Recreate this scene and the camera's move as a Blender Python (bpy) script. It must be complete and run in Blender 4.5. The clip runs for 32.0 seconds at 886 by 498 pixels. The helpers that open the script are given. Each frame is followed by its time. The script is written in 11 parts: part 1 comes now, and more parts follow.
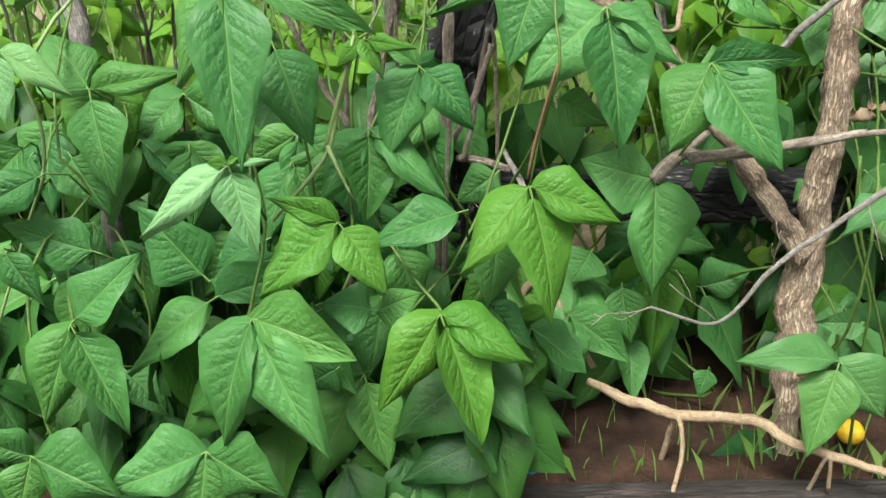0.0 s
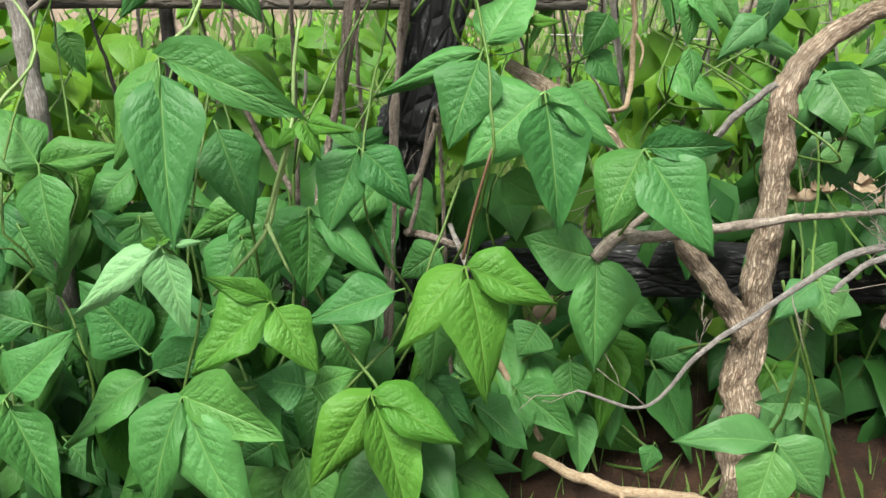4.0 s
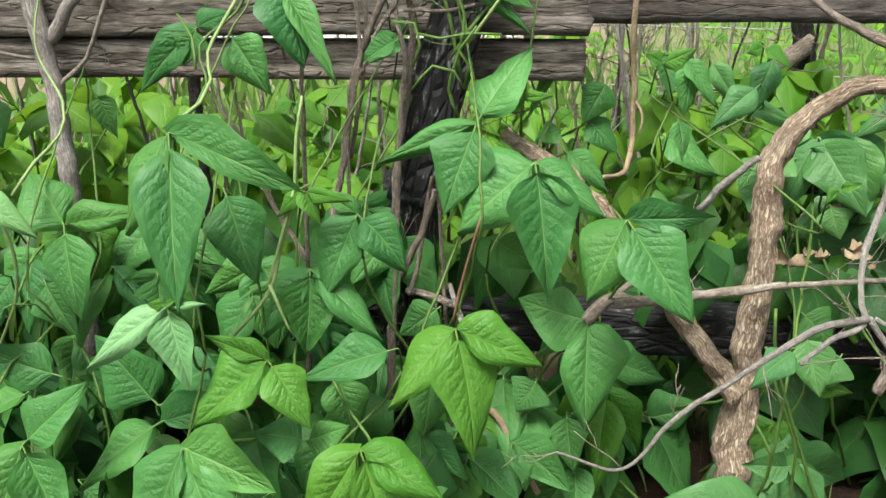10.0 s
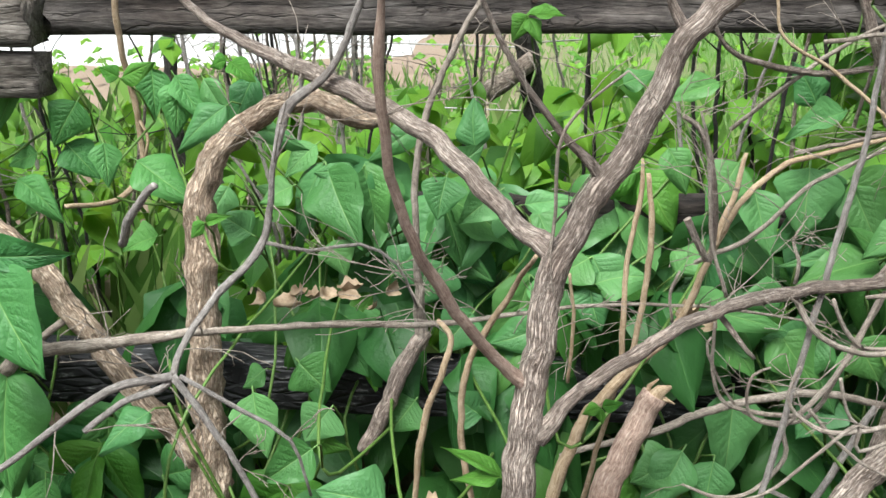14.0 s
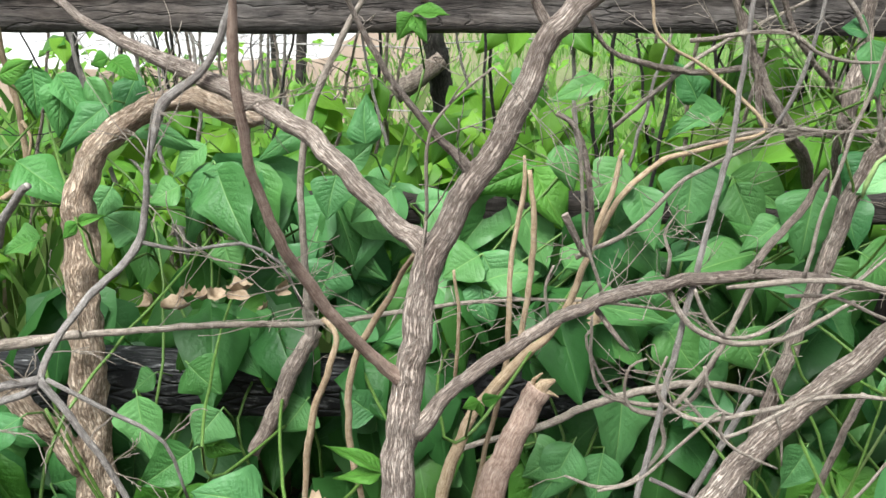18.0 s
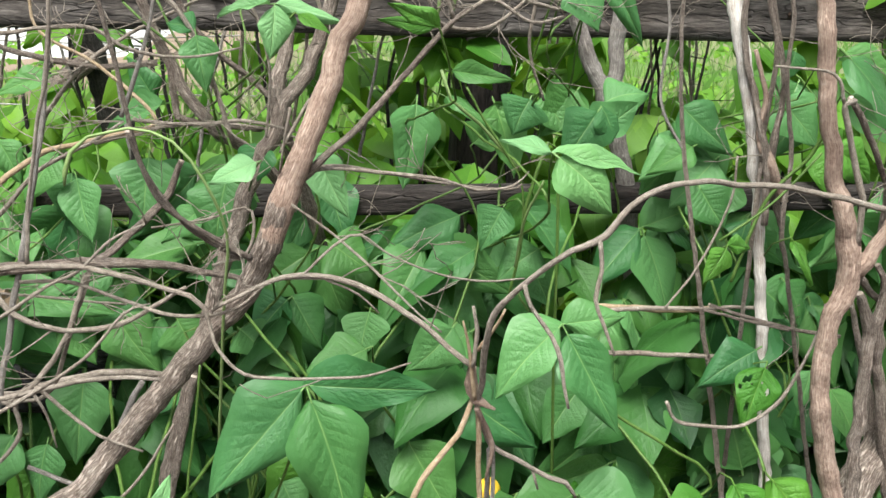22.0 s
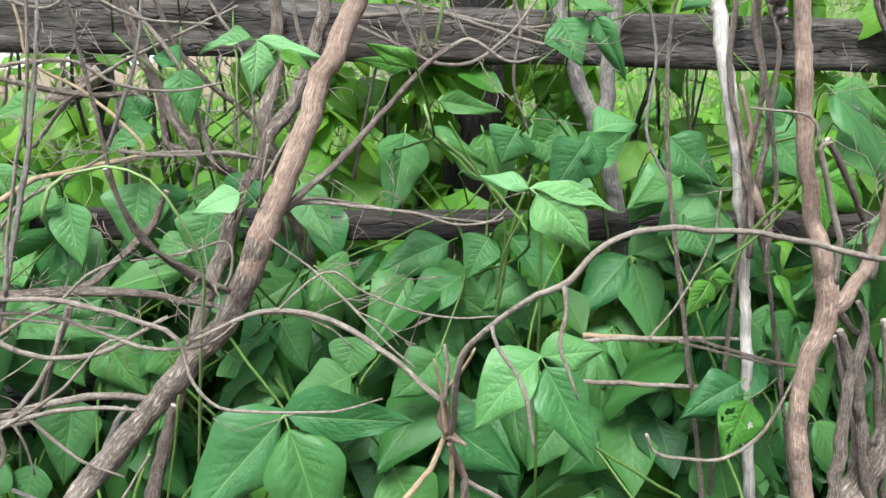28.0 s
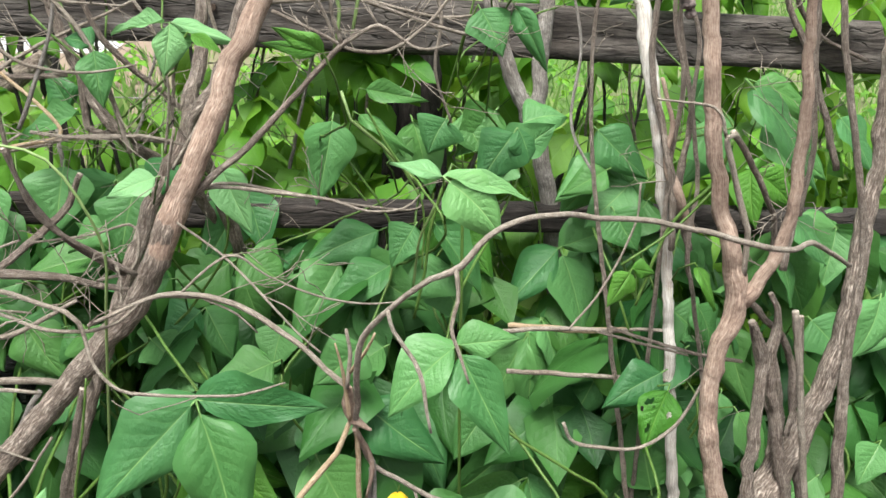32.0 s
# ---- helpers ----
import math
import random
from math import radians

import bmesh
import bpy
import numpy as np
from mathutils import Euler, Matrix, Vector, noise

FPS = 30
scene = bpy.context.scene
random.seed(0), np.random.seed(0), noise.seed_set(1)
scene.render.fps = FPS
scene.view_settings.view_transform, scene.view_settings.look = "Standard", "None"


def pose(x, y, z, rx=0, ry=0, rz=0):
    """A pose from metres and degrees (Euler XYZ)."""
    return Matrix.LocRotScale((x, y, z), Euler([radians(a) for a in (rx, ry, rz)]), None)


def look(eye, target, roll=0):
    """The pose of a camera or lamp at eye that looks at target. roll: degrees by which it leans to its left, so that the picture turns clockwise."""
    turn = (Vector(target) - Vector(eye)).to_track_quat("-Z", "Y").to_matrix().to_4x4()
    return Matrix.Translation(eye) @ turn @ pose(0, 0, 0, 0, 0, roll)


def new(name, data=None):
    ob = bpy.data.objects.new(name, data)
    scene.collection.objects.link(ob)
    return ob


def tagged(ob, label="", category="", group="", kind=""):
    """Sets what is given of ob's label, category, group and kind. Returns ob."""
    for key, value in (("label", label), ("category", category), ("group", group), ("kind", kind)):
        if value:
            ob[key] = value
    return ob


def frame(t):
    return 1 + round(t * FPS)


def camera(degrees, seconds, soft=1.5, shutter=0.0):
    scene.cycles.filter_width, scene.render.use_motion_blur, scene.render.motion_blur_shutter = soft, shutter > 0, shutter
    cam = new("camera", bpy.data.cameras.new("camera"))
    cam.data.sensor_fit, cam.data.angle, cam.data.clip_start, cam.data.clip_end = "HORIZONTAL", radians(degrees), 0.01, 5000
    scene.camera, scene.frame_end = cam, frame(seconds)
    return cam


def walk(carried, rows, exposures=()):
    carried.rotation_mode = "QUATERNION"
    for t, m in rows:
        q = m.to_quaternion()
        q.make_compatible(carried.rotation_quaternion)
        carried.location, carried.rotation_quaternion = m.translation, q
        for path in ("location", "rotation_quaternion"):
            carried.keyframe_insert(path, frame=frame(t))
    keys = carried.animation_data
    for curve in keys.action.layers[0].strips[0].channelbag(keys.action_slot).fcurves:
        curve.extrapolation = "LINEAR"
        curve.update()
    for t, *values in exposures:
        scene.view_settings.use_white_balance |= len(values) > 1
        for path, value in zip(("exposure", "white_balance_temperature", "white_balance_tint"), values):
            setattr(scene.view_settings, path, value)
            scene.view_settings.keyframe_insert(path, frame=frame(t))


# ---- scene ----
cam = camera(51.3, 32.0)
METRES, EYE, TILT, LEAN, TURN = 3.2, 1.15, -26.0, 1.0, 0.0
ROWS = [
    (0.0, 0.0000, 0.0000, 0.0000, -0.00, 0.00, 0.00),
    (0.5, 0.0095, -0.0021, 0.0043, 0.01, 0.03, -0.27),
    (1.0, 0.0260, -0.0053, 0.0097, -0.33, 0.08, -0.34),
    (1.5, 0.0400, -0.0041, 0.0113, -0.38, 0.02, -0.50),
    (2.0, 0.0569, -0.0004, 0.0193, -0.35, 1.09, -0.42),
    (2.5, 0.0686, -0.0057, 0.0198, -0.50, 1.86, -0.27),
    (4.5, 0.0160, -0.0074, 0.0173, 0.80, 2.75, -1.14),
    (5.0, 0.0002, -0.0125, 0.0257, 1.45, 2.86, -1.53),
    (5.5, -0.0121, -0.0143, 0.0339, 1.60, 3.28, -2.94),
    (6.0, -0.0079, -0.0181, 0.0385, 2.68, 4.22, -3.24),
    (6.5, -0.0072, -0.0228, 0.0440, 2.63, 5.23, -3.16),
    (7.0, -0.0026, -0.0263, 0.0500, 2.60, 8.22, -3.08),
    (7.5, 0.0015, -0.0257, 0.0504, 2.66, 9.40, -3.02),
    (8.0, 0.0082, -0.0219, 0.0439, 2.68, 9.46, -2.95),
    (8.5, 0.0074, -0.0196, 0.0361, 2.67, 9.31, -2.84),
    (9.0, 0.0150, -0.0165, 0.0289, 2.97, 7.33, -2.57),
    (9.5, 0.0325, -0.0231, 0.0312, 3.24, 5.00, -2.27),
    (10.0, 0.0640, -0.0318, 0.0333, 3.35, 4.59, -2.00),
    (10.5, 0.1029, -0.0455, 0.0318, 2.83, 4.94, -1.72),
    (11.0, 0.1401, -0.0575, 0.0250, 2.40, 5.26, -1.49),
    (11.5, 0.1715, -0.0444, 0.0314, 2.10, 5.00, -0.99),
    (12.0, 0.2324, -0.0036, 0.0370, 2.20, 5.46, -0.98),
    (12.5, 0.3092, 0.0351, 0.0631, 2.14, 5.72, -1.45),
    (13.0, 0.3330, 0.0390, 0.0641, 2.53, 5.90, -2.29),
    (13.5, 0.3501, 0.0380, 0.0651, 2.58, 5.83, -2.20),
    (14.0, 0.3493, 0.0452, 0.0569, 1.98, 5.97, -1.70),
    (14.5, 0.3555, 0.0438, 0.0521, -0.09, 5.98, -0.79),
    (15.0, 0.3613, 0.0436, 0.0539, -1.58, 6.06, 0.64),
    (15.5, 0.3633, 0.0434, 0.0527, -1.65, 6.18, 1.38),
    (17.5, 0.3675, 0.0435, 0.0507, -1.85, 6.32, -0.13),
    (18.0, 0.3722, 0.0444, 0.0548, -2.08, 6.22, -0.54),
    (18.5, 0.3788, 0.0430, 0.0569, -2.31, 5.89, -0.66),
    (19.0, 0.3900, 0.0341, 0.0567, -3.08, 5.44, -0.47),
    (19.5, 0.4359, 0.0192, 0.0543, -3.82, 5.37, -0.21),
    (20.0, 0.4910, -0.0107, 0.0520, -4.34, 5.30, 0.17),
    (20.5, 0.5365, -0.0153, 0.0575, -5.73, 5.93, 0.49),
    (21.0, 0.5917, 0.0031, 0.0602, -7.45, 6.66, 0.93),
    (21.5, 0.6109, 0.0099, 0.0549, -8.03, 6.78, 1.26),
    (22.0, 0.6217, 0.0105, 0.0468, -8.28, 6.26, 1.04),
    (22.5, 0.6201, 0.0150, 0.0450, -8.04, 4.78, 0.88),
    (23.0, 0.6192, 0.0168, 0.0408, -7.05, 3.65, 0.76),
    (23.5, 0.6180, 0.0163, 0.0379, -6.62, 3.04, 0.83),
    (24.0, 0.6195, 0.0179, 0.0363, -6.37, 2.71, 0.80),
    (24.5, 0.6191, 0.0175, 0.0356, -6.51, 2.58, 0.66),
    (26.5, 0.6230, 0.0099, 0.0530, -6.54, 3.32, -0.54),
    (27.0, 0.6273, 0.0078, 0.0529, -6.63, 3.63, -0.56),
    (27.5, 0.6354, 0.0018, 0.0522, -7.06, 4.38, -0.03),
    (28.0, 0.6377, 0.0025, 0.0588, -7.44, 6.65, 0.16),
    (28.5, 0.6373, 0.0011, 0.0642, -8.18, 8.23, 0.25),
    (29.0, 0.6367, -0.0020, 0.0656, -8.60, 10.03, 0.04),
    (29.5, 0.6340, -0.0033, 0.0621, -8.48, 11.09, -0.20),
    (30.0, 0.6348, -0.0041, 0.0572, -8.38, 10.91, -0.32),
    (30.5, 0.6361, -0.0035, 0.0534, -8.44, 10.02, -0.32),
    (31.0, 0.6368, -0.0018, 0.0537, -8.57, 8.33, -0.52),
    (31.5, 0.6392, 0.0012, 0.0528, -8.64, 6.79, -0.53),
    (32.0, 0.6654, -0.0024, 0.0547, -9.14, 6.39, -0.36),
]
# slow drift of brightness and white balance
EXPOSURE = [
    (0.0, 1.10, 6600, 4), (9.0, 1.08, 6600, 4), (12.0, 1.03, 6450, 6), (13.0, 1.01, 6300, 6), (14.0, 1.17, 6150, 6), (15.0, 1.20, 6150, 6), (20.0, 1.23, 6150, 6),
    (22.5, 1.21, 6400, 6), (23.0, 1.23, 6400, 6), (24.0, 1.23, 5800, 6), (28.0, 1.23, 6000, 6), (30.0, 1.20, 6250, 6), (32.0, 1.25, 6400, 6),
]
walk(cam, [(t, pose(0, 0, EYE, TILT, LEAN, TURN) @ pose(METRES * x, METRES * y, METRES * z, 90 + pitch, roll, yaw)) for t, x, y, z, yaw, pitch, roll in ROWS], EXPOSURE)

# ---- light: bright overcast day ----
world = bpy.data.worlds.new("overcast_sky")
scene.world = world
world.use_nodes = True
wn = world.node_tree
sky = wn.nodes.new("ShaderNodeTexSky")
sky.sky_type = "NISHITA"
sky.sun_disc = False
sky.sun_elevation = radians(58)
sky.sun_rotation = radians(205)
sky.dust_density = 4.0
grey = wn.nodes.new("ShaderNodeHueSaturation")
grey.inputs["Saturation"].default_value = 0.22
wn.links.new(sky.outputs[0], grey.inputs["Color"])
wn.links.new(grey.outputs[0], wn.nodes["Background"].inputs[0])
wn.nodes["Background"].inputs[1].default_value = 0.11
sun = new("sun", bpy.data.lights.new("sun", "SUN"))
sun.data.energy = 4.0
sun.data.angle = radians(24)
sun.data.color = (1.0, 0.97, 0.91)
sun.matrix_basis = look((0, 0, 0), (0.18, 0.36, -0.92))


# ---- materials ----
def material(name):
    m = bpy.data.materials.new(name)
    m.use_nodes = True
    nt = m.node_tree
    b = nt.nodes["Principled BSDF"]
    b.inputs["Specular IOR Level"].default_value = 0.3
    return m, nt, b


def add(nt, kind, **values):
    n = nt.nodes.new(kind)
    for k, v in values.items():
        n.inputs[k].default_value = v
    return n


def ramp(nt, stops):
    n = nt.nodes.new("ShaderNodeValToRGB")
    e = n.color_ramp.elements
    while len(e) < len(stops):
        e.new(0.5)
    for el, (p, c) in zip(e, stops):
        el.position, el.color = p, (*c, 1)
    return n


def maths(nt, op, a, b=None, c=None):
    n = nt.nodes.new("ShaderNodeMath")
    n.operation = op
    for i, v in enumerate((a, b, c)):
        if v is None:
            continue
        if isinstance(v, (int, float)):
            n.inputs[i].default_value = v
        else:
            nt.links.new(v, n.inputs[i])
    return n.outputs[0]


def mixed(nt, fac, a, b, blend="MIX"):
    n = nt.nodes.new("ShaderNodeMix")
    n.data_type, n.blend_type = "RGBA", blend
    for sock, v in ((n.inputs[0], fac), (n.inputs[6], a), (n.inputs[7], b)):
        if isinstance(v, (int, float)):
            sock.default_value = v
        elif isinstance(v, tuple):
            sock.default_value = (*v, 1)
        else:
            nt.links.new(v, sock)
    return n.outputs[2]


def stretched(nt, scale, space="Object"):
    tc = nt.nodes.new("ShaderNodeTexCoord")
    mp = nt.nodes.new("ShaderNodeMapping")
    mp.inputs["Scale"].default_value = scale
    nt.links.new(tc.outputs[space], mp.inputs[0])
    return mp.outputs[0]


def noisy(nt, vec, scale, detail=5.0, rough=0.6):
    n = add(nt, "ShaderNodeTexNoise", Scale=scale, Detail=detail, Roughness=rough)
    if vec is not None:
        nt.links.new(vec, n.inputs["Vector"])
    return n.outputs[0]


def bumped(nt, b, height, strength, distance):
    n = add(nt, "ShaderNodeBump", Strength=strength, Distance=distance)
    nt.links.new(height, n.inputs["Height"])
    nt.links.new(n.outputs[0], b.inputs["Normal"])


def leaf_material(name, dark, light, vein, gloss=0.42, glow=0.3, per_island=False, relief=0.3, warm=(0.078, 0.185, 0.018)):
    """A bean leaf: pale midrib, side veins sunk between quilted bulges, light shining through."""
    m, nt, b = material(name)
    uv = nt.nodes.new("ShaderNodeUVMap")
    sep = nt.nodes.new("ShaderNodeSeparateXYZ")
    nt.links.new(uv.outputs[0], sep.inputs[0])
    u, v = sep.outputs[0], sep.outputs[1]
    side = maths(nt, "ABSOLUTE", maths(nt, "MULTIPLY_ADD", v, 2.0, -1.0))
    mid = maths(nt, "MAXIMUM", maths(nt, "SUBTRACT", 1.0, maths(nt, "MULTIPLY", side, 25.0)), 0.0)
    bend = maths(nt, "MULTIPLY", maths(nt, "POWER", side, 0.85), 0.24)
    wob = noisy(nt, stretched(nt, (1, 1, 1), "UV"), 3.2, 2.0)
    phase = maths(nt, "ADD", maths(nt, "MULTIPLY", maths(nt, "SUBTRACT", u, bend), 9.0), maths(nt, "MULTIPLY", wob, 0.9))
    saw = maths(nt, "PINGPONG", phase, 0.5)
    groove = maths(nt, "POWER", maths(nt, "MAXIMUM", maths(nt, "SUBTRACT", 1.0, maths(nt, "MULTIPLY", saw, 2.6)), 0.0), 1.6)
    fade = maths(nt, "MULTIPLY", maths(nt, "POWER", maths(nt, "SUBTRACT", 1.0, side), 0.8), maths(nt, "MINIMUM", maths(nt, "MULTIPLY", side, 6.0), 1.0))
    if per_island:
        rnd = nt.nodes.new("ShaderNodeNewGeometry").outputs["Random Per Island"]
    else:
        rnd = nt.nodes.new("ShaderNodeObjectInfo").outputs["Random"]
    rnd2 = maths(nt, "FRACT", maths(nt, "MULTIPLY", rnd, 7.31))
    blot = noisy(nt, stretched(nt, (1, 1, 1), "UV"), 3.5, 4.0)
    tone = maths(nt, "ADD", maths(nt, "MULTIPLY", rnd, 0.8), maths(nt, "MULTIPLY", maths(nt, "SUBTRACT", blot, 0.25), 0.5))
    base = mixed(nt, tone, dark, light)
    base = mixed(nt, maths(nt, "MULTIPLY", maths(nt, "POWER", rnd2, 2.0), 0.4), base, warm)
    crumple = noisy(nt, stretched(nt, (1.5, 1.0, 1.0), "UV"), 17.0, 3.0, 0.55)
    fine = noisy(nt, stretched(nt, (1, 1, 1), "UV"), 70.0, 2.0)
    base = mixed(nt, maths(nt, "MULTIPLY", fine, 0.14), base, dark)
    rib = maths(nt, "MAXIMUM", maths(nt, "SUBTRACT", 1.0, maths(nt, "MULTIPLY", saw, 11.0)), 0.0)
    base = mixed(nt, maths(nt, "MULTIPLY", maths(nt, "MULTIPLY", rib, fade), 0.07), base, vein)
    base = mixed(nt, maths(nt, "MULTIPLY", mid, maths(nt, "MULTIPLY_ADD", wob, 0.7, 0.08)), base, vein)
    speck = add(nt, "ShaderNodeTexVoronoi", Scale=7.0)
    nt.links.new(stretched(nt, (1.3, 1, 1), "UV"), speck.inputs["Vector"])
    spot = maths(nt, "MULTIPLY", maths(nt, "GREATER_THAN", 0.035, speck.outputs["Distance"]), maths(nt, "GREATER_THAN", rnd2, 0.6))
    base = mixed(nt, maths(nt, "MULTIPLY", spot, 0.6), base, (0.08, 0.065, 0.025))
    nt.links.new(base, b.inputs["Base Color"])
    b.inputs["Roughness"].default_value = gloss
    b.inputs["Specular IOR Level"].default_value = 0.26
    h = maths(nt, "MULTIPLY", maths(nt, "MULTIPLY", groove, maths(nt, "MULTIPLY", fade, crumple)), -0.8)
    h = maths(nt, "ADD", h, maths(nt, "MULTIPLY", maths(nt, "MULTIPLY", crumple, fade), 1.5))
    h = maths(nt, "ADD", h, maths(nt, "ADD", maths(nt, "MULTIPLY", fine, 0.04), maths(nt, "MULTIPLY", wob, 1.2)))
    h = maths(nt, "SUBTRACT", h, maths(nt, "MULTIPLY", mid, 0.12))
    bumped(nt, b, h, relief, 0.0056)
    tr = nt.nodes.new("ShaderNodeBsdfTranslucent")
    nt.links.new(mixed(nt, 0.5, base, warm, "MIX"), tr.inputs[0])
    mx = nt.nodes.new("ShaderNodeMixShader")
    mx.inputs[0].default_value = glow
    nt.links.new(b.outputs[0], mx.inputs[1])
    nt.links.new(tr.outputs[0], mx.inputs[2])
    nt.links.new(mx.outputs[0], nt.nodes["Material Output"].inputs[0])
    return m


def bark_material(name, dark, mid, light, along=7.0, relief=0.9, size=60.0, rough=0.85, cracks=0.62):
    """Bark split into small plates by furrows along the branch (UV: u along, v round, wrapped with no seam)."""
    m, nt, b = material(name)
    uv = nt.nodes.new("ShaderNodeUVMap")
    sep = nt.nodes.new("ShaderNodeSeparateXYZ")
    nt.links.new(uv.outputs[0], sep.inputs[0])
    turn = maths(nt, "MULTIPLY", sep.outputs[1], 6.28319)
    wrap = nt.nodes.new("ShaderNodeCombineXYZ")
    nt.links.new(maths(nt, "MULTIPLY", sep.outputs[0], along * 2.6), wrap.inputs[0])
    nt.links.new(maths(nt, "MULTIPLY", maths(nt, "COSINE", turn), 4.2), wrap.inputs[1])
    nt.links.new(maths(nt, "MULTIPLY", maths(nt, "SINE", turn), 4.2), wrap.inputs[2])
    vec = wrap.outputs[0]
    warp = nt.nodes.new("ShaderNodeVectorMath")
    warp.operation = "MULTIPLY_ADD"
    push = add(nt, "ShaderNodeTexNoise", Scale=1.7, Detail=3.0)
    nt.links.new(vec, push.inputs["Vector"])
    nt.links.new(push.outputs["Color"], warp.inputs[0])
    warp.inputs[1].default_value = (2.0, 1.5, 1.5)
    nt.links.new(vec, warp.inputs[2])
    plate = add(nt, "ShaderNodeTexVoronoi", Scale=1.25)
    plate.feature = "DISTANCE_TO_EDGE"
    nt.links.new(warp.outputs[0], plate.inputs["Vector"])
    furrow = maths(nt, "MINIMUM", maths(nt, "MULTIPLY", plate.outputs["Distance"], 4.5), 1.0)
    line = nt.nodes.new("ShaderNodeVectorMath")
    line.operation = "MULTIPLY"
    nt.links.new(vec, line.inputs[0])
    line.inputs[1].default_value = (0.22, 1.0, 1.0)
    ridge = noisy(nt, line.outputs[0], 1.9, 7.0, 0.72)
    spot = noisy(nt, stretched(nt, (1, 1, 1)), size * 2.2, 4.0, 0.65)
    broad = noisy(nt, stretched(nt, (1, 1, 1)), 11.0, 3.0)
    tone = maths(nt, "ADD", maths(nt, "MULTIPLY", ridge, 0.55), maths(nt, "MULTIPLY", spot, 0.45))
    r = ramp(nt, [(0.36, dark), (0.47, mid), (0.60, light)])
    nt.links.new(tone, r.inputs[0])
    col = mixed(nt, maths(nt, "MULTIPLY", maths(nt, "SUBTRACT", 1.0, furrow), cracks), r.outputs[0], dark)
    stain = ramp(nt, [(0.45, (1, 1, 1)), (0.72, (0.66, 0.60, 0.57))])
    nt.links.new(broad, stain.inputs[0])
    col = mixed(nt, 0.6, col, stain.outputs[0], "MULTIPLY")
    nt.links.new(col, b.inputs["Base Color"])
    b.inputs["Roughness"].default_value = rough
    h = maths(nt, "ADD", maths(nt, "MULTIPLY", furrow, 0.6), maths(nt, "MULTIPLY", tone, 0.9))
    bumped(nt, b, h, relief, 0.0055)
    return m


def timber_material(name, dark, mid, light, relief=0.8, char=0.0):
    """Weathered timber, the grain along the object's x axis."""
    m, nt, b = material(name)
    vec = stretched(nt, (3.2, 24.0, 24.0))
    warp = noisy(nt, stretched(nt, (1, 1, 1)), 2.0, 2.0)
    grain = noisy(nt, vec, 1.6, 9.0, 0.72)
    fine = noisy(nt, stretched(nt, (14, 80, 80)), 2.0, 5.0, 0.65)
    stain = noisy(nt, stretched(nt, (1, 2.5, 2.5)), 4.5, 5.0, 0.6)
    knot = noisy(nt, stretched(nt, (2.2, 5.0, 5.0)), 6.0, 6.0, 0.7)
    tone = maths(nt, "ADD", maths(nt, "MULTIPLY", grain, 0.40), maths(nt, "ADD", maths(nt, "MULTIPLY", fine, 0.34), maths(nt, "MULTIPLY", knot, 0.26)))
    r = ramp(nt, [(0.40, dark), (0.5, mid), (0.62, light)])
    nt.links.new(tone, r.inputs[0])
    s = ramp(nt, [(0.4, (1, 1, 1)), (0.7, (0.5, 0.43, 0.38))])
    nt.links.new(maths(nt, "ADD", maths(nt, "MULTIPLY", stain, 0.8), maths(nt, "MULTIPLY", warp, 0.2)), s.inputs[0])
    col = mixed(nt, 1.0, r.outputs[0], s.outputs[0], "MULTIPLY")
    crack = add(nt, "ShaderNodeTexVoronoi", Scale=3.0)
    crack.feature = "DISTANCE_TO_EDGE"
    wavy = nt.nodes.new("ShaderNodeVectorMath")
    wavy.operation = "MULTIPLY_ADD"
    sway = add(nt, "ShaderNodeTexNoise", Scale=7.0, Detail=4.0)
    nt.links.new(stretched(nt, (1, 2, 2)), sway.inputs["Vector"])
    nt.links.new(sway.outputs["Color"], wavy.inputs[0])
    wavy.inputs[1].default_value = (0.5, 0.6, 0.6)
    nt.links.new(stretched(nt, (0.8, 17.0, 17.0)), wavy.inputs[2])
    nt.links.new(wavy.outputs[0], crack.inputs["Vector"])
    slit = maths(nt, "MAXIMUM", maths(nt, "SUBTRACT", 1.0, maths(nt, "MULTIPLY", crack.outputs["Distance"], 22.0)), 0.0)
    col = mixed(nt, maths(nt, "MULTIPLY", maths(nt, "MULTIPLY", slit, stain), 0.85), col, dark)
    nt.links.new(col, b.inputs["Base Color"])
    b.inputs["Roughness"].default_value = 0.88
    h = maths(nt, "SUBTRACT", tone, maths(nt, "MULTIPLY", slit, 0.4))
    bumped(nt, b, h, relief, 0.015)
    return m


def char_material(name):
    """Burnt wood: black cracked blocks with grey ash in places."""
    m, nt, b = material(name)
    cell = add(nt, "ShaderNodeTexVoronoi", Scale=30.0)
    cell.feature = "DISTANCE_TO_EDGE"
    nt.links.new(stretched(nt, (0.45, 1.6, 1.6)), cell.inputs["Vector"])
    edge = maths(nt, "MINIMUM", maths(nt, "MULTIPLY", cell.outputs["Distance"], 6.0), 1.0)
    ash = noisy(nt, stretched(nt, (1, 2.4, 2.4)), 30.0, 6.0, 0.68)
    r = ramp(nt, [(0.0, (0.004, 0.004, 0.0045)), (0.53, (0.011, 0.011, 0.012)), (0.60, (0.05, 0.05, 0.052)), (0.70, (0.24, 0.235, 0.23))])
    nt.links.new(maths(nt, "MULTIPLY", ash, maths(nt, "ADD", 0.82, maths(nt, "MULTIPLY", edge, 0.22))), r.inputs[0])
    nt.links.new(r.outputs[0], b.inputs["Base Color"])
    b.inputs["Roughness"].default_value = 0.6
    bumped(nt, b, maths(nt, "ADD", edge, ash), 0.7, 0.006)
    return m


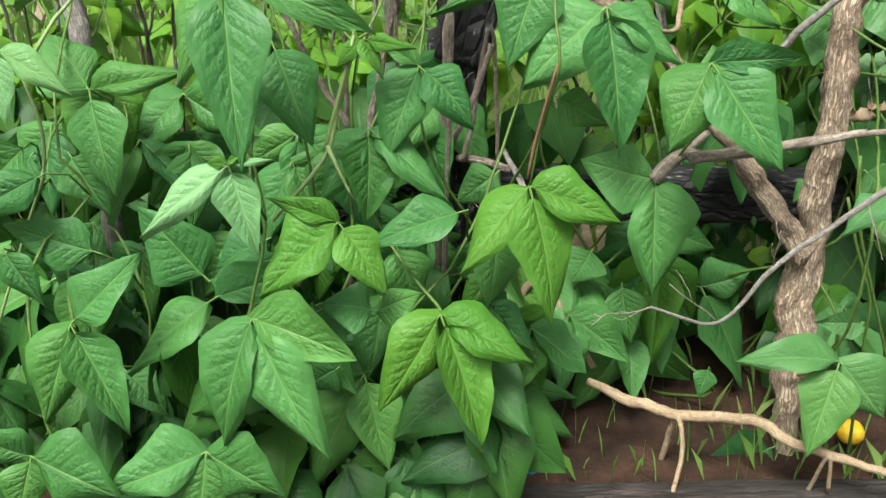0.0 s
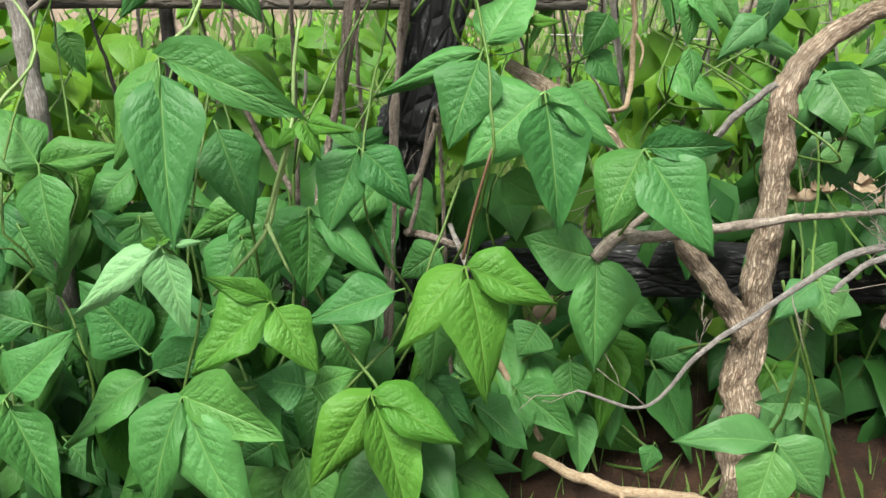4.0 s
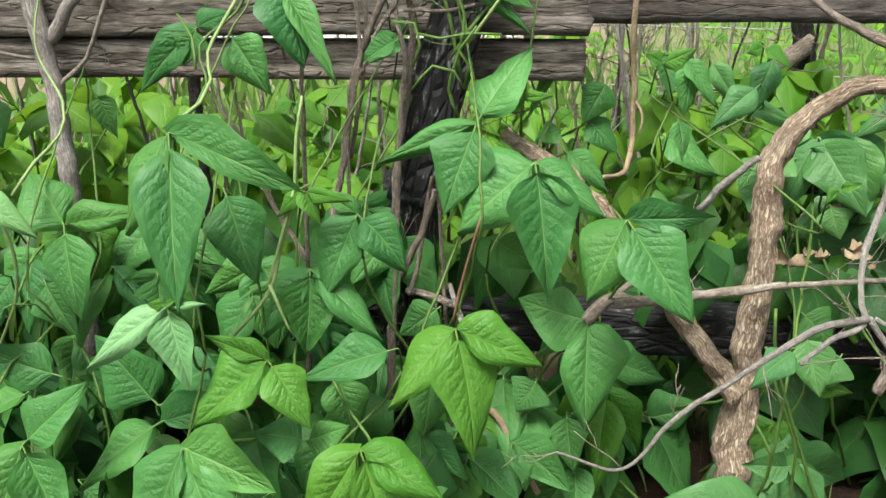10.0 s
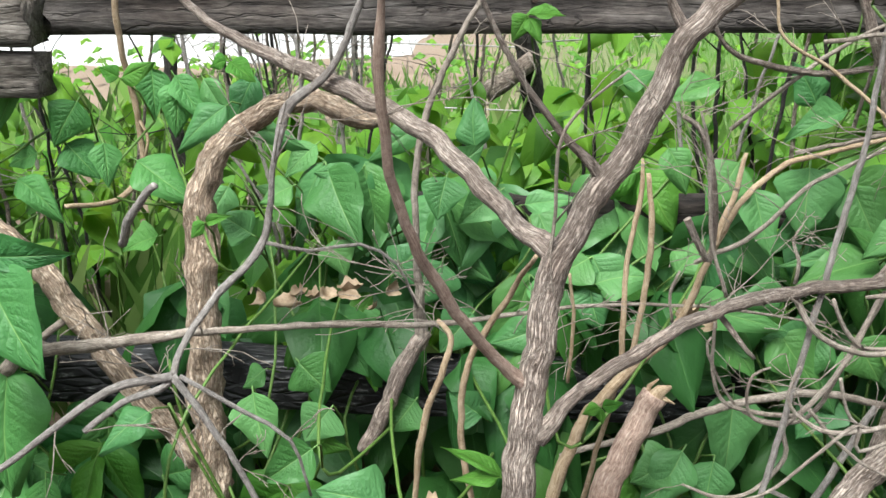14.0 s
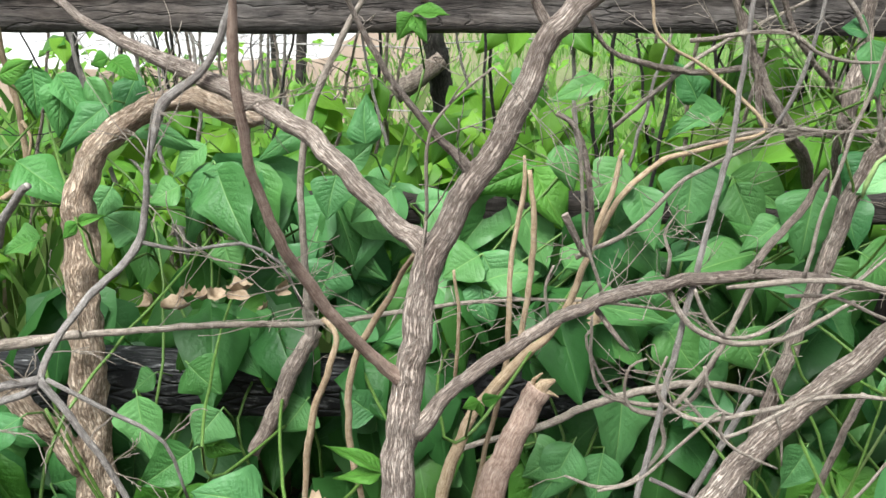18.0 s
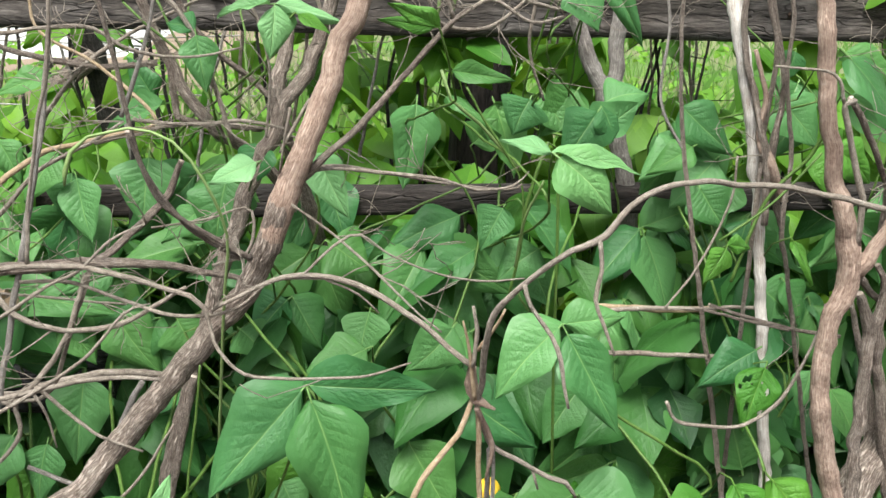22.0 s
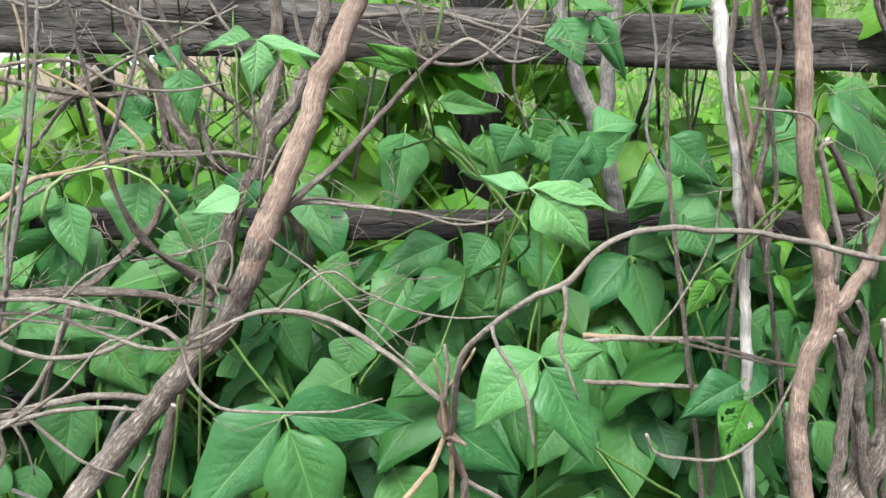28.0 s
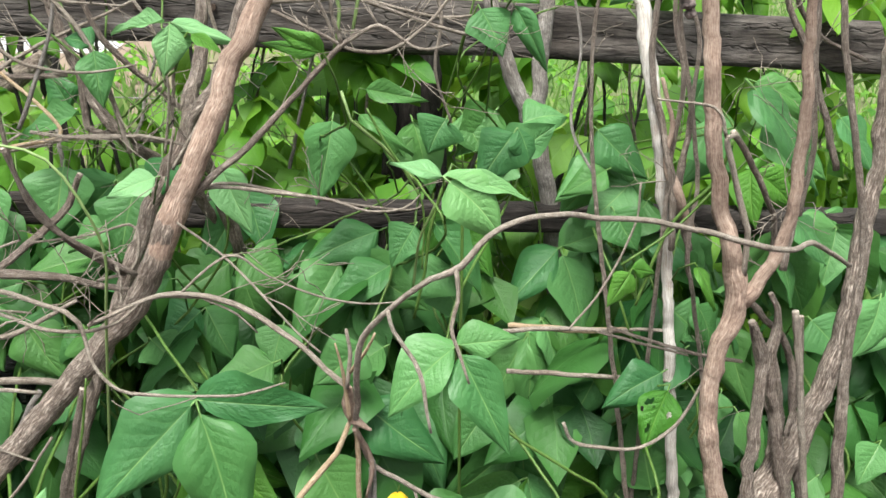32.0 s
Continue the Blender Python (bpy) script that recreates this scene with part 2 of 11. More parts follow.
def soil_material(name):
    """One sheet of ground: red earth by the fence, pale sand and grass tones further out."""
    m, nt, b = material(name)
    co = stretched(nt, (1, 1, 1))
    lump = noisy(nt, co, 9.0, 8.0, 0.65)
    grit = noisy(nt, co, 90.0, 4.0, 0.6)
    patch = noisy(nt, co, 0.9, 4.0, 0.6)
    r = ramp(nt, [(0.35, (0.009, 0.0043, 0.0023)), (0.5, (0.027, 0.0128, 0.0068)), (0.66, (0.056, 0.028, 0.0155))])
    nt.links.new(maths(nt, "ADD", maths(nt, "MULTIPLY", lump, 0.7), maths(nt, "MULTIPLY", grit, 0.3)), r.inputs[0])
    pale = mixed(nt, grit, (0.165, 0.118, 0.083), (0.25, 0.195, 0.148))
    sep = nt.nodes.new("ShaderNodeSeparateXYZ")
    nt.links.new(co, sep.inputs[0])
    far = add(nt, "ShaderNodeMapRange")
    nt.links.new(maths(nt, "ADD", sep.outputs[1], maths(nt, "MULTIPLY", patch, 1.6)), far.inputs[0])
    far.inputs[1].default_value, far.inputs[2].default_value = 2.6, 3.4
    col = mixed(nt, far.outputs[0], r.outputs[0], pale)
    wet = noisy(nt, co, 0.35, 3.0)
    gr = ramp(nt, [(0.42, (0, 0, 0)), (0.52, (1, 1, 1))])
    nt.links.new(wet, gr.inputs[0])
    right = add(nt, "ShaderNodeMapRange")
    right.inputs[1].default_value, right.inputs[2].default_value = 0.0, 1.0
    nt.links.new(maths(nt, "SUBTRACT", sep.outputs[0], maths(nt, "MULTIPLY", sep.outputs[1], 0.12)), right.inputs[0])
    grass = mixed(nt, lump, (0.052, 0.112, 0.020), (0.100, 0.168, 0.042))
    out = maths(nt, "MULTIPLY", far.outputs[0], maths(nt, "MULTIPLY", right.outputs[0], maths(nt, "MAXIMUM", gr.outputs[0], 0.6)))
    col = mixed(nt, out, col, grass)
    nt.links.new(col, b.inputs["Base Color"])
    b.inputs["Roughness"].default_value = 0.95
    bumped(nt, b, maths(nt, "ADD", lump, maths(nt, "MULTIPLY", grit, 0.3)), 0.9, 0.03)
    return m


LEAF = leaf_material("bean_leaf", (0.0200, 0.102, 0.0270), (0.090, 0.250, 0.067), (0.27, 0.43, 0.13), gloss=0.45, glow=0.26, relief=0.70)
SMOOTH = leaf_material("smooth_bean_leaf", (0.0250, 0.108, 0.0340), (0.115, 0.270, 0.090), (0.27, 0.43, 0.14), gloss=0.43, glow=0.26, relief=0.5)
# Lit copy of SMOOTH: skylight on upturned blades is put into the colour.
SKYLIT_LEAF = leaf_material("skylit_bean_leaf", (0.125, 0.285, 0.110), (0.190, 0.375, 0.165), (0.36, 0.50, 0.22), gloss=0.42, glow=0.26, relief=0.55)
YOUNG = leaf_material("young_bean_leaf", (0.046, 0.165, 0.020), (0.094, 0.240, 0.034), (0.205, 0.330, 0.075), gloss=0.46, relief=0.75)
# FILL holds the canopy's shade in its dark greens, SUNNY holds full sun.
FILL = leaf_material("shade_toned_leaf", (0.0060, 0.034, 0.0090), (0.040, 0.138, 0.030), (0.10, 0.23, 0.06), gloss=0.48, glow=0.3, per_island=True, relief=0.35)
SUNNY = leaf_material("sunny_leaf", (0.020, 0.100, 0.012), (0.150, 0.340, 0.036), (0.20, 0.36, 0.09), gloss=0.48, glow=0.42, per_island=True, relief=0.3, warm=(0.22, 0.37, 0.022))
PALE_STEM = bark_material("pale_green_shoot", (0.114, 0.187, 0.0520), (0.187, 0.270, 0.0988), (0.250, 0.322, 0.146), relief=0.15, rough=0.5)
STEM = bark_material("green_stem", (0.0364, 0.0832, 0.0130), (0.0728, 0.140, 0.0260), (0.130, 0.208, 0.0520), relief=0.2, rough=0.5)
RED_STEM = bark_material("red_stem", (0.0728, 0.0364, 0.0208), (0.130, 0.0676, 0.0416), (0.172, 0.114, 0.0624), relief=0.2, rough=0.55)
PALE_BARK = bark_material("pale_cracked_bark", (0.170, 0.118, 0.080), (0.470, 0.356, 0.258), (0.640, 0.535, 0.425), along=2.9, relief=1.0, cracks=0.78)
BROWN_BARK = bark_material("brown_bark", (0.118, 0.087, 0.070), (0.370, 0.300, 0.252), (0.570, 0.490, 0.425), along=2.4, relief=1.0, cracks=0.82)
RED_BARK = bark_material("reddish_bark", (0.155, 0.098, 0.074), (0.365, 0.260, 0.205), (0.500, 0.390, 0.318), along=2.8, relief=0.7, cracks=0.55)
GREY_BARK = bark_material("grey_bark", (0.120, 0.105, 0.096), (0.290, 0.262, 0.240), (0.450, 0.420, 0.390), along=2.2, relief=0.7, cracks=0.72)
TWIG = bark_material("dry_twig", (0.105, 0.084, 0.067), (0.300, 0.254, 0.210), (0.470, 0.416, 0.358), along=1.5, relief=0.6, cracks=0.7)
TAN_TWIG = bark_material("tan_vine", (0.170, 0.115, 0.065), (0.370, 0.275, 0.175), (0.500, 0.405, 0.290), along=2.0, relief=0.5)
PEELED = bark_material("peeled_white_wood", (0.22, 0.165, 0.13), (0.60, 0.57, 0.53), (0.72, 0.70, 0.67), along=1.2, relief=0.4, size=16.0)
DARK_STICK = bark_material("dark_stick", (0.0124, 0.0112, 0.0099), (0.0372, 0.0335, 0.0298), (0.0806, 0.0713, 0.0620), along=2.0)
TIMBER = timber_material("weathered_timber", (0.034, 0.029, 0.025), (0.158, 0.139, 0.121), (0.350, 0.322, 0.288))
RAIL_TIMBER = timber_material("dark_grey_timber", (0.0156, 0.0135, 0.0125), (0.0754, 0.0666, 0.0614), (0.166, 0.151, 0.140))
DARK_TIMBER = timber_material("dark_timber", (0.0094, 0.0078, 0.0073), (0.0312, 0.0260, 0.0239), (0.0780, 0.0650, 0.0598))
def plain_material(name, dark, light, rough=0.5, scale=60.0):
    m, nt, b = material(name)
    n = noisy(nt, stretched(nt, (1, 1, 1)), scale, 4.0)
    r = ramp(nt, [(0.35, dark), (0.65, light)])
    nt.links.new(n, r.inputs[0])
    nt.links.new(r.outputs[0], b.inputs["Base Color"])
    b.inputs["Roughness"].default_value = rough
    bumped(nt, b, n, 0.3, 0.004)
    return m


YELLOW_SKIN = plain_material("yellow_fruit_skin", (0.540, 0.315, 0.0150), (0.637, 0.450, 0.0375), 0.35)
DRY_LEAF = plain_material("dry_leaf", (0.200, 0.140, 0.085), (0.370, 0.285, 0.195), 0.8)
GALL = plain_material("mottled_crust", (0.022, 0.015, 0.016), (0.24, 0.195, 0.18), 0.9, 85.0)
BLUE_CAP = plain_material("blue_plastic", (0.0310, 0.174, 0.310), (0.0496, 0.236, 0.384), 0.4)
WIRE = plain_material("dull_wire", (0.186, 0.174, 0.161), (0.322, 0.310, 0.291), 0.5)
NAIL = plain_material("rusty_iron", (0.0124, 0.0093, 0.0074), (0.0620, 0.0372, 0.0248), 0.7)
CHAR = char_material("charred_wood")
SOIL = soil_material("earth")


# ---- building tools ----
def finish(name, bm, mat, parent=None, label="", smooth=True):
    me = bpy.data.meshes.new(name)
    bm.to_mesh(me)
    bm.free()
    me.materials.append(mat)
    if smooth:
        me.shade_smooth()
    ob = new(name, me)
    if parent is not None:
        ob.parent = parent
    if label:
        ob["label"] = label
    return ob


def empty(name, at, label, category, group=""):
    ob = new(name)
    ob.empty_display_size = 0.05
    ob.location = at
    tagged(ob, label, category, group)
    ob["at"] = at
    return ob


def under(ob, parent):
    """Parent ob, built in world coordinates, to an Empty that stands away from the origin."""
    ob.parent = parent
    base = parent
    off = Vector((0, 0, 0))
    while base is not None:
        off += base.location
        base = base.parent
    ob.location = ob.location - off
    return ob


def smooth_path(pts, step):
    """Points (x, y, z, r) resampled along a Catmull-Rom curve."""
    P = [np.array(p, float) for p in pts]
    P = [2 * P[0] - P[1]] + P + [2 * P[-1] - P[-2]]
    out = []
    for i in range(1, len(P) - 2):
        a, b, c, d = P[i - 1], P[i], P[i + 1], P[i + 2]
        n = max(1, int(np.linalg.norm((c - b)[:3]) / step))
        for k in range(n):
            s = k / n
            out.append(0.5 * (2 * b + (c - a) * s + (2 * a - 5 * b + 4 * c - d) * s * s + (3 * b - a - 3 * c + d) * s ** 3))
    out.append(P[-2])
    return out


def tube_into(bm, uvl, pts, sides, seed=0, knobby=0.0, step=0.03, wander=0.0):
    path = smooth_path(pts, step)
    n = len(path)
    ref = Vector((0.31, -0.87, 0.38))
    rings, run = [], 0.0
    for i, p in enumerate(path):
        t = Vector((path[min(i + 1, n - 1)] - path[max(i - 1, 0)])[:3])
        t = t.normalized() if t.length > 1e-9 else Vector((0, 0, 1))
        s1 = (ref - t * ref.dot(t)).normalized()
        s2 = t.cross(s1)
        c = Vector(p[:3])
        if i:
            run += float(np.linalg.norm((path[i] - path[i - 1])[:3]))
        crook = 0.55 * min(p[3], 0.012)
        if knobby and 0 < i < n - 1:
            c += (s1 * noise.noise(Vector((run * 19, seed, 5))) + s2 * noise.noise(Vector((run * 19, seed, 7)))) * crook
            c += (s1 * noise.noise(Vector((run * 47, seed, 3))) + s2 * noise.noise(Vector((run * 47, seed, 8)))) * crook * 0.5
        if wander and 0 < i < n - 1:
            c += (s1 * noise.noise(Vector((run * 14, seed, 0))) + s2 * noise.noise(Vector((run * 14, seed, 9)))) * wander
        ring = []
        for k in range(sides):
            a = 2 * math.pi * k / sides
            r = max(p[3], 0.0006)
            if knobby:
                r *= 1 + 0.4 * max(0.0, noise.noise(Vector((run * 26, seed + 40, 0))) - 0.3)
                r *= 1 + knobby * (noise.noise(Vector((run * 22, math.cos(a) * 1.6 + seed, math.sin(a) * 1.6))) + 0.5 * noise.noise(Vector((run * 60, math.cos(a) * 3 + seed, math.sin(a) * 3))))
            ring.append(bm.verts.new(c + (s1 * math.cos(a) + s2 * math.sin(a)) * r))
        rings.append((ring, run))
    for (a, ra), (b, rb) in zip(rings, rings[1:]):
        for k in range(sides):
            f = bm.faces.new((a[k], a[(k + 1) % sides], b[(k + 1) % sides], b[k]))
            for lp, uv in zip(f.loops, ((ra * 4, k / sides), (ra * 4, (k + 1) / sides), (rb * 4, (k + 1) / sides), (rb * 4, k / sides))):
                lp[uvl].uv = uv
    bm.faces.new(rings[0][0][::-1])
    bm.faces.new(rings[-1][0])


def tube(name, pts, mat, parent=None, label="", sides=8, knobby=0.0, step=0.03, wander=0.0, seed=0):
    bm = bmesh.new()
    uvl = bm.loops.layers.uv.new("UVMap")
    tube_into(bm, uvl, pts, sides + 2 if knobby else sides, seed, knobby, 0.011 if knobby else step, wander)
    ob = finish(name, bm, mat, None, label)
    return under(ob, parent) if parent is not None else ob


def twigs(pts, mat, parent, count, length, seed, radius=0.0012, droop=0.0, sides=5):
    """The fine side twigs that fork from a branch, each a part of its own."""
    rnd = random.Random(seed)
    path = smooth_path(pts, 0.04)

    def grow(p, d, ln, r, depth, owner):
        pts2, q, dd, side = [(*p, r)], Vector(p), Vector(d), []
        for k in range(4):
            dd = (dd + Vector((rnd.uniform(-1, 1), rnd.uniform(-1, 1), rnd.uniform(-1, 1) - droop)) * 0.24).normalized()
            q = q + dd * ln / 4
            pts2.append((*q, r * (1 - 0.2 * (k + 1))))
            if depth and rnd.random() < 0.45:
                e = (dd + Vector((rnd.uniform(-1, 1), rnd.uniform(-1, 1), rnd.uniform(-1, 1))) * 0.9).normalized()
                side.append((q.copy(), e, ln * rnd.uniform(0.35, 0.6), r * 0.65))
        bm = bmesh.new()
        uvl = bm.loops.layers.uv.new("UVMap")
        tube_into(bm, uvl, pts2, sides if depth == 2 else 4, seed, 0.0, 0.025, 0.003)
        ob = under(finish("twig" if depth == 2 else "twiglet", bm, mat), owner)
        for q, e, l2, r2 in side:
            grow(q, e, l2, r2, depth - 1, ob if depth == 2 else owner)

    for i in range(count):
        k = rnd.randrange(len(path) // 4, len(path))
        d = Vector((rnd.uniform(-1, 1), rnd.uniform(-0.6, 0.6), rnd.uniform(-0.5, 1)))
        grow(path[k][:3], d.normalized(), length * rnd.uniform(0.5, 1.2), radius * rnd.uniform(0.7, 1.2), 2, parent)


def timber(name, a, b, height, depth, mat, parent=None, label="", seed=1, ragged=0.0, split=0.0, segs=60):
    """A rough-sawn beam from a to b with worn edges, checks and uneven ends. Its grain runs along the local x."""
    a, b = Vector(a), Vector(b)
    ln = (b - a).length
    bm = bmesh.new()
    prof = []
    for y0, z0, y1, z1 in ((-1, -1, 1, -1), (1, -1, 1, 1), (1, 1, -1, 1), (-1, 1, -1, -1)):
        for k in range(6):
            prof.append((y0 + (y1 - y0) * k / 6, z0 + (z1 - z0) * k / 6))
    rings = []
    for i in range(segs + 1):
        ring = []
        for y, z in prof:
            x = ln * i / segs
            rr = (abs(y) ** 8 + abs(z) ** 8) ** 0.125
            yy, zz = y / max(rr, 1) * depth / 2, z / max(rr, 1) * height / 2
            w = noise.noise(Vector((x * 2.2, seed, z * 0.5))) * 0.05 * height
            g = noise.noise(Vector((x * 3.0, seed + z * 7.0, y * 7.0))) * 0.05 * height
            g2 = noise.noise(Vector((x * 14.0, seed + z * 20.0, y * 20.0))) * 0.018 * height
            s = 1 + (g + g2) / height * 2
            if i in (0, segs) and ragged:
                x += ragged * noise.noise(Vector((seed * 3.1, z * 6.0, y * 6.0))) * (1 if i else -1)
            cut = 0.0
            if split and y < -0.9:
                zc = 0.25 * noise.noise(Vector((x * 3, seed, 4)))
                cut = split * max(0.0, 1 - abs(z - zc) * 4.0)
            ring.append(bm.verts.new((x, yy * s + cut, zz * s + w)))
        rings.append(ring)
    n = len(prof)
    for p, q in zip(rings, rings[1:]):
        for k in range(n):
            bm.faces.new((p[k], q[k], q[(k + 1) % n], p[(k + 1) % n]))
    bm.faces.new(rings[0])
    bm.faces.new(rings[-1][::-1])
    bmesh.ops.recalc_face_normals(bm, faces=bm.faces)
    ob = finish(name, bm, mat, None, label)
    dx = (b - a).normalized()
    up = Vector((0, 0, 1)) if abs(dx.z) < 0.8 else Vector((0, -1, 0))
    dy = up.cross(dx).normalized()
    dz = dx.cross(dy)
    m = Matrix((dx, dy, dz)).transposed().to_4x4()
    m.translation = a
    ob.matrix_basis = m
    return under(ob, parent) if parent is not None else ob


# ---- bean leaflets ----
def blade_mesh(name, kind, seed, mat, nu=15, nv=10, fold=0.16, droop=0.19, eaten=0, stalk=True):
    """A leaflet one long and about one wide on its short stalk: kind 0 the wedge-based end leaflet, 1 and 2 the lopsided side leaflets."""
    rnd = random.Random(seed)
    bm = bmesh.new()
    uvl = bm.loops.layers.uv.new("UVMap")
    wave, ph, curl, twist = rnd.uniform(0.012, 0.045), rnd.uniform(0, 6), rnd.uniform(-0.06, 0.24), rnd.uniform(-0.3, 0.3)
    fold *= rnd.uniform(0.4, 2.2)
    droop *= rnd.uniform(0.3, 1.7)
    lobe = [rnd.uniform(-0.01, 0.075) for k in range(2)]
    sway = rnd.uniform(-0.045, 0.045)

    def half(u, big, right):
        if kind == 0:
            peak, rise, wide = 0.30, 0.62, 0.52
        elif big:
            peak, rise, wide = 0.31, 0.56, 0.62
        else:
            peak, rise, wide = 0.44, 0.80, 0.40
        if u < peak:
            w = math.sin(0.5 * math.pi * (u / peak)) ** rise
        else:
            s = (u - peak) / (1 - peak)
            w = 0.52 * (1 - s ** 1.75) + 0.48 * (1 - s) ** 1.1
        w *= 1 + lobe[right] * (math.exp(-((u - peak) / 0.10) ** 2) - 0.8 * math.exp(-((u - peak - 0.24) / 0.12) ** 2))
        return w * wide

    grid = []
    for i in range(nu + 1):
        u = 1 - (1 - i / nu) ** 1.12
        row = []
        for j in range(nv + 1):
            v = 2 * j / nv - 1
            big = (kind == 1 and v < 0) or (kind == 2 and v > 0)
            w = half(u, big, int(v > 0)) * v
            side = abs(v)
            z = fold * abs(w) * 0.9 - droop * u * u - curl * side ** 3 * 0.6 + twist * w * u
            z += wave * math.sin(9 * u + ph + (2 if v > 0 else 0)) * side ** 2 + 0.4 * wave * math.sin(21 * u + 2 * ph + 3 * v) * side ** 3
            x = u - (0.07 * side ** 2 * (1 - u) ** 5 if big else 0.0)
            w += sway * math.sin(math.pi * u)
            row.append(bm.verts.new((x, w, z)))
        grid.append(row)
    for i in range(nu):
        for j in range(nv):
            q = [grid[i][j], grid[i + 1][j], grid[i + 1][j + 1], grid[i][j + 1]]
            f = bm.faces.new(q)
            uvs = [(1 - (1 - a / nu) ** 1.12, c / nv) for a, c in ((i, j), (i + 1, j), (i + 1, j + 1), (i, j + 1))]
            for lp, uv in zip(f.loops, uvs):
                lp[uvl].uv = uv
    if eaten:
        holes = [(rnd.uniform(0.2, 0.9), rnd.uniform(-0.4, 0.4), rnd.uniform(0.012, 0.06)) for k in range(eaten)]
        gone = []
        for f in bm.faces:
            c = f.calc_center_median()
            if any(math.hypot(c.x - hx, c.y - hy) < hr * (1 + 0.6 * noise.noise(c * 25)) for hx, hy, hr in holes):
                gone.append(f)
        bmesh.ops.delete(bm, geom=gone, context="FACES")
    bmesh.ops.remove_doubles(bm, verts=bm.verts, dist=1e-5)
    if stalk:
        back = 0.10 if kind == 0 else 0.035
        rings = []
        for x, r in ((-back, 0.013), (-back * 0.4, 0.015), (0.03, 0.011)):
            rings.append([bm.verts.new((x, r * 1.3 * math.cos(a), r * math.sin(a) - 0.004)) for a in (0.0, 1.257, 2.513, 3.77, 5.027)])
        for p, q in zip(rings, rings[1:]):
            for k in range(5):
                f = bm.faces.new((p[k], q[k], q[(k + 1) % 5], p[(k + 1) % 5]))
                for lp in f.loops:
                    lp[uvl].uv = (0.0, 0.5)
    me = bpy.data.meshes.new(name)
    bm.to_mesh(me)
    bm.free()
    me.materials.append(mat)
    me.shade_smooth()
    return me


BLADES = {(m, k): [blade_mesh("leaflet", k, 10 * k + s, mm) for s in range(7)] for m, mm in ((0, LEAF), (1, YOUNG), (3, SMOOTH), (4, SKYLIT_LEAF)) for k in range(3)}
BLADES.update({(2, k): [blade_mesh("leaflet", k, 90 + 10 * k + s, YOUNG, 30, 26, eaten=9) for s in range(7)] for k in range(3)})
VIEW = Vector((0.0, -0.78, 0.62))     # where open sky lies for leaves on this side of the fence
blade_count = [0]


def blade_pose(base, tip, width, roll):
    base, tip = Vector(base), Vector(tip)
    ax = tip - base
    ln = ax.length
    dx = ax / ln
    nz = VIEW - dx * VIEW.dot(dx)
    nz = nz.normalized()
    nz = Matrix.Rotation(radians(roll), 3, dx) @ nz
    dy = nz.cross(dx)
    m = Matrix((dx * ln, dy * width, nz * ln)).transposed().to_4x4()
    m.translation = base
    return m


def leaf(plant, joint, blades, young=0, stalk=None):
    """One leaf of a plant: its stalk, and its leaflets as (tip, width, kind, roll) each."""
    joint = Vector(joint)
    if stalk is None:
        stalk = joint + Vector((random.uniform(-0.03, 0.03), 0.07, -0.09))
    s = Vector(stalk)
    mid = (s + joint) / 2 + Vector((0, 0.01, 0.012))
    ob = tube("leaf", [(*s, 0.0019), (*mid, 0.0017), (*joint, 0.0016)], STEM, plant, sides=5, step=0.04)
    for tip, width, kind, roll in blades:
        tip = Vector(tip)
        start = joint + (tip - joint).normalized() * ((tip - joint).length * (0.085 if kind == 0 else 0.03))
        blade_count[0] += 1
        if young == 0 and joint.x > 0.6:
            young = 3
        b = new("leaflet", BLADES[(young, kind)][blade_count[0] % 7])
        b.parent = ob
        m = blade_pose(start, tip, width, roll)
        b.matrix_basis = m
    return ob


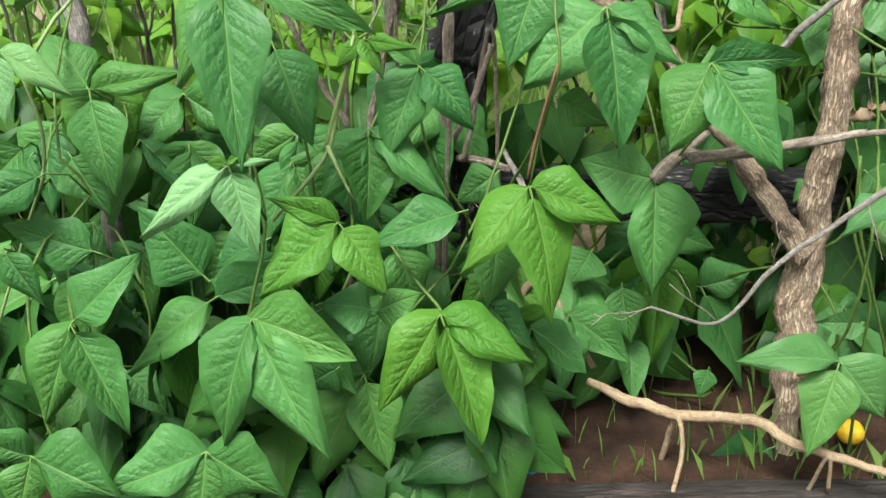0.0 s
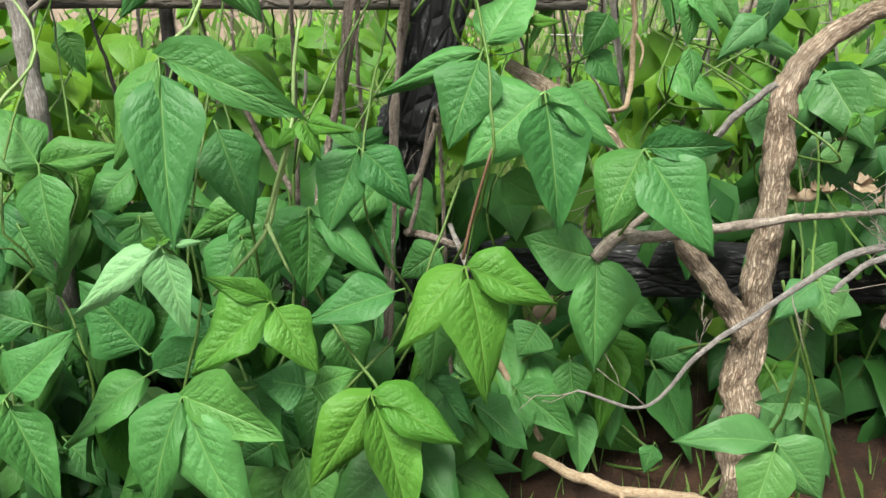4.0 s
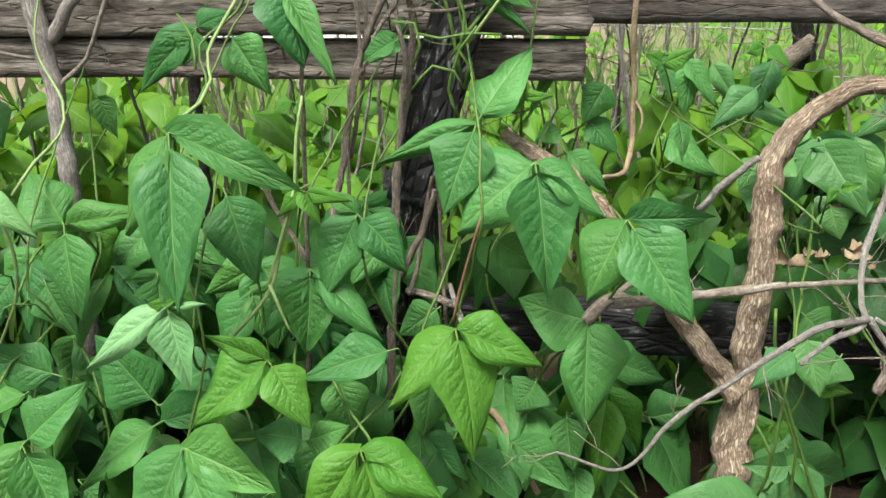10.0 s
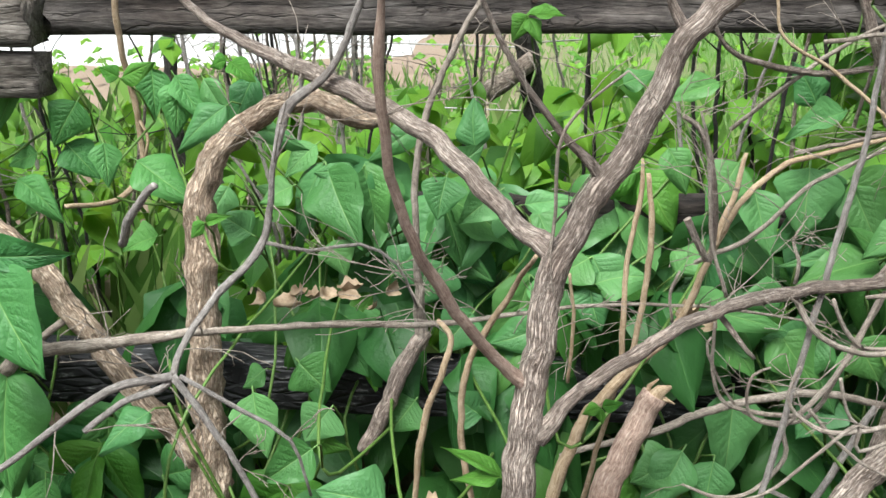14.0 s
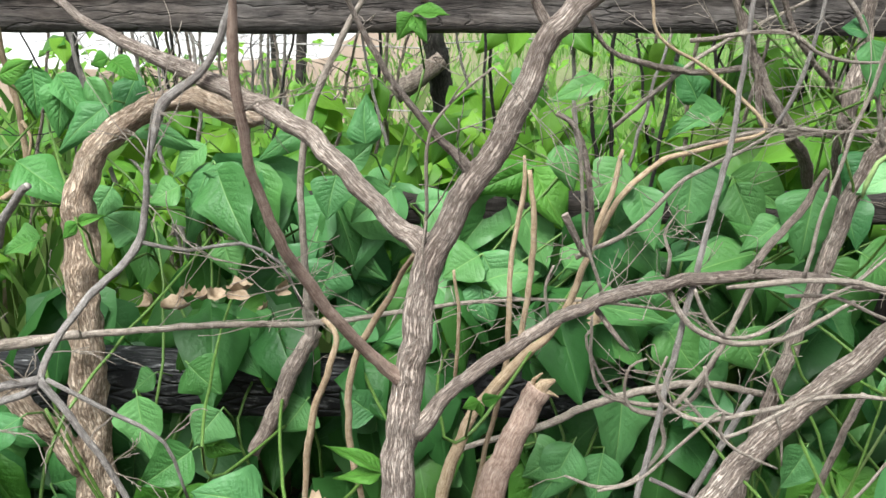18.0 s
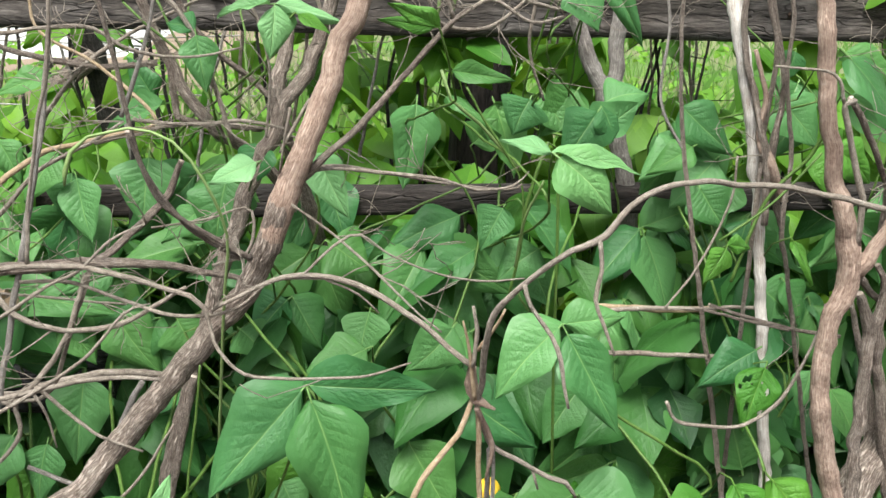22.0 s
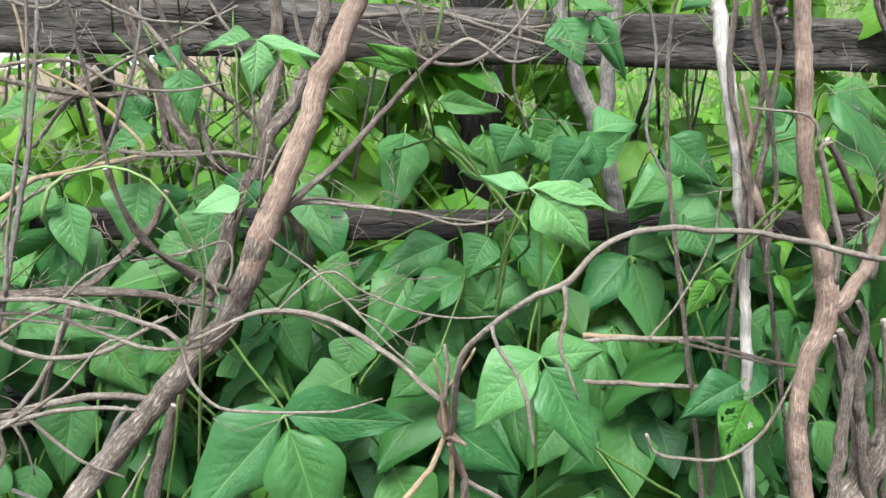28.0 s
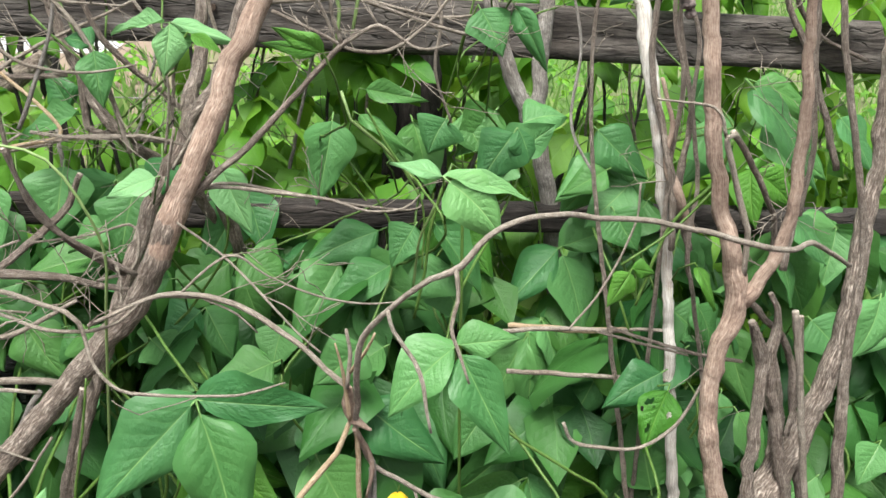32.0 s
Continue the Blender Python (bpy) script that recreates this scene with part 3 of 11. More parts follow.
def fill_leaves(name, label, count, seed, box, size, mat, keep=None, upright=0.5, nu=5, nv=4, spread=2.2, parent=None):
    """Leaves too many to count, joined: three leaflets on each stalk, inside a box."""
    rnd = random.Random(seed)
    shapes = [blade_mesh("shape", k, seed + k, mat, nu, nv, stalk=False) for k in range(3)]
    raw = []
    for me in shapes:
        co = np.zeros(len(me.vertices) * 3)
        me.vertices.foreach_get("co", co)
        uv = np.zeros(len(me.loops) * 2)
        me.uv_layers[0].data.foreach_get("uv", uv)
        raw.append((co.reshape(-1, 3), [tuple(p.vertices) for p in me.polygons], uv.reshape(-1, 2)))
    V, Fc, UV, off = [], [], [], 0
    (x0, x1), (y0, y1), (z0, z1) = box
    made = 0
    for tries in range(count * 30):
        if made >= count:
            break
        p = Vector((rnd.uniform(x0, x1), rnd.uniform(y0, y1), rnd.uniform(z0, z1)))
        if keep is not None and not keep(p):
            continue
        made += 1
        az = rnd.uniform(-spread, spread) - math.pi / 2
        out = Vector((math.cos(az), math.sin(az), 0))
        for k, turn in ((0, 0), (1, 65), (2, -65)):
            if rnd.random() < 0.12:
                continue
            ln = size * rnd.uniform(0.65, 1.15)
            d = Matrix.Rotation(radians(turn + rnd.uniform(-15, 15)), 3, "Z") @ out
            d = (d * rnd.uniform(0.35, 1.0) + Vector((0, 0, -rnd.uniform(0.1, 1.3) * upright * 2))).normalized()
            up = Vector((rnd.uniform(-0.5, 0.5), rnd.uniform(-0.9, 0.3), 0.8))
            nz = (up - d * up.dot(d)).normalized()
            dy = nz.cross(d)
            m = np.array([d * ln, dy * ln * rnd.uniform(0.6, 0.78), nz * ln])
            co, fc, uv = raw[k]
            V.append(co @ m + np.array(p))
            Fc.extend([tuple(i + off for i in f) for f in fc])
            UV.append(uv)
            off += len(co)
    me = bpy.data.meshes.new(name)
    me.from_pydata(np.concatenate(V).tolist(), [], Fc)
    me.uv_layers.new(name="UVMap").data.foreach_set("uv", np.concatenate(UV).ravel())
    me.materials.append(mat)
    me.shade_smooth()
    ob = new(name, me)
    if parent is None:
        tagged(ob, label, "foliage", kind="stuff")
    return ob


def lump(name, at, r, mat, parent=None, label="", seed=1, rough=0.1, squash=0.9):
    bm = bmesh.new()
    bmesh.ops.create_icosphere(bm, subdivisions=3, radius=1.0)
    for v in bm.verts:
        v.co *= 1 + rough * noise.noise(v.co * 2.3 + Vector((seed, 0, 0))) + rough * 0.4 * noise.noise(v.co * 6 + Vector((seed, 3, 0)))
        v.co = Vector((v.co.x * r, v.co.y * r, v.co.z * r * squash))
    ob = finish(name, bm, mat, None, label)
    ob.location = at
    return under(ob, parent) if parent is not None else ob


def fruit(at, r):
    at = Vector(at)
    ob = empty("fruit", at, "round yellow ripe fruit among the leaves", "fruit", "yellow fruits")
    lump("flesh", at, r, YELLOW_SKIN, ob, "", int(at.x * 50), 0.07, 0.95)
    tube("stalk", [(*(at + Vector((0, 0, r * 0.85))), 0.002), (*(at + Vector((0.01, 0.02, r * 1.8))), 0.0016), (*(at + Vector((0.015, 0.05, r * 2.6))), 0.0012)], STEM, ob, sides=5)


def dry_leaf(at, size, seed):
    """One dead leaf, curled and wrinkled."""
    rnd = random.Random(seed)
    bm = bmesh.new()
    n = 8
    turn, curl = Matrix.Rotation(rnd.uniform(0, 6.3), 3, "Z") @ Matrix.Rotation(rnd.uniform(-1.5, 0.6), 3, "X"), rnd.uniform(1.5, 3.2)
    rows = []
    for i in range(n + 1):
        u = i / n
        w = (0.3 + 0.16 * noise.noise(Vector((u * 6, seed, 2)))) * math.sin(math.pi * min(1, u * 0.9 + 0.08)) ** 0.7
        rows.append([bm.verts.new(Vector(at) + turn @ Vector(((u - 0.5) * size, v * w * size, size * (curl * (v * w) ** 2 * 1.6 + 0.3 * curl * (u - 0.5) ** 2 + 0.11 * noise.noise(Vector((u * 4, v * 2.0, seed * 3.7))))))) for v in (-1, -0.5, 0, 0.5, 1)])
    for a, b in zip(rows, rows[1:]):
        for k in range(4):
            bm.faces.new((a[k], a[k + 1], b[k + 1], b[k]))
    tagged(finish("dead_leaf", bm, DRY_LEAF), "curled dry tan leaf caught in the thicket", "dead leaf", "dead leaves")


def back_bush(x0, x1, y0, y1, seed):
    """A bare thicket behind the fence: thin upright stems with side twigs."""
    rnd = random.Random(seed)
    bush = empty("bush", ((x0 + x1) / 2, (y0 + y1) / 2, 0.0), "thin bare brown bush behind the fence", "bush", "bushes behind the fence")
    for i in range(9):
        x, y, h = rnd.uniform(x0, x1), rnd.uniform(y0, y1), rnd.uniform(0.9, 1.9)
        lean = rnd.uniform(-0.3, 0.3)
        pts = [(x + lean * k / 4 + rnd.uniform(-0.04, 0.04), y + rnd.uniform(-0.05, 0.05), -0.02 + h * k / 4, 0.007 * (1 - 0.17 * k)) for k in range(5)]
        mat = rnd.choice((BROWN_BARK, DARK_STICK, GREY_BARK))
        tube("stem", pts, mat, bush, sides=6, knobby=0.1, wander=0.008, seed=seed + i)
        twigs(pts, mat, bush, 5, 0.28, seed * 31 + i, 0.0019)


# ---- ground ----
def ground_height(x, y):
    h = (0.06 * max(0.0, y - 42) if y > 42 and x > 3 else 0.0) + 0.03 * noise.noise(Vector((x * 1.3, y * 1.3, 0))) + 0.012 * noise.noise(Vector((x * 6, y * 6, 3)))
    return h * (1.0 if y > 1.2 else 0.6)


def build_ground():
    bm = bmesh.new()
    xs = [-400, -150, -60, -25, -12, -7] + [-5 + 0.12 * i for i in range(92)] + [7, 12, 25, 60, 150, 400]
    ys = [-200, -60, -20, -8, -3] + [-1 + 0.12 * i for i in range(70)] + [8.5, 10, 13, 18, 25, 40, 70, 150, 400, 900]
    rows = [[bm.verts.new((x, y, ground_height(x, y) if y < 100 else 4.0)) for x in xs] for y in ys]
    for a, b in zip(rows, rows[1:]):
        for i in range(len(xs) - 1):
            bm.faces.new((a[i], a[i + 1], b[i + 1], b[i]))
    return tagged(finish("ground", bm, SOIL), "red-brown bare earth turning to sand and grass", "ground", kind="structure")


build_ground()

# ---- fence of old timbers ----
fence = empty("timber_fence", (0.0, 1.75, 0.0), "old weathered timber fence with charred posts overgrown by beans", "fence")
timber("beam", (-1.75, 1.78, 1.072), (0.36, 1.78, 1.07), 0.094, 0.09, TIMBER, fence, "split grey weathered beam", 3, 0.02, 0.01)
timber("board", (-1.75, 1.785, 0.988), (0.355, 1.785, 0.972), 0.075, 0.07, TIMBER, fence, "", 8, 0.02, 0.01)
timber("beam", (-0.17, 1.93, 1.086), (4.4, 2.18, 1.046), 0.114, 0.08, RAIL_TIMBER, fence, "long dark grey weathered rail", 5, 0.01, 0.012, 120)
timber("post", (-0.02, 1.72, -0.05), (0.02, 1.72, 0.75), 0.15, 0.11, CHAR, fence, "charred black post", 11)
timber("post", (0.02, 1.70, 0.72), (0.19, 1.72, 1.35), 0.125, 0.10, CHAR, fence, "charred black leaning post", 12)
timber("post", (2.37, 2.26, -0.05), (2.40, 2.28, 1.6), 0.14, 0.11, DARK_TIMBER, fence, "dark timber post", 13)
timber("lower_rail", (-0.25, 1.78, 0.42), (1.6, 1.80, 0.36), 0.10, 0.10, CHAR, fence, "charred black lower log", 14, 0.03)
timber("lower_rail", (0.85, 1.90, 0.70), (3.6, 2.0, 0.66), 0.055, 0.06, DARK_TIMBER, fence, "dark lower rail", 15, 0.02)
timber("ground_plank", (-0.35, 1.29, -0.004), (0.95, 1.30, -0.004), 0.04, 0.09, DARK_TIMBER, fence, "grey plank lying at the foot of the plants", 17, 0.02)


# ---- pond behind the fence ----
def build_pond():
    m, nt, b = material("muddy_water")
    co = stretched(nt, (1, 1, 1))
    # White sky mirrored in the water is put into the ramp's pale end.
    r = ramp(nt, [(0.30, (0.30, 0.22, 0.145)), (0.46, (0.40, 0.32, 0.235)), (0.52, (0.50, 0.49, 0.47))])
    sep = nt.nodes.new("ShaderNodeSeparateXYZ")
    nt.links.new(co, sep.inputs[0])
    shore = maths(nt, "MULTIPLY_ADD", sep.outputs[0], 0.05, 0.82)
    nt.links.new(maths(nt, "ADD", shore, maths(nt, "MULTIPLY", noisy(nt, co, 0.4, 3.0), 0.3)), r.inputs[0])
    nt.links.new(r.outputs[0], b.inputs["Base Color"])
    b.inputs["Roughness"].default_value = 0.06
    b.inputs["Specular IOR Level"].default_value = 0.9
    bumped(nt, b, noisy(nt, co, 6.0, 3.0), 0.12, 0.02)
    bm = bmesh.new()
    shore = [(0.3, 9.0), (0.5, 12), (0.9, 20), (1.5, 40), (2, 88), (-42, 95), (-36, 50), (-18, 29), (-18, 24), (-24, 22), (-24, 11), (-12, 9.2), (-5, 8.7), (-1.5, 8.4)]
    ring = []
    for (x0, y0), (x1, y1) in zip(shore, shore[1:] + shore[:1]):
        for k in range(6):
            x, y = x0 + (x1 - x0) * k / 6, y0 + (y1 - y0) * k / 6
            ring.append(bm.verts.new((x + 0.35 * noise.noise(Vector((x, y, 0))), y + 0.5 * noise.noise(Vector((x, y, 7))), 0.045)))
    bm.faces.new(ring)
    mid = Vector((-8.0, 40.0, 0.0))
    low = [bm.verts.new((v.co.x + 0.4 * (1 if v.co.x > mid.x else -1), v.co.y + 0.5 * (1 if v.co.y > mid.y else -1), -0.06)) for v in ring]
    for k in range(len(ring)):
        bm.faces.new((ring[k], low[k], low[(k + 1) % len(ring)], ring[(k + 1) % len(ring)]))
    bmesh.ops.recalc_face_normals(bm, faces=bm.faces)
    tagged(finish("water", bm, m), "muddy pond toned pale for sky glare, brown along one bank", "water", kind="structure")


build_pond()


def earth_bank(x, y, r, h, seed):
    """A worn bank of red earth on the far shore."""
    bm = bmesh.new()
    rows = []
    for i in range(15):
        f = i / 14
        rows.append([bm.verts.new((x + r * f * math.cos(a) * 1.5, y + r * f * math.sin(a), h * (1 - f ** 2.2) * (1 + 0.5 * noise.noise(Vector((f * 5, a * 1.5, seed)))) - 0.12 + 0.10 * noise.noise(Vector((f * 11, math.cos(a) * 4, math.sin(a) * 4 + seed))))) for a in [2 * math.pi * k / 40 for k in range(40)]])
    for p, q in zip(rows, rows[1:]):
        for k in range(40):
            bm.faces.new((p[k], q[k], q[(k + 1) % 40], p[(k + 1) % 40]))
    bmesh.ops.remove_doubles(bm, verts=bm.verts, dist=1e-4)
    bmesh.ops.recalc_face_normals(bm, faces=bm.faces)
    tagged(finish("earth_bank", bm, BANK), "bare reddish earth bank on the pond shore", "bank", kind="structure")


BANK = plain_material("bank_earth", (0.10, 0.055, 0.035), (0.24, 0.155, 0.105), 0.95, 3.5)
earth_bank(-16.4, 28.0, 2.6, 1.15, 3)


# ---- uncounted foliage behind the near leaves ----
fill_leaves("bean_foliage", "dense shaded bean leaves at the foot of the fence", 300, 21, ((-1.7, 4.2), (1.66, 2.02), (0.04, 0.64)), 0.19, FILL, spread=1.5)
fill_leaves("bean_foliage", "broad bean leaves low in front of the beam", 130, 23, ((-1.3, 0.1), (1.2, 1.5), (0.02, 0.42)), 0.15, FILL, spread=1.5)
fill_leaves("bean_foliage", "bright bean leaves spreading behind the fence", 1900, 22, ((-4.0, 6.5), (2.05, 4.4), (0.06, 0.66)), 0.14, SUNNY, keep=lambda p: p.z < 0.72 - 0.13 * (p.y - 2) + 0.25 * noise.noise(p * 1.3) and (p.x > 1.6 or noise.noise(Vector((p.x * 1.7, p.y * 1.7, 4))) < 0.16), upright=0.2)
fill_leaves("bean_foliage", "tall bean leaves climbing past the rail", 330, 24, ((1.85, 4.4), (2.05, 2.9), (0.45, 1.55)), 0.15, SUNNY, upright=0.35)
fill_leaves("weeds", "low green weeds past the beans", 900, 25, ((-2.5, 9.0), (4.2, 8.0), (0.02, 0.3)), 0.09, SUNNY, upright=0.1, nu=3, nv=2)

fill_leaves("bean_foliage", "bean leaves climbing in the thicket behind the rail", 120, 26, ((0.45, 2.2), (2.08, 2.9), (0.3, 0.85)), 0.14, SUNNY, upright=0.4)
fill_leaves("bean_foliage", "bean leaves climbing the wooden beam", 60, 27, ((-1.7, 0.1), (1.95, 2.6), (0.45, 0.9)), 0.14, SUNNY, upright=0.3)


def grass(name, label, count, seed, box, height, mat):
    rnd = random.Random(seed)
    (x0, x1), (y0, y1) = box
    V, Fc = [], []
    for i in range(count):
        x, y = rnd.uniform(x0, x1), y0 + (y1 - y0) * rnd.random() ** 1.6
        if x < 0.4 + 0.05 * y and y > 7.5:
            continue
        h, a, w = height * rnd.uniform(0.4, 1.2), rnd.uniform(0, 6.3), 0.0008 + 0.0005 * y
        dx, dy, lean = math.cos(a), math.sin(a), rnd.uniform(0.1, 0.6) * h
        k, b = len(V), rnd.uniform(0, 6.3)
        z = ground_height(x, y)
        V += [(x - dx * w, y - dy * w, z), (x + dx * w, y + dy * w, z), (x + dx * w * 0.7 + lean * 0.3 * math.cos(b), y + dy * w * 0.7 + lean * 0.3 * math.sin(b), z + h * 0.6), (x + lean * math.cos(b), y + lean * math.sin(b), z + h)]
        Fc += [(k, k + 1, k + 2), (k, k + 2, k + 3)]
    me = bpy.data.meshes.new(name)
    me.from_pydata(V, [], Fc)
    me.uv_layers.new(name="UVMap")
    me.materials.append(mat)
    tagged(new(name, me), label, "grass", kind="stuff")


def grass_material():
    m, nt, b = material("grass_blade")
    rnd = nt.nodes.new("ShaderNodeNewGeometry").outputs["Random Per Island"]
    r = ramp(nt, [(0.0, (0.060, 0.155, 0.022)), (0.6, (0.125, 0.240, 0.045)), (1.0, (0.20, 0.27, 0.09))])
    nt.links.new(rnd, r.inputs[0])
    nt.links.new(r.outputs[0], b.inputs["Base Color"])
    b.inputs["Roughness"].default_value = 0.6
    return m


GRASS = grass_material()
grass("grass", "pale green meadow grass past the fence", 24000, 31, ((-1.5, 16.0), (5.2, 26.0)), 0.17, GRASS)
grass("grass", "sparse grass tufts on the earth", 1500, 32, ((-1.5, 4.0), (1.35, 3.0)), 0.1, GRASS)
grass("grass", "thin tall grass among the beans behind the fence", 5200, 33, ((-3.2, 5.5), (2.2, 5.4)), 0.42, GRASS)


def near_leaves(count, seed, box, size):
    """More whole leaves close to the path, each a leaf of the nearest plant."""
    rnd = random.Random(seed)
    (x0, x1), (y0, y1), (z0, z1) = box
    stand = [o for o in bpy.data.objects if o.name.startswith("bean_plant")]
    for i in range(count):
        p = Vector((rnd.uniform(x0, x1), rnd.uniform(y0, y1), rnd.uniform(z0, z1)))
        plant = min(stand, key=lambda o: abs(o.location.x - p.x))
        az = rnd.uniform(-1.3, 1.3) - math.pi / 2
        blades = []
        for k, turn in ((0, 0), (1, -65), (2, 65)):
            a = az + radians(turn + rnd.uniform(-14, 14))
            d = Vector((math.cos(a), math.sin(a) * 0.6, -rnd.uniform(0.25, 1.5))).normalized()
            ln = size * rnd.uniform(0.75, 1.15)
            blades.append((p + d * ln, ln * rnd.uniform(0.48, 0.66), k, rnd.uniform(-42, 42)))
        foot = Vector((p.x * 0.7 + plant.location.x * 0.3, p.y + 0.08, max(0.02, p.z - 0.16)))
        leaf(plant, p, blades, 1 if rnd.random() < 0.12 else 0, foot)


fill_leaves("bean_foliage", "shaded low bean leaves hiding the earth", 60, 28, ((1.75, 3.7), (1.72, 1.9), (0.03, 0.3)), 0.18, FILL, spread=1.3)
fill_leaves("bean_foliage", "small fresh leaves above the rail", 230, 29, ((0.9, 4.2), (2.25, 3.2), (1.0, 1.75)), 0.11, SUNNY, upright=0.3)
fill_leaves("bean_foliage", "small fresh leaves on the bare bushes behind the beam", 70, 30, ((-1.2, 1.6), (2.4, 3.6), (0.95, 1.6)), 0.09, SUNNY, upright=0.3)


# ---- bean plants ----
plant = empty("bean_plant", (-0.950, 1.985, 0.0), "climbing bean plant with broad dark green leaflets on red earth", "bean plant", "bean plants along the fence")
tube("stem", [(-0.935, 2.014, -0.030, 0.0036), (-0.895, 1.985, 0.778, 0.0025)], STEM, plant, sides=6, step=0.04, wander=0.006, seed=0)
leaf(plant, (-0.917, 1.900, 0.876), [((-0.917, 1.849, 0.775), 0.090, 0, 20)], 0, (-0.895, 1.985, 0.778))
plant = empty("bean_plant", (-0.620, 1.388, 0.0), "climbing bean plant with fresh yellow-green young leaves on red earth", "bean plant", "bean plants along the fence")
tube("stem", [(-0.600, 1.371, -0.030, 0.0036), (-0.627, 1.403, 0.114, 0.0033), (-0.579, 1.213, 0.387, 0.0029), (-0.714, 1.579, 0.527, 0.0028), (-0.652, 1.388, 0.628, 0.0026), (-0.727, 2.004, 0.775, 0.0025)], STEM, plant, sides=6, step=0.04, wander=0.006, seed=0)
tube("stem", [(-0.603, 1.403, -0.030, 0.0036), (-0.544, 1.385, 0.215, 0.0031), (-0.520, 1.376, 0.409, 0.0029), (-0.619, 1.500, 0.554, 0.0027), (-0.550, 1.511, 0.658, 0.0026), (-0.748, 2.002, 1.024, 0.0022)], STEM, plant, sides=6, step=0.04, wander=0.006, seed=1)
tube("stem", [(-0.579, 1.379, -0.030, 0.0036), (-0.607, 1.145, 0.216, 0.0031), (-0.647, 1.254, 0.504, 0.0028), (-0.566, 1.343, 0.600, 0.0027), (-0.609, 1.375, 0.732, 0.0025), (-0.657, 2.007, 1.113, 0.0021)], STEM, plant, sides=6, step=0.04, wander=0.006, seed=2)
leaf(plant, (-0.646, 1.350, 0.227), [((-0.607, 1.289, 0.114), 0.078, 0, -3), ((-0.722, 1.306, 0.164), 0.078, 1, 17)], 0, (-0.627, 1.403, 0.114))
leaf(plant, (-0.552, 1.300, 0.306), [((-0.470, 1.256, 0.239), 0.074, 0, -19)], 0, (-0.544, 1.385, 0.215))
leaf(plant, (-0.606, 1.060, 0.312), [((-0.682, 1.047, 0.361), 0.072, 1, -23), ((-0.626, 1.014, 0.226), 0.072, 0, -22), ((-0.485, 1.017, 0.268), 0.099, 2, 5)], 0, (-0.607, 1.145, 0.216))
leaf(plant, (-0.555, 1.160, 0.471), [((-0.600, 1.088, 0.339), 0.085, 1, -13), ((-0.465, 1.082, 0.333), 0.079, 0, -19), ((-0.448, 1.180, 0.578), 0.081, 0, -5)], 0, (-0.579, 1.213, 0.387))
leaf(plant, (-0.548, 1.300, 0.517), [((-0.683, 1.277, 0.583), 0.080, 0, -5)], 0, (-0.520, 1.376, 0.409))
leaf(plant, (-0.647, 1.200, 0.577), [((-0.599, 1.157, 0.499), 0.058, 0, 12)], 0, (-0.647, 1.254, 0.504))
leaf(plant, (-0.714, 1.500, 0.616), [((-0.770, 1.460, 0.549), 0.076, 0, 2)], 0, (-0.714, 1.579, 0.527))
leaf(plant, (-0.633, 1.450, 0.633), [((-0.571, 1.399, 0.541), 0.083, 0, 19)], 0, (-0.619, 1.500, 0.554))
leaf(plant, (-0.599, 1.280, 0.661), [((-0.727, 1.229, 0.604), 0.063, 0, -6)], 0, (-0.566, 1.343, 0.600))
leaf(plant, (-0.631, 1.320, 0.696), [((-0.735, 1.263, 0.611), 0.087, 0, -10)], 0, (-0.652, 1.388, 0.628))
leaf(plant, (-0.582, 1.460, 0.735), [((-0.655, 1.500, 0.831), 0.113, 2, 19), ((-0.558, 1.379, 0.582), 0.103, 0, 22), ((-0.430, 1.437, 0.776), 0.059, 2, 11)], 0, (-0.550, 1.511, 0.658))
leaf(plant, (-0.640, 1.300, 0.841), [((-0.708, 1.270, 0.801), 0.041, 1, 22), ((-0.637, 1.253, 0.750), 0.058, 0, 13), ((-0.538, 1.264, 0.797), 0.047, 2, -4)], 4, (-0.609, 1.375, 0.732))
leaf(plant, (-0.711, 1.950, 0.869), [((-0.663, 1.905, 0.786), 0.061, 0, -3)], 0, (-0.727, 2.004, 0.775))
leaf(plant, (-0.740, 1.950, 1.121), [((-0.767, 1.936, 1.098), 0.024, 0, -8), ((-0.713, 1.940, 1.107), 0.024, 2, -12)], 1, (-0.748, 2.002, 1.024))
leaf(plant, (-0.687, 1.950, 1.174), [((-0.726, 1.941, 1.172), 0.026, 1, -12), ((-0.670, 1.928, 1.130), 0.026, 0, 11), ((-0.648, 1.945, 1.187), 0.023, 2, 10)], 1, (-0.657, 2.007, 1.113))
plant = empty("bean_plant", (-0.300, 1.374, 0.0), "climbing bean plant with fresh yellow-green young leaves on red earth", "bean plant", "bean plants along the fence")
tube("stem", [(-0.297, 1.394, -0.030, 0.0036), (-0.320, 1.255, 0.058, 0.0033), (-0.248, 1.387, 0.285, 0.0031), (-0.323, 1.485, 0.424, 0.0029), (-0.299, 1.268, 0.612, 0.0027), (-0.282, 1.618, 0.996, 0.0022)], STEM, plant, sides=6, step=0.04, wander=0.006, seed=0)
tube("stem", [(-0.317, 1.360, -0.030, 0.0036), (-0.112, 1.323, 0.187, 0.0032), (-0.355, 1.373, 0.346, 0.0030), (-0.234, 1.434, 0.435, 0.0029), (-0.253, 1.483, 0.726, 0.0025), (-0.344, 1.622, 1.001, 0.0022)], STEM, plant, sides=6, step=0.04, wander=0.006, seed=1)
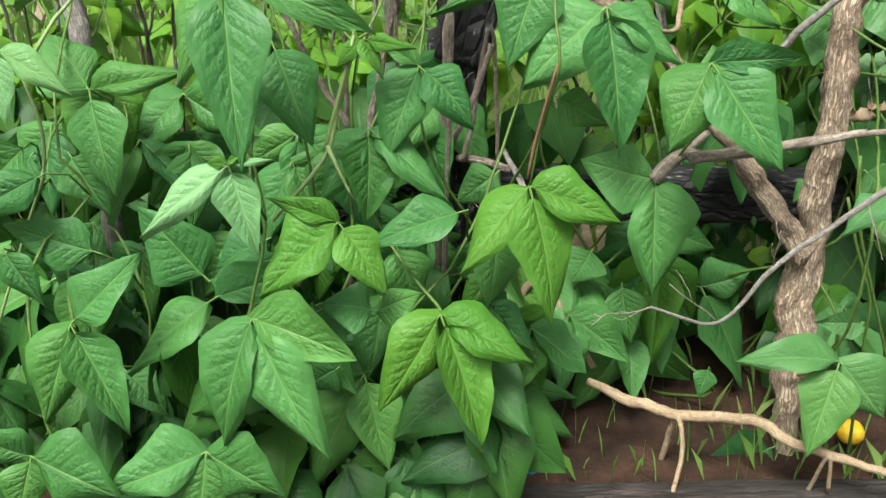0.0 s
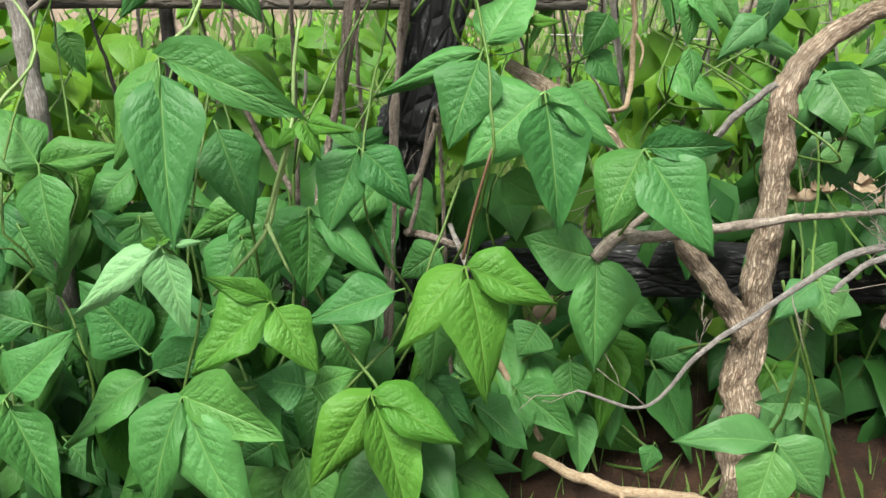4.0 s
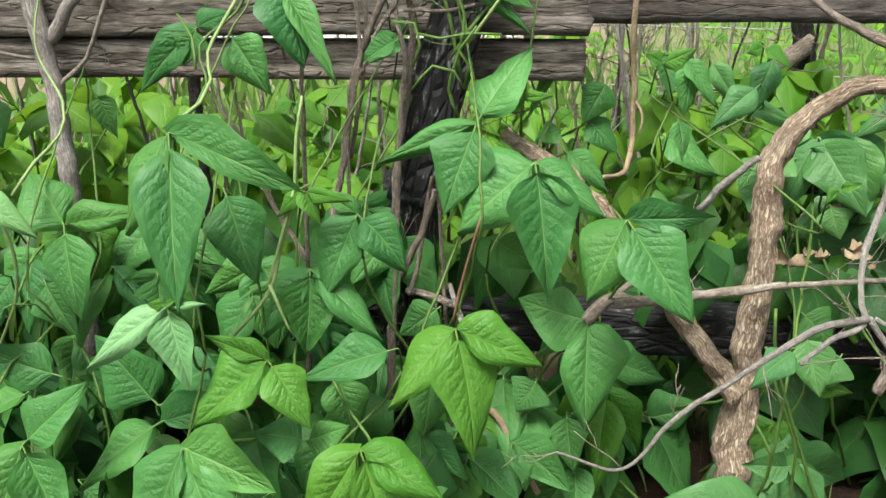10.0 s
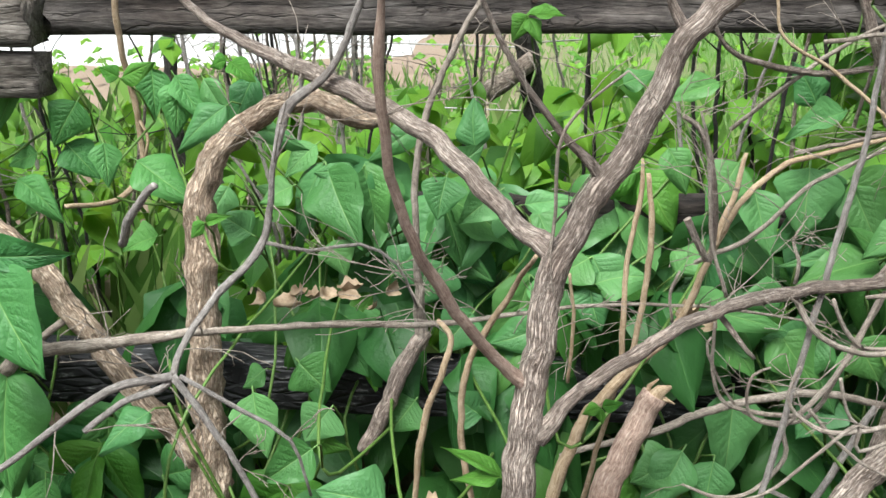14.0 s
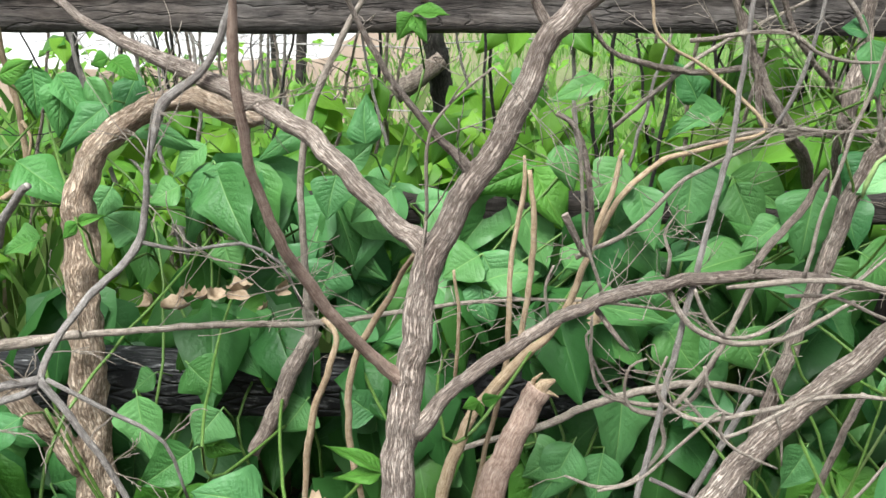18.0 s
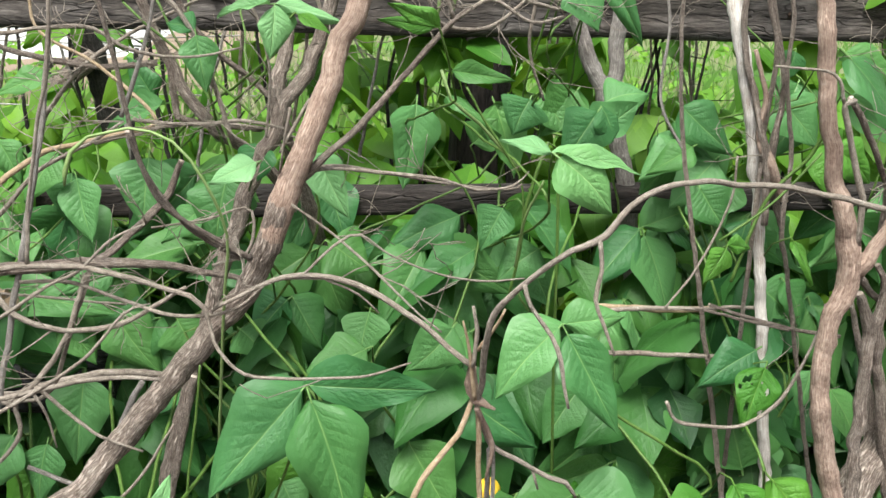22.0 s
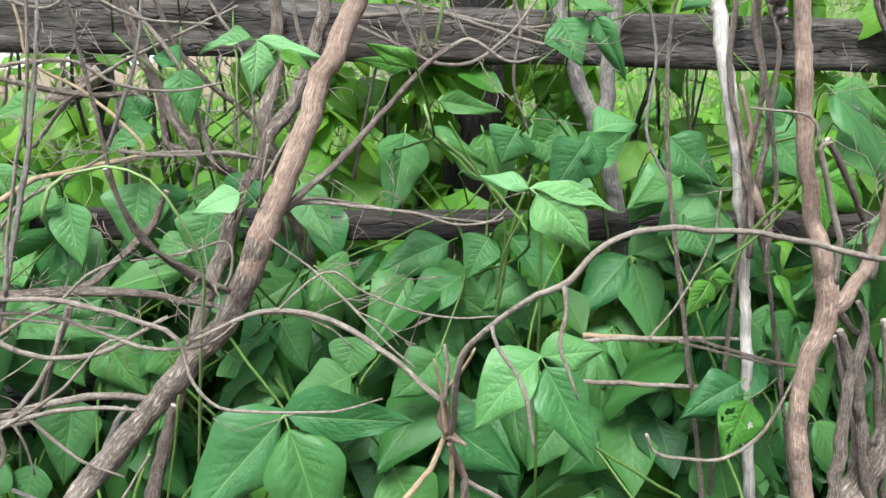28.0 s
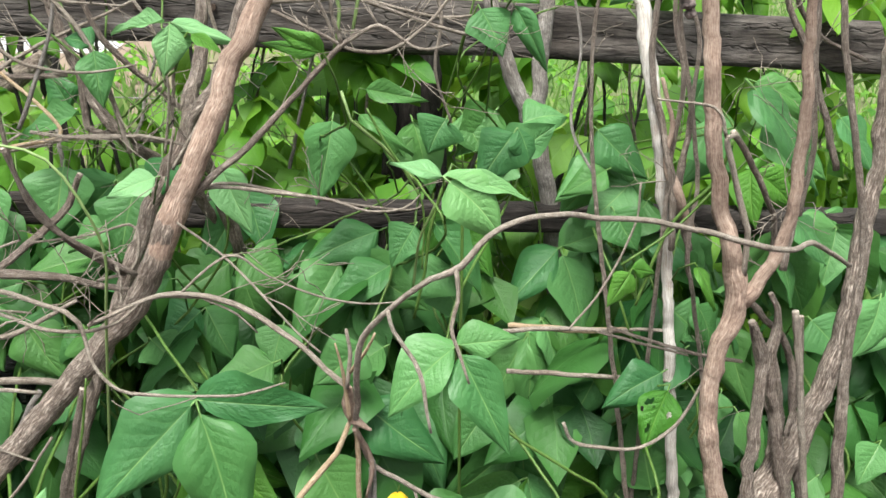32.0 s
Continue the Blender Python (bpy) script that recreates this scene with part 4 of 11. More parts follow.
tube("stem", [(-0.288, 1.364, -0.030, 0.0036), (-0.348, 1.169, 0.193, 0.0032), (-0.334, 1.323, 0.360, 0.0030), (-0.153, 1.294, 0.492, 0.0028), (-0.295, 2.086, 0.775, 0.0025), (-0.206, 1.622, 1.050, 0.0021)], STEM, plant, sides=6, step=0.04, wander=0.006, seed=2)
tube("stem", [(-0.265, 1.362, -0.030, 0.0036), (-0.153, 1.257, 0.251, 0.0031), (-0.303, 1.208, 0.415, 0.0029), (-0.273, 1.250, 0.593, 0.0027), (-0.329, 1.375, 0.869, 0.0024), (-0.224, 1.688, 1.185, 0.0020)], STEM, plant, sides=6, step=0.04, wander=0.006, seed=3)
leaf(plant, (-0.331, 1.200, 0.123), [((-0.377, 1.170, 0.077), 0.083, 0, -7)], 0, (-0.320, 1.255, 0.058))
leaf(plant, (-0.144, 1.270, 0.305), [((-0.253, 1.171, 0.135), 0.089, 1, 9), ((-0.102, 1.194, 0.164), 0.089, 0, -11), ((-0.232, 1.255, 0.340), 0.045, 1, 20)], 0, (-0.112, 1.323, 0.187))
leaf(plant, (-0.367, 1.100, 0.284), [((-0.510, 1.051, 0.256), 0.092, 1, 8), ((-0.379, 1.046, 0.182), 0.097, 0, -8), ((-0.260, 1.054, 0.226), 0.100, 2, 19)], 0, (-0.348, 1.169, 0.193))
leaf(plant, (-0.174, 1.200, 0.365), [((-0.226, 1.178, 0.339), 0.060, 0, -17)], 0, (-0.153, 1.257, 0.251))
leaf(plant, (-0.241, 1.300, 0.355), [((-0.167, 1.252, 0.276), 0.073, 0, -20)], 0, (-0.248, 1.387, 0.285))
leaf(plant, (-0.385, 1.300, 0.465), [((-0.482, 1.300, 0.591), 0.113, 0, -17), ((-0.260, 1.286, 0.528), 0.079, 1, -22)], 0, (-0.355, 1.373, 0.346))
leaf(plant, (-0.364, 1.260, 0.459), [((-0.520, 1.193, 0.384), 0.093, 0, 18), ((-0.215, 1.239, 0.512), 0.073, 2, 19)], 0, (-0.334, 1.323, 0.360))
leaf(plant, (-0.283, 1.137, 0.491), [((-0.355, 1.050, 0.334), 0.091, 1, 20), ((-0.187, 1.035, 0.308), 0.096, 0, 14), ((-0.135, 1.088, 0.447), 0.095, 2, 13)], 0, (-0.303, 1.208, 0.415))
leaf(plant, (-0.300, 1.400, 0.494), [((-0.391, 1.366, 0.460), 0.102, 0, 14)], 0, (-0.323, 1.485, 0.424))
leaf(plant, (-0.216, 1.350, 0.517), [((-0.189, 1.323, 0.468), 0.081, 0, -20)], 0, (-0.234, 1.434, 0.435))
leaf(plant, (-0.161, 1.215, 0.603), [((-0.278, 1.156, 0.518), 0.086, 1, 14), ((-0.084, 1.164, 0.517), 0.076, 0, -15), ((-0.254, 1.202, 0.649), 0.040, 1, -9)], 1, (-0.153, 1.294, 0.492))
leaf(plant, (-0.305, 1.200, 0.699), [((-0.436, 1.143, 0.630), 0.054, 1, 8), ((-0.269, 1.141, 0.588), 0.060, 0, 0), ((-0.243, 1.191, 0.716), 0.018, 2, -15)], 4, (-0.273, 1.250, 0.593))
leaf(plant, (-0.309, 1.200, 0.703), [((-0.334, 1.195, 0.706), 0.018, 0, -7), ((-0.280, 1.197, 0.721), 0.016, 1, -11)], 1, (-0.299, 1.268, 0.612))
leaf(plant, (-0.271, 1.420, 0.820), [((-0.207, 1.345, 0.681), 0.101, 0, -7)], 0, (-0.253, 1.483, 0.726))
leaf(plant, (-0.279, 2.000, 0.842), [((-0.199, 1.968, 0.800), 0.055, 0, -19), ((-0.328, 1.982, 0.820), 0.050, 1, 17)], 1, (-0.295, 2.086, 0.775))
leaf(plant, (-0.308, 1.300, 0.946), [((-0.386, 1.228, 0.815), 0.077, 1, 24), ((-0.279, 1.172, 0.703), 0.108, 0, -15), ((-0.100, 1.237, 0.893), 0.069, 2, -4)], 0, (-0.329, 1.375, 0.869))
leaf(plant, (-0.277, 1.560, 1.060), [((-0.219, 1.509, 0.964), 0.090, 0, 23)], 0, (-0.282, 1.618, 0.996))
leaf(plant, (-0.335, 1.560, 1.067), [((-0.432, 1.502, 0.970), 0.062, 1, -22), ((-0.358, 1.530, 1.008), 0.058, 0, -16), ((-0.276, 1.554, 1.098), 0.045, 2, 14)], 0, (-0.344, 1.622, 1.001))
leaf(plant, (-0.182, 1.570, 1.139), [((-0.131, 1.508, 1.019), 0.104, 1, -21), ((-0.079, 1.490, 0.993), 0.048, 0, -16), ((-0.237, 1.561, 1.151), 0.037, 1, 8)], 0, (-0.206, 1.622, 1.050))
leaf(plant, (-0.254, 1.620, 1.267), [((-0.297, 1.589, 1.210), 0.042, 0, 10)], 1, (-0.224, 1.688, 1.185))
plant = empty("bean_plant", (0.020, 1.479, 0.0), "climbing bean plant with fresh yellow-green young leaves on red earth", "bean plant", "bean plants along the fence")
tube("stem", [(-0.008, 1.488, -0.030, 0.0036), (0.084, 1.557, 0.032, 0.0034), (-0.094, 1.433, 0.132, 0.0032), (0.083, 1.560, 0.455, 0.0029), (0.167, 1.369, 0.790, 0.0025), (0.128, 1.660, 1.079, 0.0021)], STEM, plant, sides=6, step=0.04, wander=0.006, seed=0)
tube("stem", [(0.030, 1.518, -0.030, 0.0036), (0.083, 1.556, 0.070, 0.0033), (-0.093, 1.311, 0.342, 0.0030), (0.029, 1.381, 0.494, 0.0028), (0.157, 1.599, 0.826, 0.0024), (0.103, 1.661, 1.153, 0.0020)], STEM, plant, sides=6, step=0.04, wander=0.006, seed=1)
tube("stem", [(0.064, 1.473, -0.030, 0.0036), (0.028, 1.381, 0.088, 0.0033), (0.014, 1.261, 0.361, 0.0030), (-0.146, 1.481, 0.585, 0.0027), (0.035, 1.652, 0.940, 0.0023), (0.016, 1.685, 1.158, 0.0020)], STEM, plant, sides=6, step=0.04, wander=0.006, seed=2)
tube("stem", [(0.015, 1.491, -0.030, 0.0036), (-0.035, 1.383, 0.092, 0.0033), (0.060, 1.479, 0.387, 0.0029), (-0.047, 1.472, 0.674, 0.0026), (-0.012, 1.711, 0.942, 0.0023)], STEM, plant, sides=6, step=0.04, wander=0.006, seed=3)
tube("stem", [(0.020, 1.486, -0.030, 0.0036), (-0.005, 1.414, 0.131, 0.0032), (-0.092, 1.464, 0.388, 0.0029), (-0.154, 1.432, 0.725, 0.0025), (-0.011, 1.690, 1.023, 0.0022)], STEM, plant, sides=6, step=0.04, wander=0.006, seed=4)
leaf(plant, (0.115, 1.500, 0.130), [((0.236, 1.462, 0.106), 0.052, 0, 22), ((0.107, 1.426, -0.010), 0.048, 1, 8)], 0, (0.084, 1.557, 0.032))
leaf(plant, (0.087, 1.500, 0.176), [((0.119, 1.473, 0.129), 0.053, 0, 5)], 0, (0.083, 1.556, 0.070))
leaf(plant, (0.038, 1.300, 0.180), [((0.047, 1.239, 0.065), 0.061, 0, -17)], 0, (0.028, 1.381, 0.088))
leaf(plant, (-0.059, 1.300, 0.157), [((-0.121, 1.248, 0.070), 0.062, 0, -23)], 0, (-0.035, 1.383, 0.092))
leaf(plant, (-0.010, 1.350, 0.228), [((-0.022, 1.300, 0.132), 0.068, 0, -6)], 0, (-0.005, 1.414, 0.131))
leaf(plant, (-0.080, 1.350, 0.217), [((-0.159, 1.310, 0.163), 0.088, 0, -15)], 0, (-0.094, 1.433, 0.132))
leaf(plant, (-0.115, 1.240, 0.441), [((-0.196, 1.226, 0.468), 0.079, 0, 14), ((-0.050, 1.232, 0.474), 0.060, 1, 7)], 0, (-0.093, 1.311, 0.342))
leaf(plant, (-0.016, 1.178, 0.469), [((-0.103, 1.103, 0.341), 0.086, 1, -16), ((0.059, 1.080, 0.290), 0.096, 0, -19), ((0.123, 1.129, 0.423), 0.080, 2, -14)], 1, (0.014, 1.261, 0.361))
leaf(plant, (0.080, 1.420, 0.500), [((0.067, 1.355, 0.375), 0.094, 0, -12)], 0, (0.060, 1.479, 0.387))
leaf(plant, (-0.092, 1.400, 0.480), [((-0.051, 1.341, 0.371), 0.084, 0, -17)], 0, (-0.092, 1.464, 0.388))
leaf(plant, (0.089, 1.500, 0.569), [((0.016, 1.466, 0.521), 0.075, 0, -22)], 0, (0.083, 1.560, 0.455))
leaf(plant, (0.029, 1.330, 0.569), [((-0.136, 1.282, 0.543), 0.077, 0, 16)], 0, (0.029, 1.381, 0.494))
leaf(plant, (-0.127, 1.400, 0.682), [((-0.219, 1.344, 0.591), 0.078, 1, 19), ((-0.125, 1.330, 0.550), 0.099, 0, -19), ((0.008, 1.336, 0.596), 0.073, 2, -21)], 0, (-0.146, 1.481, 0.585))
leaf(plant, (-0.044, 1.420, 0.776), [((-0.095, 1.350, 0.646), 0.083, 1, -13), ((0.046, 1.372, 0.703), 0.077, 0, -8), ((-0.108, 1.414, 0.820), 0.033, 1, -15)], 0, (-0.047, 1.472, 0.674))
leaf(plant, (-0.127, 1.380, 0.829), [((-0.092, 1.353, 0.783), 0.032, 1, -12), ((-0.048, 1.359, 0.822), 0.028, 0, 13), ((-0.170, 1.358, 0.795), 0.028, 1, 13)], 1, (-0.154, 1.432, 0.725))
leaf(plant, (0.126, 1.339, 0.604), [((0.008, 1.269, 0.493), 0.088, 1, 18), ((0.173, 1.238, 0.412), 0.117, 0, -20), ((0.269, 1.293, 0.566), 0.080, 2, 5)], 1, (0.167, 1.369, 0.790))
leaf(plant, (0.155, 1.530, 0.907), [((0.235, 1.580, 1.048), 0.108, 0, -22), ((0.095, 1.456, 0.767), 0.112, 0, 6), ((-0.029, 1.510, 0.846), 0.045, 1, -11)], 0, (0.157, 1.599, 0.826))
leaf(plant, (0.013, 1.600, 1.041), [((-0.053, 1.577, 1.013), 0.048, 0, 8)], 0, (0.035, 1.652, 0.940))
leaf(plant, (0.015, 1.640, 1.048), [((-0.046, 1.608, 0.997), 0.049, 0, -12), ((0.006, 1.641, 1.079), 0.029, 1, 24)], 0, (-0.012, 1.711, 0.942))
leaf(plant, (-0.009, 1.600, 1.129), [((-0.052, 1.588, 1.118), 0.021, 0, -5), ((0.082, 1.581, 1.134), 0.029, 2, -18)], 1, (-0.011, 1.690, 1.023))
leaf(plant, (0.129, 1.600, 1.164), [((0.251, 1.556, 1.110), 0.070, 0, -4), ((0.236, 1.541, 1.066), 0.037, 1, 23)], 0, (0.128, 1.660, 1.079))
leaf(plant, (0.130, 1.580, 1.222), [((0.231, 1.565, 1.253), 0.028, 0, 14)], 1, (0.103, 1.661, 1.153))
leaf(plant, (0.027, 1.620, 1.253), [((0.011, 1.589, 1.189), 0.056, 0, -4), ((-0.026, 1.608, 1.251), 0.032, 1, -6)], 1, (0.016, 1.685, 1.158))
plant = empty("bean_plant", (0.340, 1.681, 0.0), "climbing bean plant with fresh yellow-green young leaves on red earth", "bean plant", "bean plants along the fence")
tube("stem", [(0.330, 1.710, -0.030, 0.0036), (0.395, 1.683, 0.020, 0.0034), (0.195, 1.636, 0.181, 0.0032), (0.386, 1.572, 0.469, 0.0028), (0.341, 1.771, 0.738, 0.0025), (0.243, 1.583, 0.783, 0.0025), (0.311, 1.872, 0.858, 0.0024)], STEM, plant, sides=6, step=0.04, wander=0.006, seed=0)
tube("stem", [(0.379, 1.704, -0.030, 0.0036), (0.528, 1.556, 0.061, 0.0033), (0.370, 1.675, 0.190, 0.0032), (0.170, 1.635, 0.578, 0.0027), (0.342, 1.863, 0.755, 0.0025), (0.234, 1.618, 0.834, 0.0024), (0.272, 1.681, 1.186, 0.0020)], STEM, plant, sides=6, step=0.04, wander=0.006, seed=1)
tube("stem", [(0.365, 1.712, -0.030, 0.0036), (0.434, 1.737, 0.163, 0.0032), (0.263, 1.687, 0.278, 0.0031), (0.430, 1.470, 0.694, 0.0026), (0.296, 1.870, 0.760, 0.0025), (0.397, 1.872, 0.835, 0.0024)], STEM, plant, sides=6, step=0.04, wander=0.006, seed=2)
leaf(plant, (0.364, 1.600, -0.125), [((0.283, 1.601, 0.023), 0.060, 0, -23)], 0, (0.395, 1.683, 0.020))
leaf(plant, (0.496, 1.500, 0.156), [((0.473, 1.472, 0.104), 0.043, 0, 15)], 0, (0.528, 1.556, 0.061))
leaf(plant, (0.417, 1.650, 0.237), [((0.431, 1.571, 0.086), 0.079, 0, 3)], 0, (0.434, 1.737, 0.163))
leaf(plant, (0.227, 1.550, 0.249), [((0.202, 1.476, 0.109), 0.088, 0, 22), ((0.342, 1.495, 0.172), 0.084, 2, 8)], 0, (0.195, 1.636, 0.181))
leaf(plant, (0.336, 1.600, 0.291), [((0.350, 1.543, 0.183), 0.076, 0, 13)], 0, (0.370, 1.675, 0.190))
leaf(plant, (0.276, 1.600, 0.366), [((0.231, 1.567, 0.310), 0.085, 0, 5)], 0, (0.263, 1.687, 0.278))
leaf(plant, (0.360, 1.500, 0.547), [((0.361, 1.405, 0.365), 0.121, 2, -1), ((0.235, 1.500, 0.584), 0.116, 2, -20), ((0.250, 1.530, 0.471), 0.068, 1, 21)], 0, (0.386, 1.572, 0.469))
leaf(plant, (0.183, 1.550, 0.685), [((0.278, 1.515, 0.644), 0.067, 0, 20)], 0, (0.170, 1.635, 0.578))
leaf(plant, (0.406, 1.400, 0.779), [((0.333, 1.337, 0.665), 0.103, 1, 20), ((0.514, 1.313, 0.634), 0.114, 0, 3), ((0.542, 1.369, 0.797), 0.054, 2, 18)], 0, (0.430, 1.470, 0.694))
leaf(plant, (0.316, 1.700, 0.815), [((0.408, 1.659, 0.763), 0.053, 0, -16)], 0, (0.341, 1.771, 0.738))
leaf(plant, (0.365, 1.800, 0.853), [((0.434, 1.766, 0.799), 0.070, 0, -6)], 0, (0.342, 1.863, 0.755))
leaf(plant, (0.320, 1.800, 0.831), [((0.263, 1.781, 0.814), 0.051, 0, 5)], 0, (0.296, 1.870, 0.760))
leaf(plant, (0.257, 1.500, 0.846), [((0.119, 1.437, 0.752), 0.139, 1, 5), ((0.286, 1.392, 0.640), 0.120, 0, -3), ((0.389, 1.444, 0.776), 0.076, 2, -16)], 0, (0.243, 1.583, 0.783))
leaf(plant, (0.232, 1.550, 0.947), [((0.213, 1.541, 0.934), 0.025, 0, -5), ((0.283, 1.540, 0.956), 0.023, 2, 13)], 1, (0.234, 1.618, 0.834))
leaf(plant, (0.406, 1.800, 0.931), [((0.362, 1.758, 0.853), 0.074, 0, -20)], 0, (0.397, 1.872, 0.835))
leaf(plant, (0.299, 1.820, 0.972), [((0.253, 1.761, 0.861), 0.030, 0, -22)], 0, (0.311, 1.872, 0.858))
leaf(plant, (0.271, 1.600, 1.250), [((0.318, 1.560, 1.175), 0.033, 0, 6)], 1, (0.272, 1.681, 1.186))
plant = empty("bean_plant", (0.660, 1.801, 0.0), "climbing bean plant with fresh yellow-green young leaves on red earth", "bean plant", "bean plants along the fence")
tube("stem", [(0.636, 1.836, -0.030, 0.0036), (0.620, 1.531, 0.020, 0.0034), (0.755, 1.779, 0.361, 0.0030), (0.804, 1.873, 0.673, 0.0026), (0.498, 1.679, 0.784, 0.0025), (0.536, 1.800, 0.888, 0.0023)], STEM, plant, sides=6, step=0.04, wander=0.006, seed=0)
tube("stem", [(0.630, 1.769, -0.030, 0.0036), (0.663, 1.762, 0.020, 0.0034), (0.804, 1.728, 0.404, 0.0029), (0.800, 1.852, 0.688, 0.0026), (0.681, 1.932, 0.807, 0.0024), (0.630, 1.906, 0.890, 0.0023)], STEM, plant, sides=6, step=0.04, wander=0.006, seed=1)
tube("stem", [(0.659, 1.773, -0.030, 0.0036), (0.483, 1.765, 0.167, 0.0032), (0.747, 1.566, 0.417, 0.0029), (0.725, 1.783, 0.713, 0.0025), (0.566, 1.923, 0.849, 0.0024), (0.708, 1.876, 0.903, 0.0023)], STEM, plant, sides=6, step=0.04, wander=0.006, seed=2)
tube("stem", [(0.636, 1.809, -0.030, 0.0036), (0.660, 1.406, 0.210, 0.0031), (0.683, 1.356, 0.535, 0.0028), (0.850, 1.938, 0.739, 0.0025), (0.535, 1.919, 0.869, 0.0024), (0.710, 1.832, 0.910, 0.0023)], STEM, plant, sides=6, step=0.04, wander=0.006, seed=3)
tube("stem", [(0.625, 1.793, -0.030, 0.0036), (0.725, 1.489, 0.244, 0.0031), (0.509, 1.816, 0.596, 0.0027), (0.528, 1.801, 0.747, 0.0025), (0.724, 1.837, 0.871, 0.0024)], STEM, plant, sides=6, step=0.04, wander=0.006, seed=4)
tube("stem", [(0.647, 1.836, -0.030, 0.0036), (0.829, 1.675, 0.311, 0.0030), (0.719, 1.805, 0.622, 0.0027), (0.734, 1.456, 0.752, 0.0025), (0.507, 1.917, 0.877, 0.0023)], STEM, plant, sides=6, step=0.04, wander=0.006, seed=5)
leaf(plant, (0.629, 1.450, 0.003), [((0.452, 1.395, -0.034), 0.103, 0, 2)], 0, (0.620, 1.531, 0.020))
leaf(plant, (0.675, 1.700, -0.038), [((0.596, 1.664, -0.086), 0.098, 0, 7)], 0, (0.663, 1.762, 0.020))
leaf(plant, (0.517, 1.680, 0.234), [((0.621, 1.579, 0.055), 0.132, 0, -24), ((0.614, 1.664, 0.272), 0.089, 2, 20)], 0, (0.483, 1.765, 0.167))
leaf(plant, (0.657, 1.321, 0.282), [((0.487, 1.291, 0.320), 0.069, 1, 15), ((0.598, 1.243, 0.140), 0.094, 0, 14), ((0.735, 1.266, 0.193), 0.098, 2, 18)], 0, (0.660, 1.406, 0.210))
leaf(plant, (0.726, 1.400, 0.310), [((0.641, 1.384, 0.321), 0.054, 0, -13)], 0, (0.725, 1.489, 0.244))
leaf(plant, (0.820, 1.600, 0.372), [((0.882, 1.592, 0.398), 0.038, 0, -24), ((0.890, 1.580, 0.360), 0.038, 1, 17)], 1, (0.829, 1.675, 0.311))
leaf(plant, (0.728, 1.700, 0.454), [((0.680, 1.680, 0.432), 0.060, 0, 22)], 0, (0.755, 1.779, 0.361))
leaf(plant, (0.793, 1.650, 0.500), [((0.853, 1.618, 0.450), 0.086, 0, 18)], 0, (0.804, 1.728, 0.404))
leaf(plant, (0.754, 1.500, 0.526), [((0.776, 1.446, 0.426), 0.080, 0, 19)], 0, (0.747, 1.566, 0.417))
leaf(plant, (0.674, 1.300, 0.599), [((0.596, 1.263, 0.555), 0.052, 0, 22)], 0, (0.683, 1.356, 0.535))
leaf(plant, (0.544, 1.750, 0.692), [((0.473, 1.728, 0.679), 0.058, 0, 20)], 0, (0.509, 1.816, 0.596))
leaf(plant, (0.720, 1.720, 0.702), [((0.659, 1.713, 0.745), 0.067, 0, -16)], 0, (0.719, 1.805, 0.622))
leaf(plant, (0.782, 1.800, 0.749), [((0.708, 1.788, 0.774), 0.040, 0, -15)], 0, (0.804, 1.873, 0.673))
leaf(plant, (0.785, 1.780, 0.779), [((0.719, 1.758, 0.761), 0.068, 0, 9)], 0, (0.800, 1.852, 0.688))
leaf(plant, (0.691, 1.700, 0.804), [((0.656, 1.667, 0.746), 0.056, 0, -18)], 0, (0.725, 1.783, 0.713))
leaf(plant, (0.819, 1.850, 0.841), [((0.752, 1.815, 0.787), 0.060, 0, 13)], 0, (0.850, 1.938, 0.739))
leaf(plant, (0.505, 1.750, 0.836), [((0.624, 1.705, 0.779), 0.088, 0, -15)], 0, (0.528, 1.801, 0.747))
leaf(plant, (0.736, 1.400, 0.833), [((0.773, 1.395, 0.846), 0.017, 0, 11), ((0.718, 1.388, 0.814), 0.020, 1, -22)], 1, (0.734, 1.456, 0.752))
leaf(plant, (0.515, 1.620, 0.899), [((0.529, 1.585, 0.830), 0.047, 0, -20)], 0, (0.498, 1.679, 0.784))
leaf(plant, (0.652, 1.850, 0.877), [((0.799, 1.813, 0.859), 0.050, 0, -10)], 0, (0.681, 1.932, 0.807))
leaf(plant, (0.573, 1.850, 0.962), [((0.573, 1.800, 0.862), 0.068, 0, -24)], 0, (0.566, 1.923, 0.849))
leaf(plant, (0.558, 1.850, 0.969), [((0.627, 1.803, 0.886), 0.050, 0, -5)], 0, (0.535, 1.919, 0.869))
leaf(plant, (0.690, 1.750, 0.933), [((0.596, 1.706, 0.863), 0.059, 0, -0)], 0, (0.724, 1.837, 0.871))
leaf(plant, (0.523, 1.850, 0.979), [((0.533, 1.807, 0.895), 0.060, 0, -10)], 0, (0.507, 1.917, 0.877))
leaf(plant, (0.503, 1.750, 0.972), [((0.469, 1.747, 0.992), 0.033, 0, -11), ((0.562, 1.742, 1.003), 0.036, 1, 12)], 1, (0.536, 1.800, 0.888))
leaf(plant, (0.611, 1.850, 0.964), [((0.664, 1.804, 0.879), 0.047, 0, 19)], 0, (0.630, 1.906, 0.890))
leaf(plant, (0.726, 1.800, 0.980), [((0.674, 1.744, 0.875), 0.057, 0, 3)], 0, (0.708, 1.876, 0.903))
leaf(plant, (0.688, 1.750, 1.003), [((0.741, 1.728, 0.975), 0.046, 0, -17), ((0.660, 1.742, 0.996), 0.031, 1, -4)], 1, (0.710, 1.832, 0.910))
plant = empty("bean_plant", (1.020, 1.830, 0.0), "climbing bean plant with fresh yellow-green young leaves on red earth", "bean plant", "bean plants along the fence")
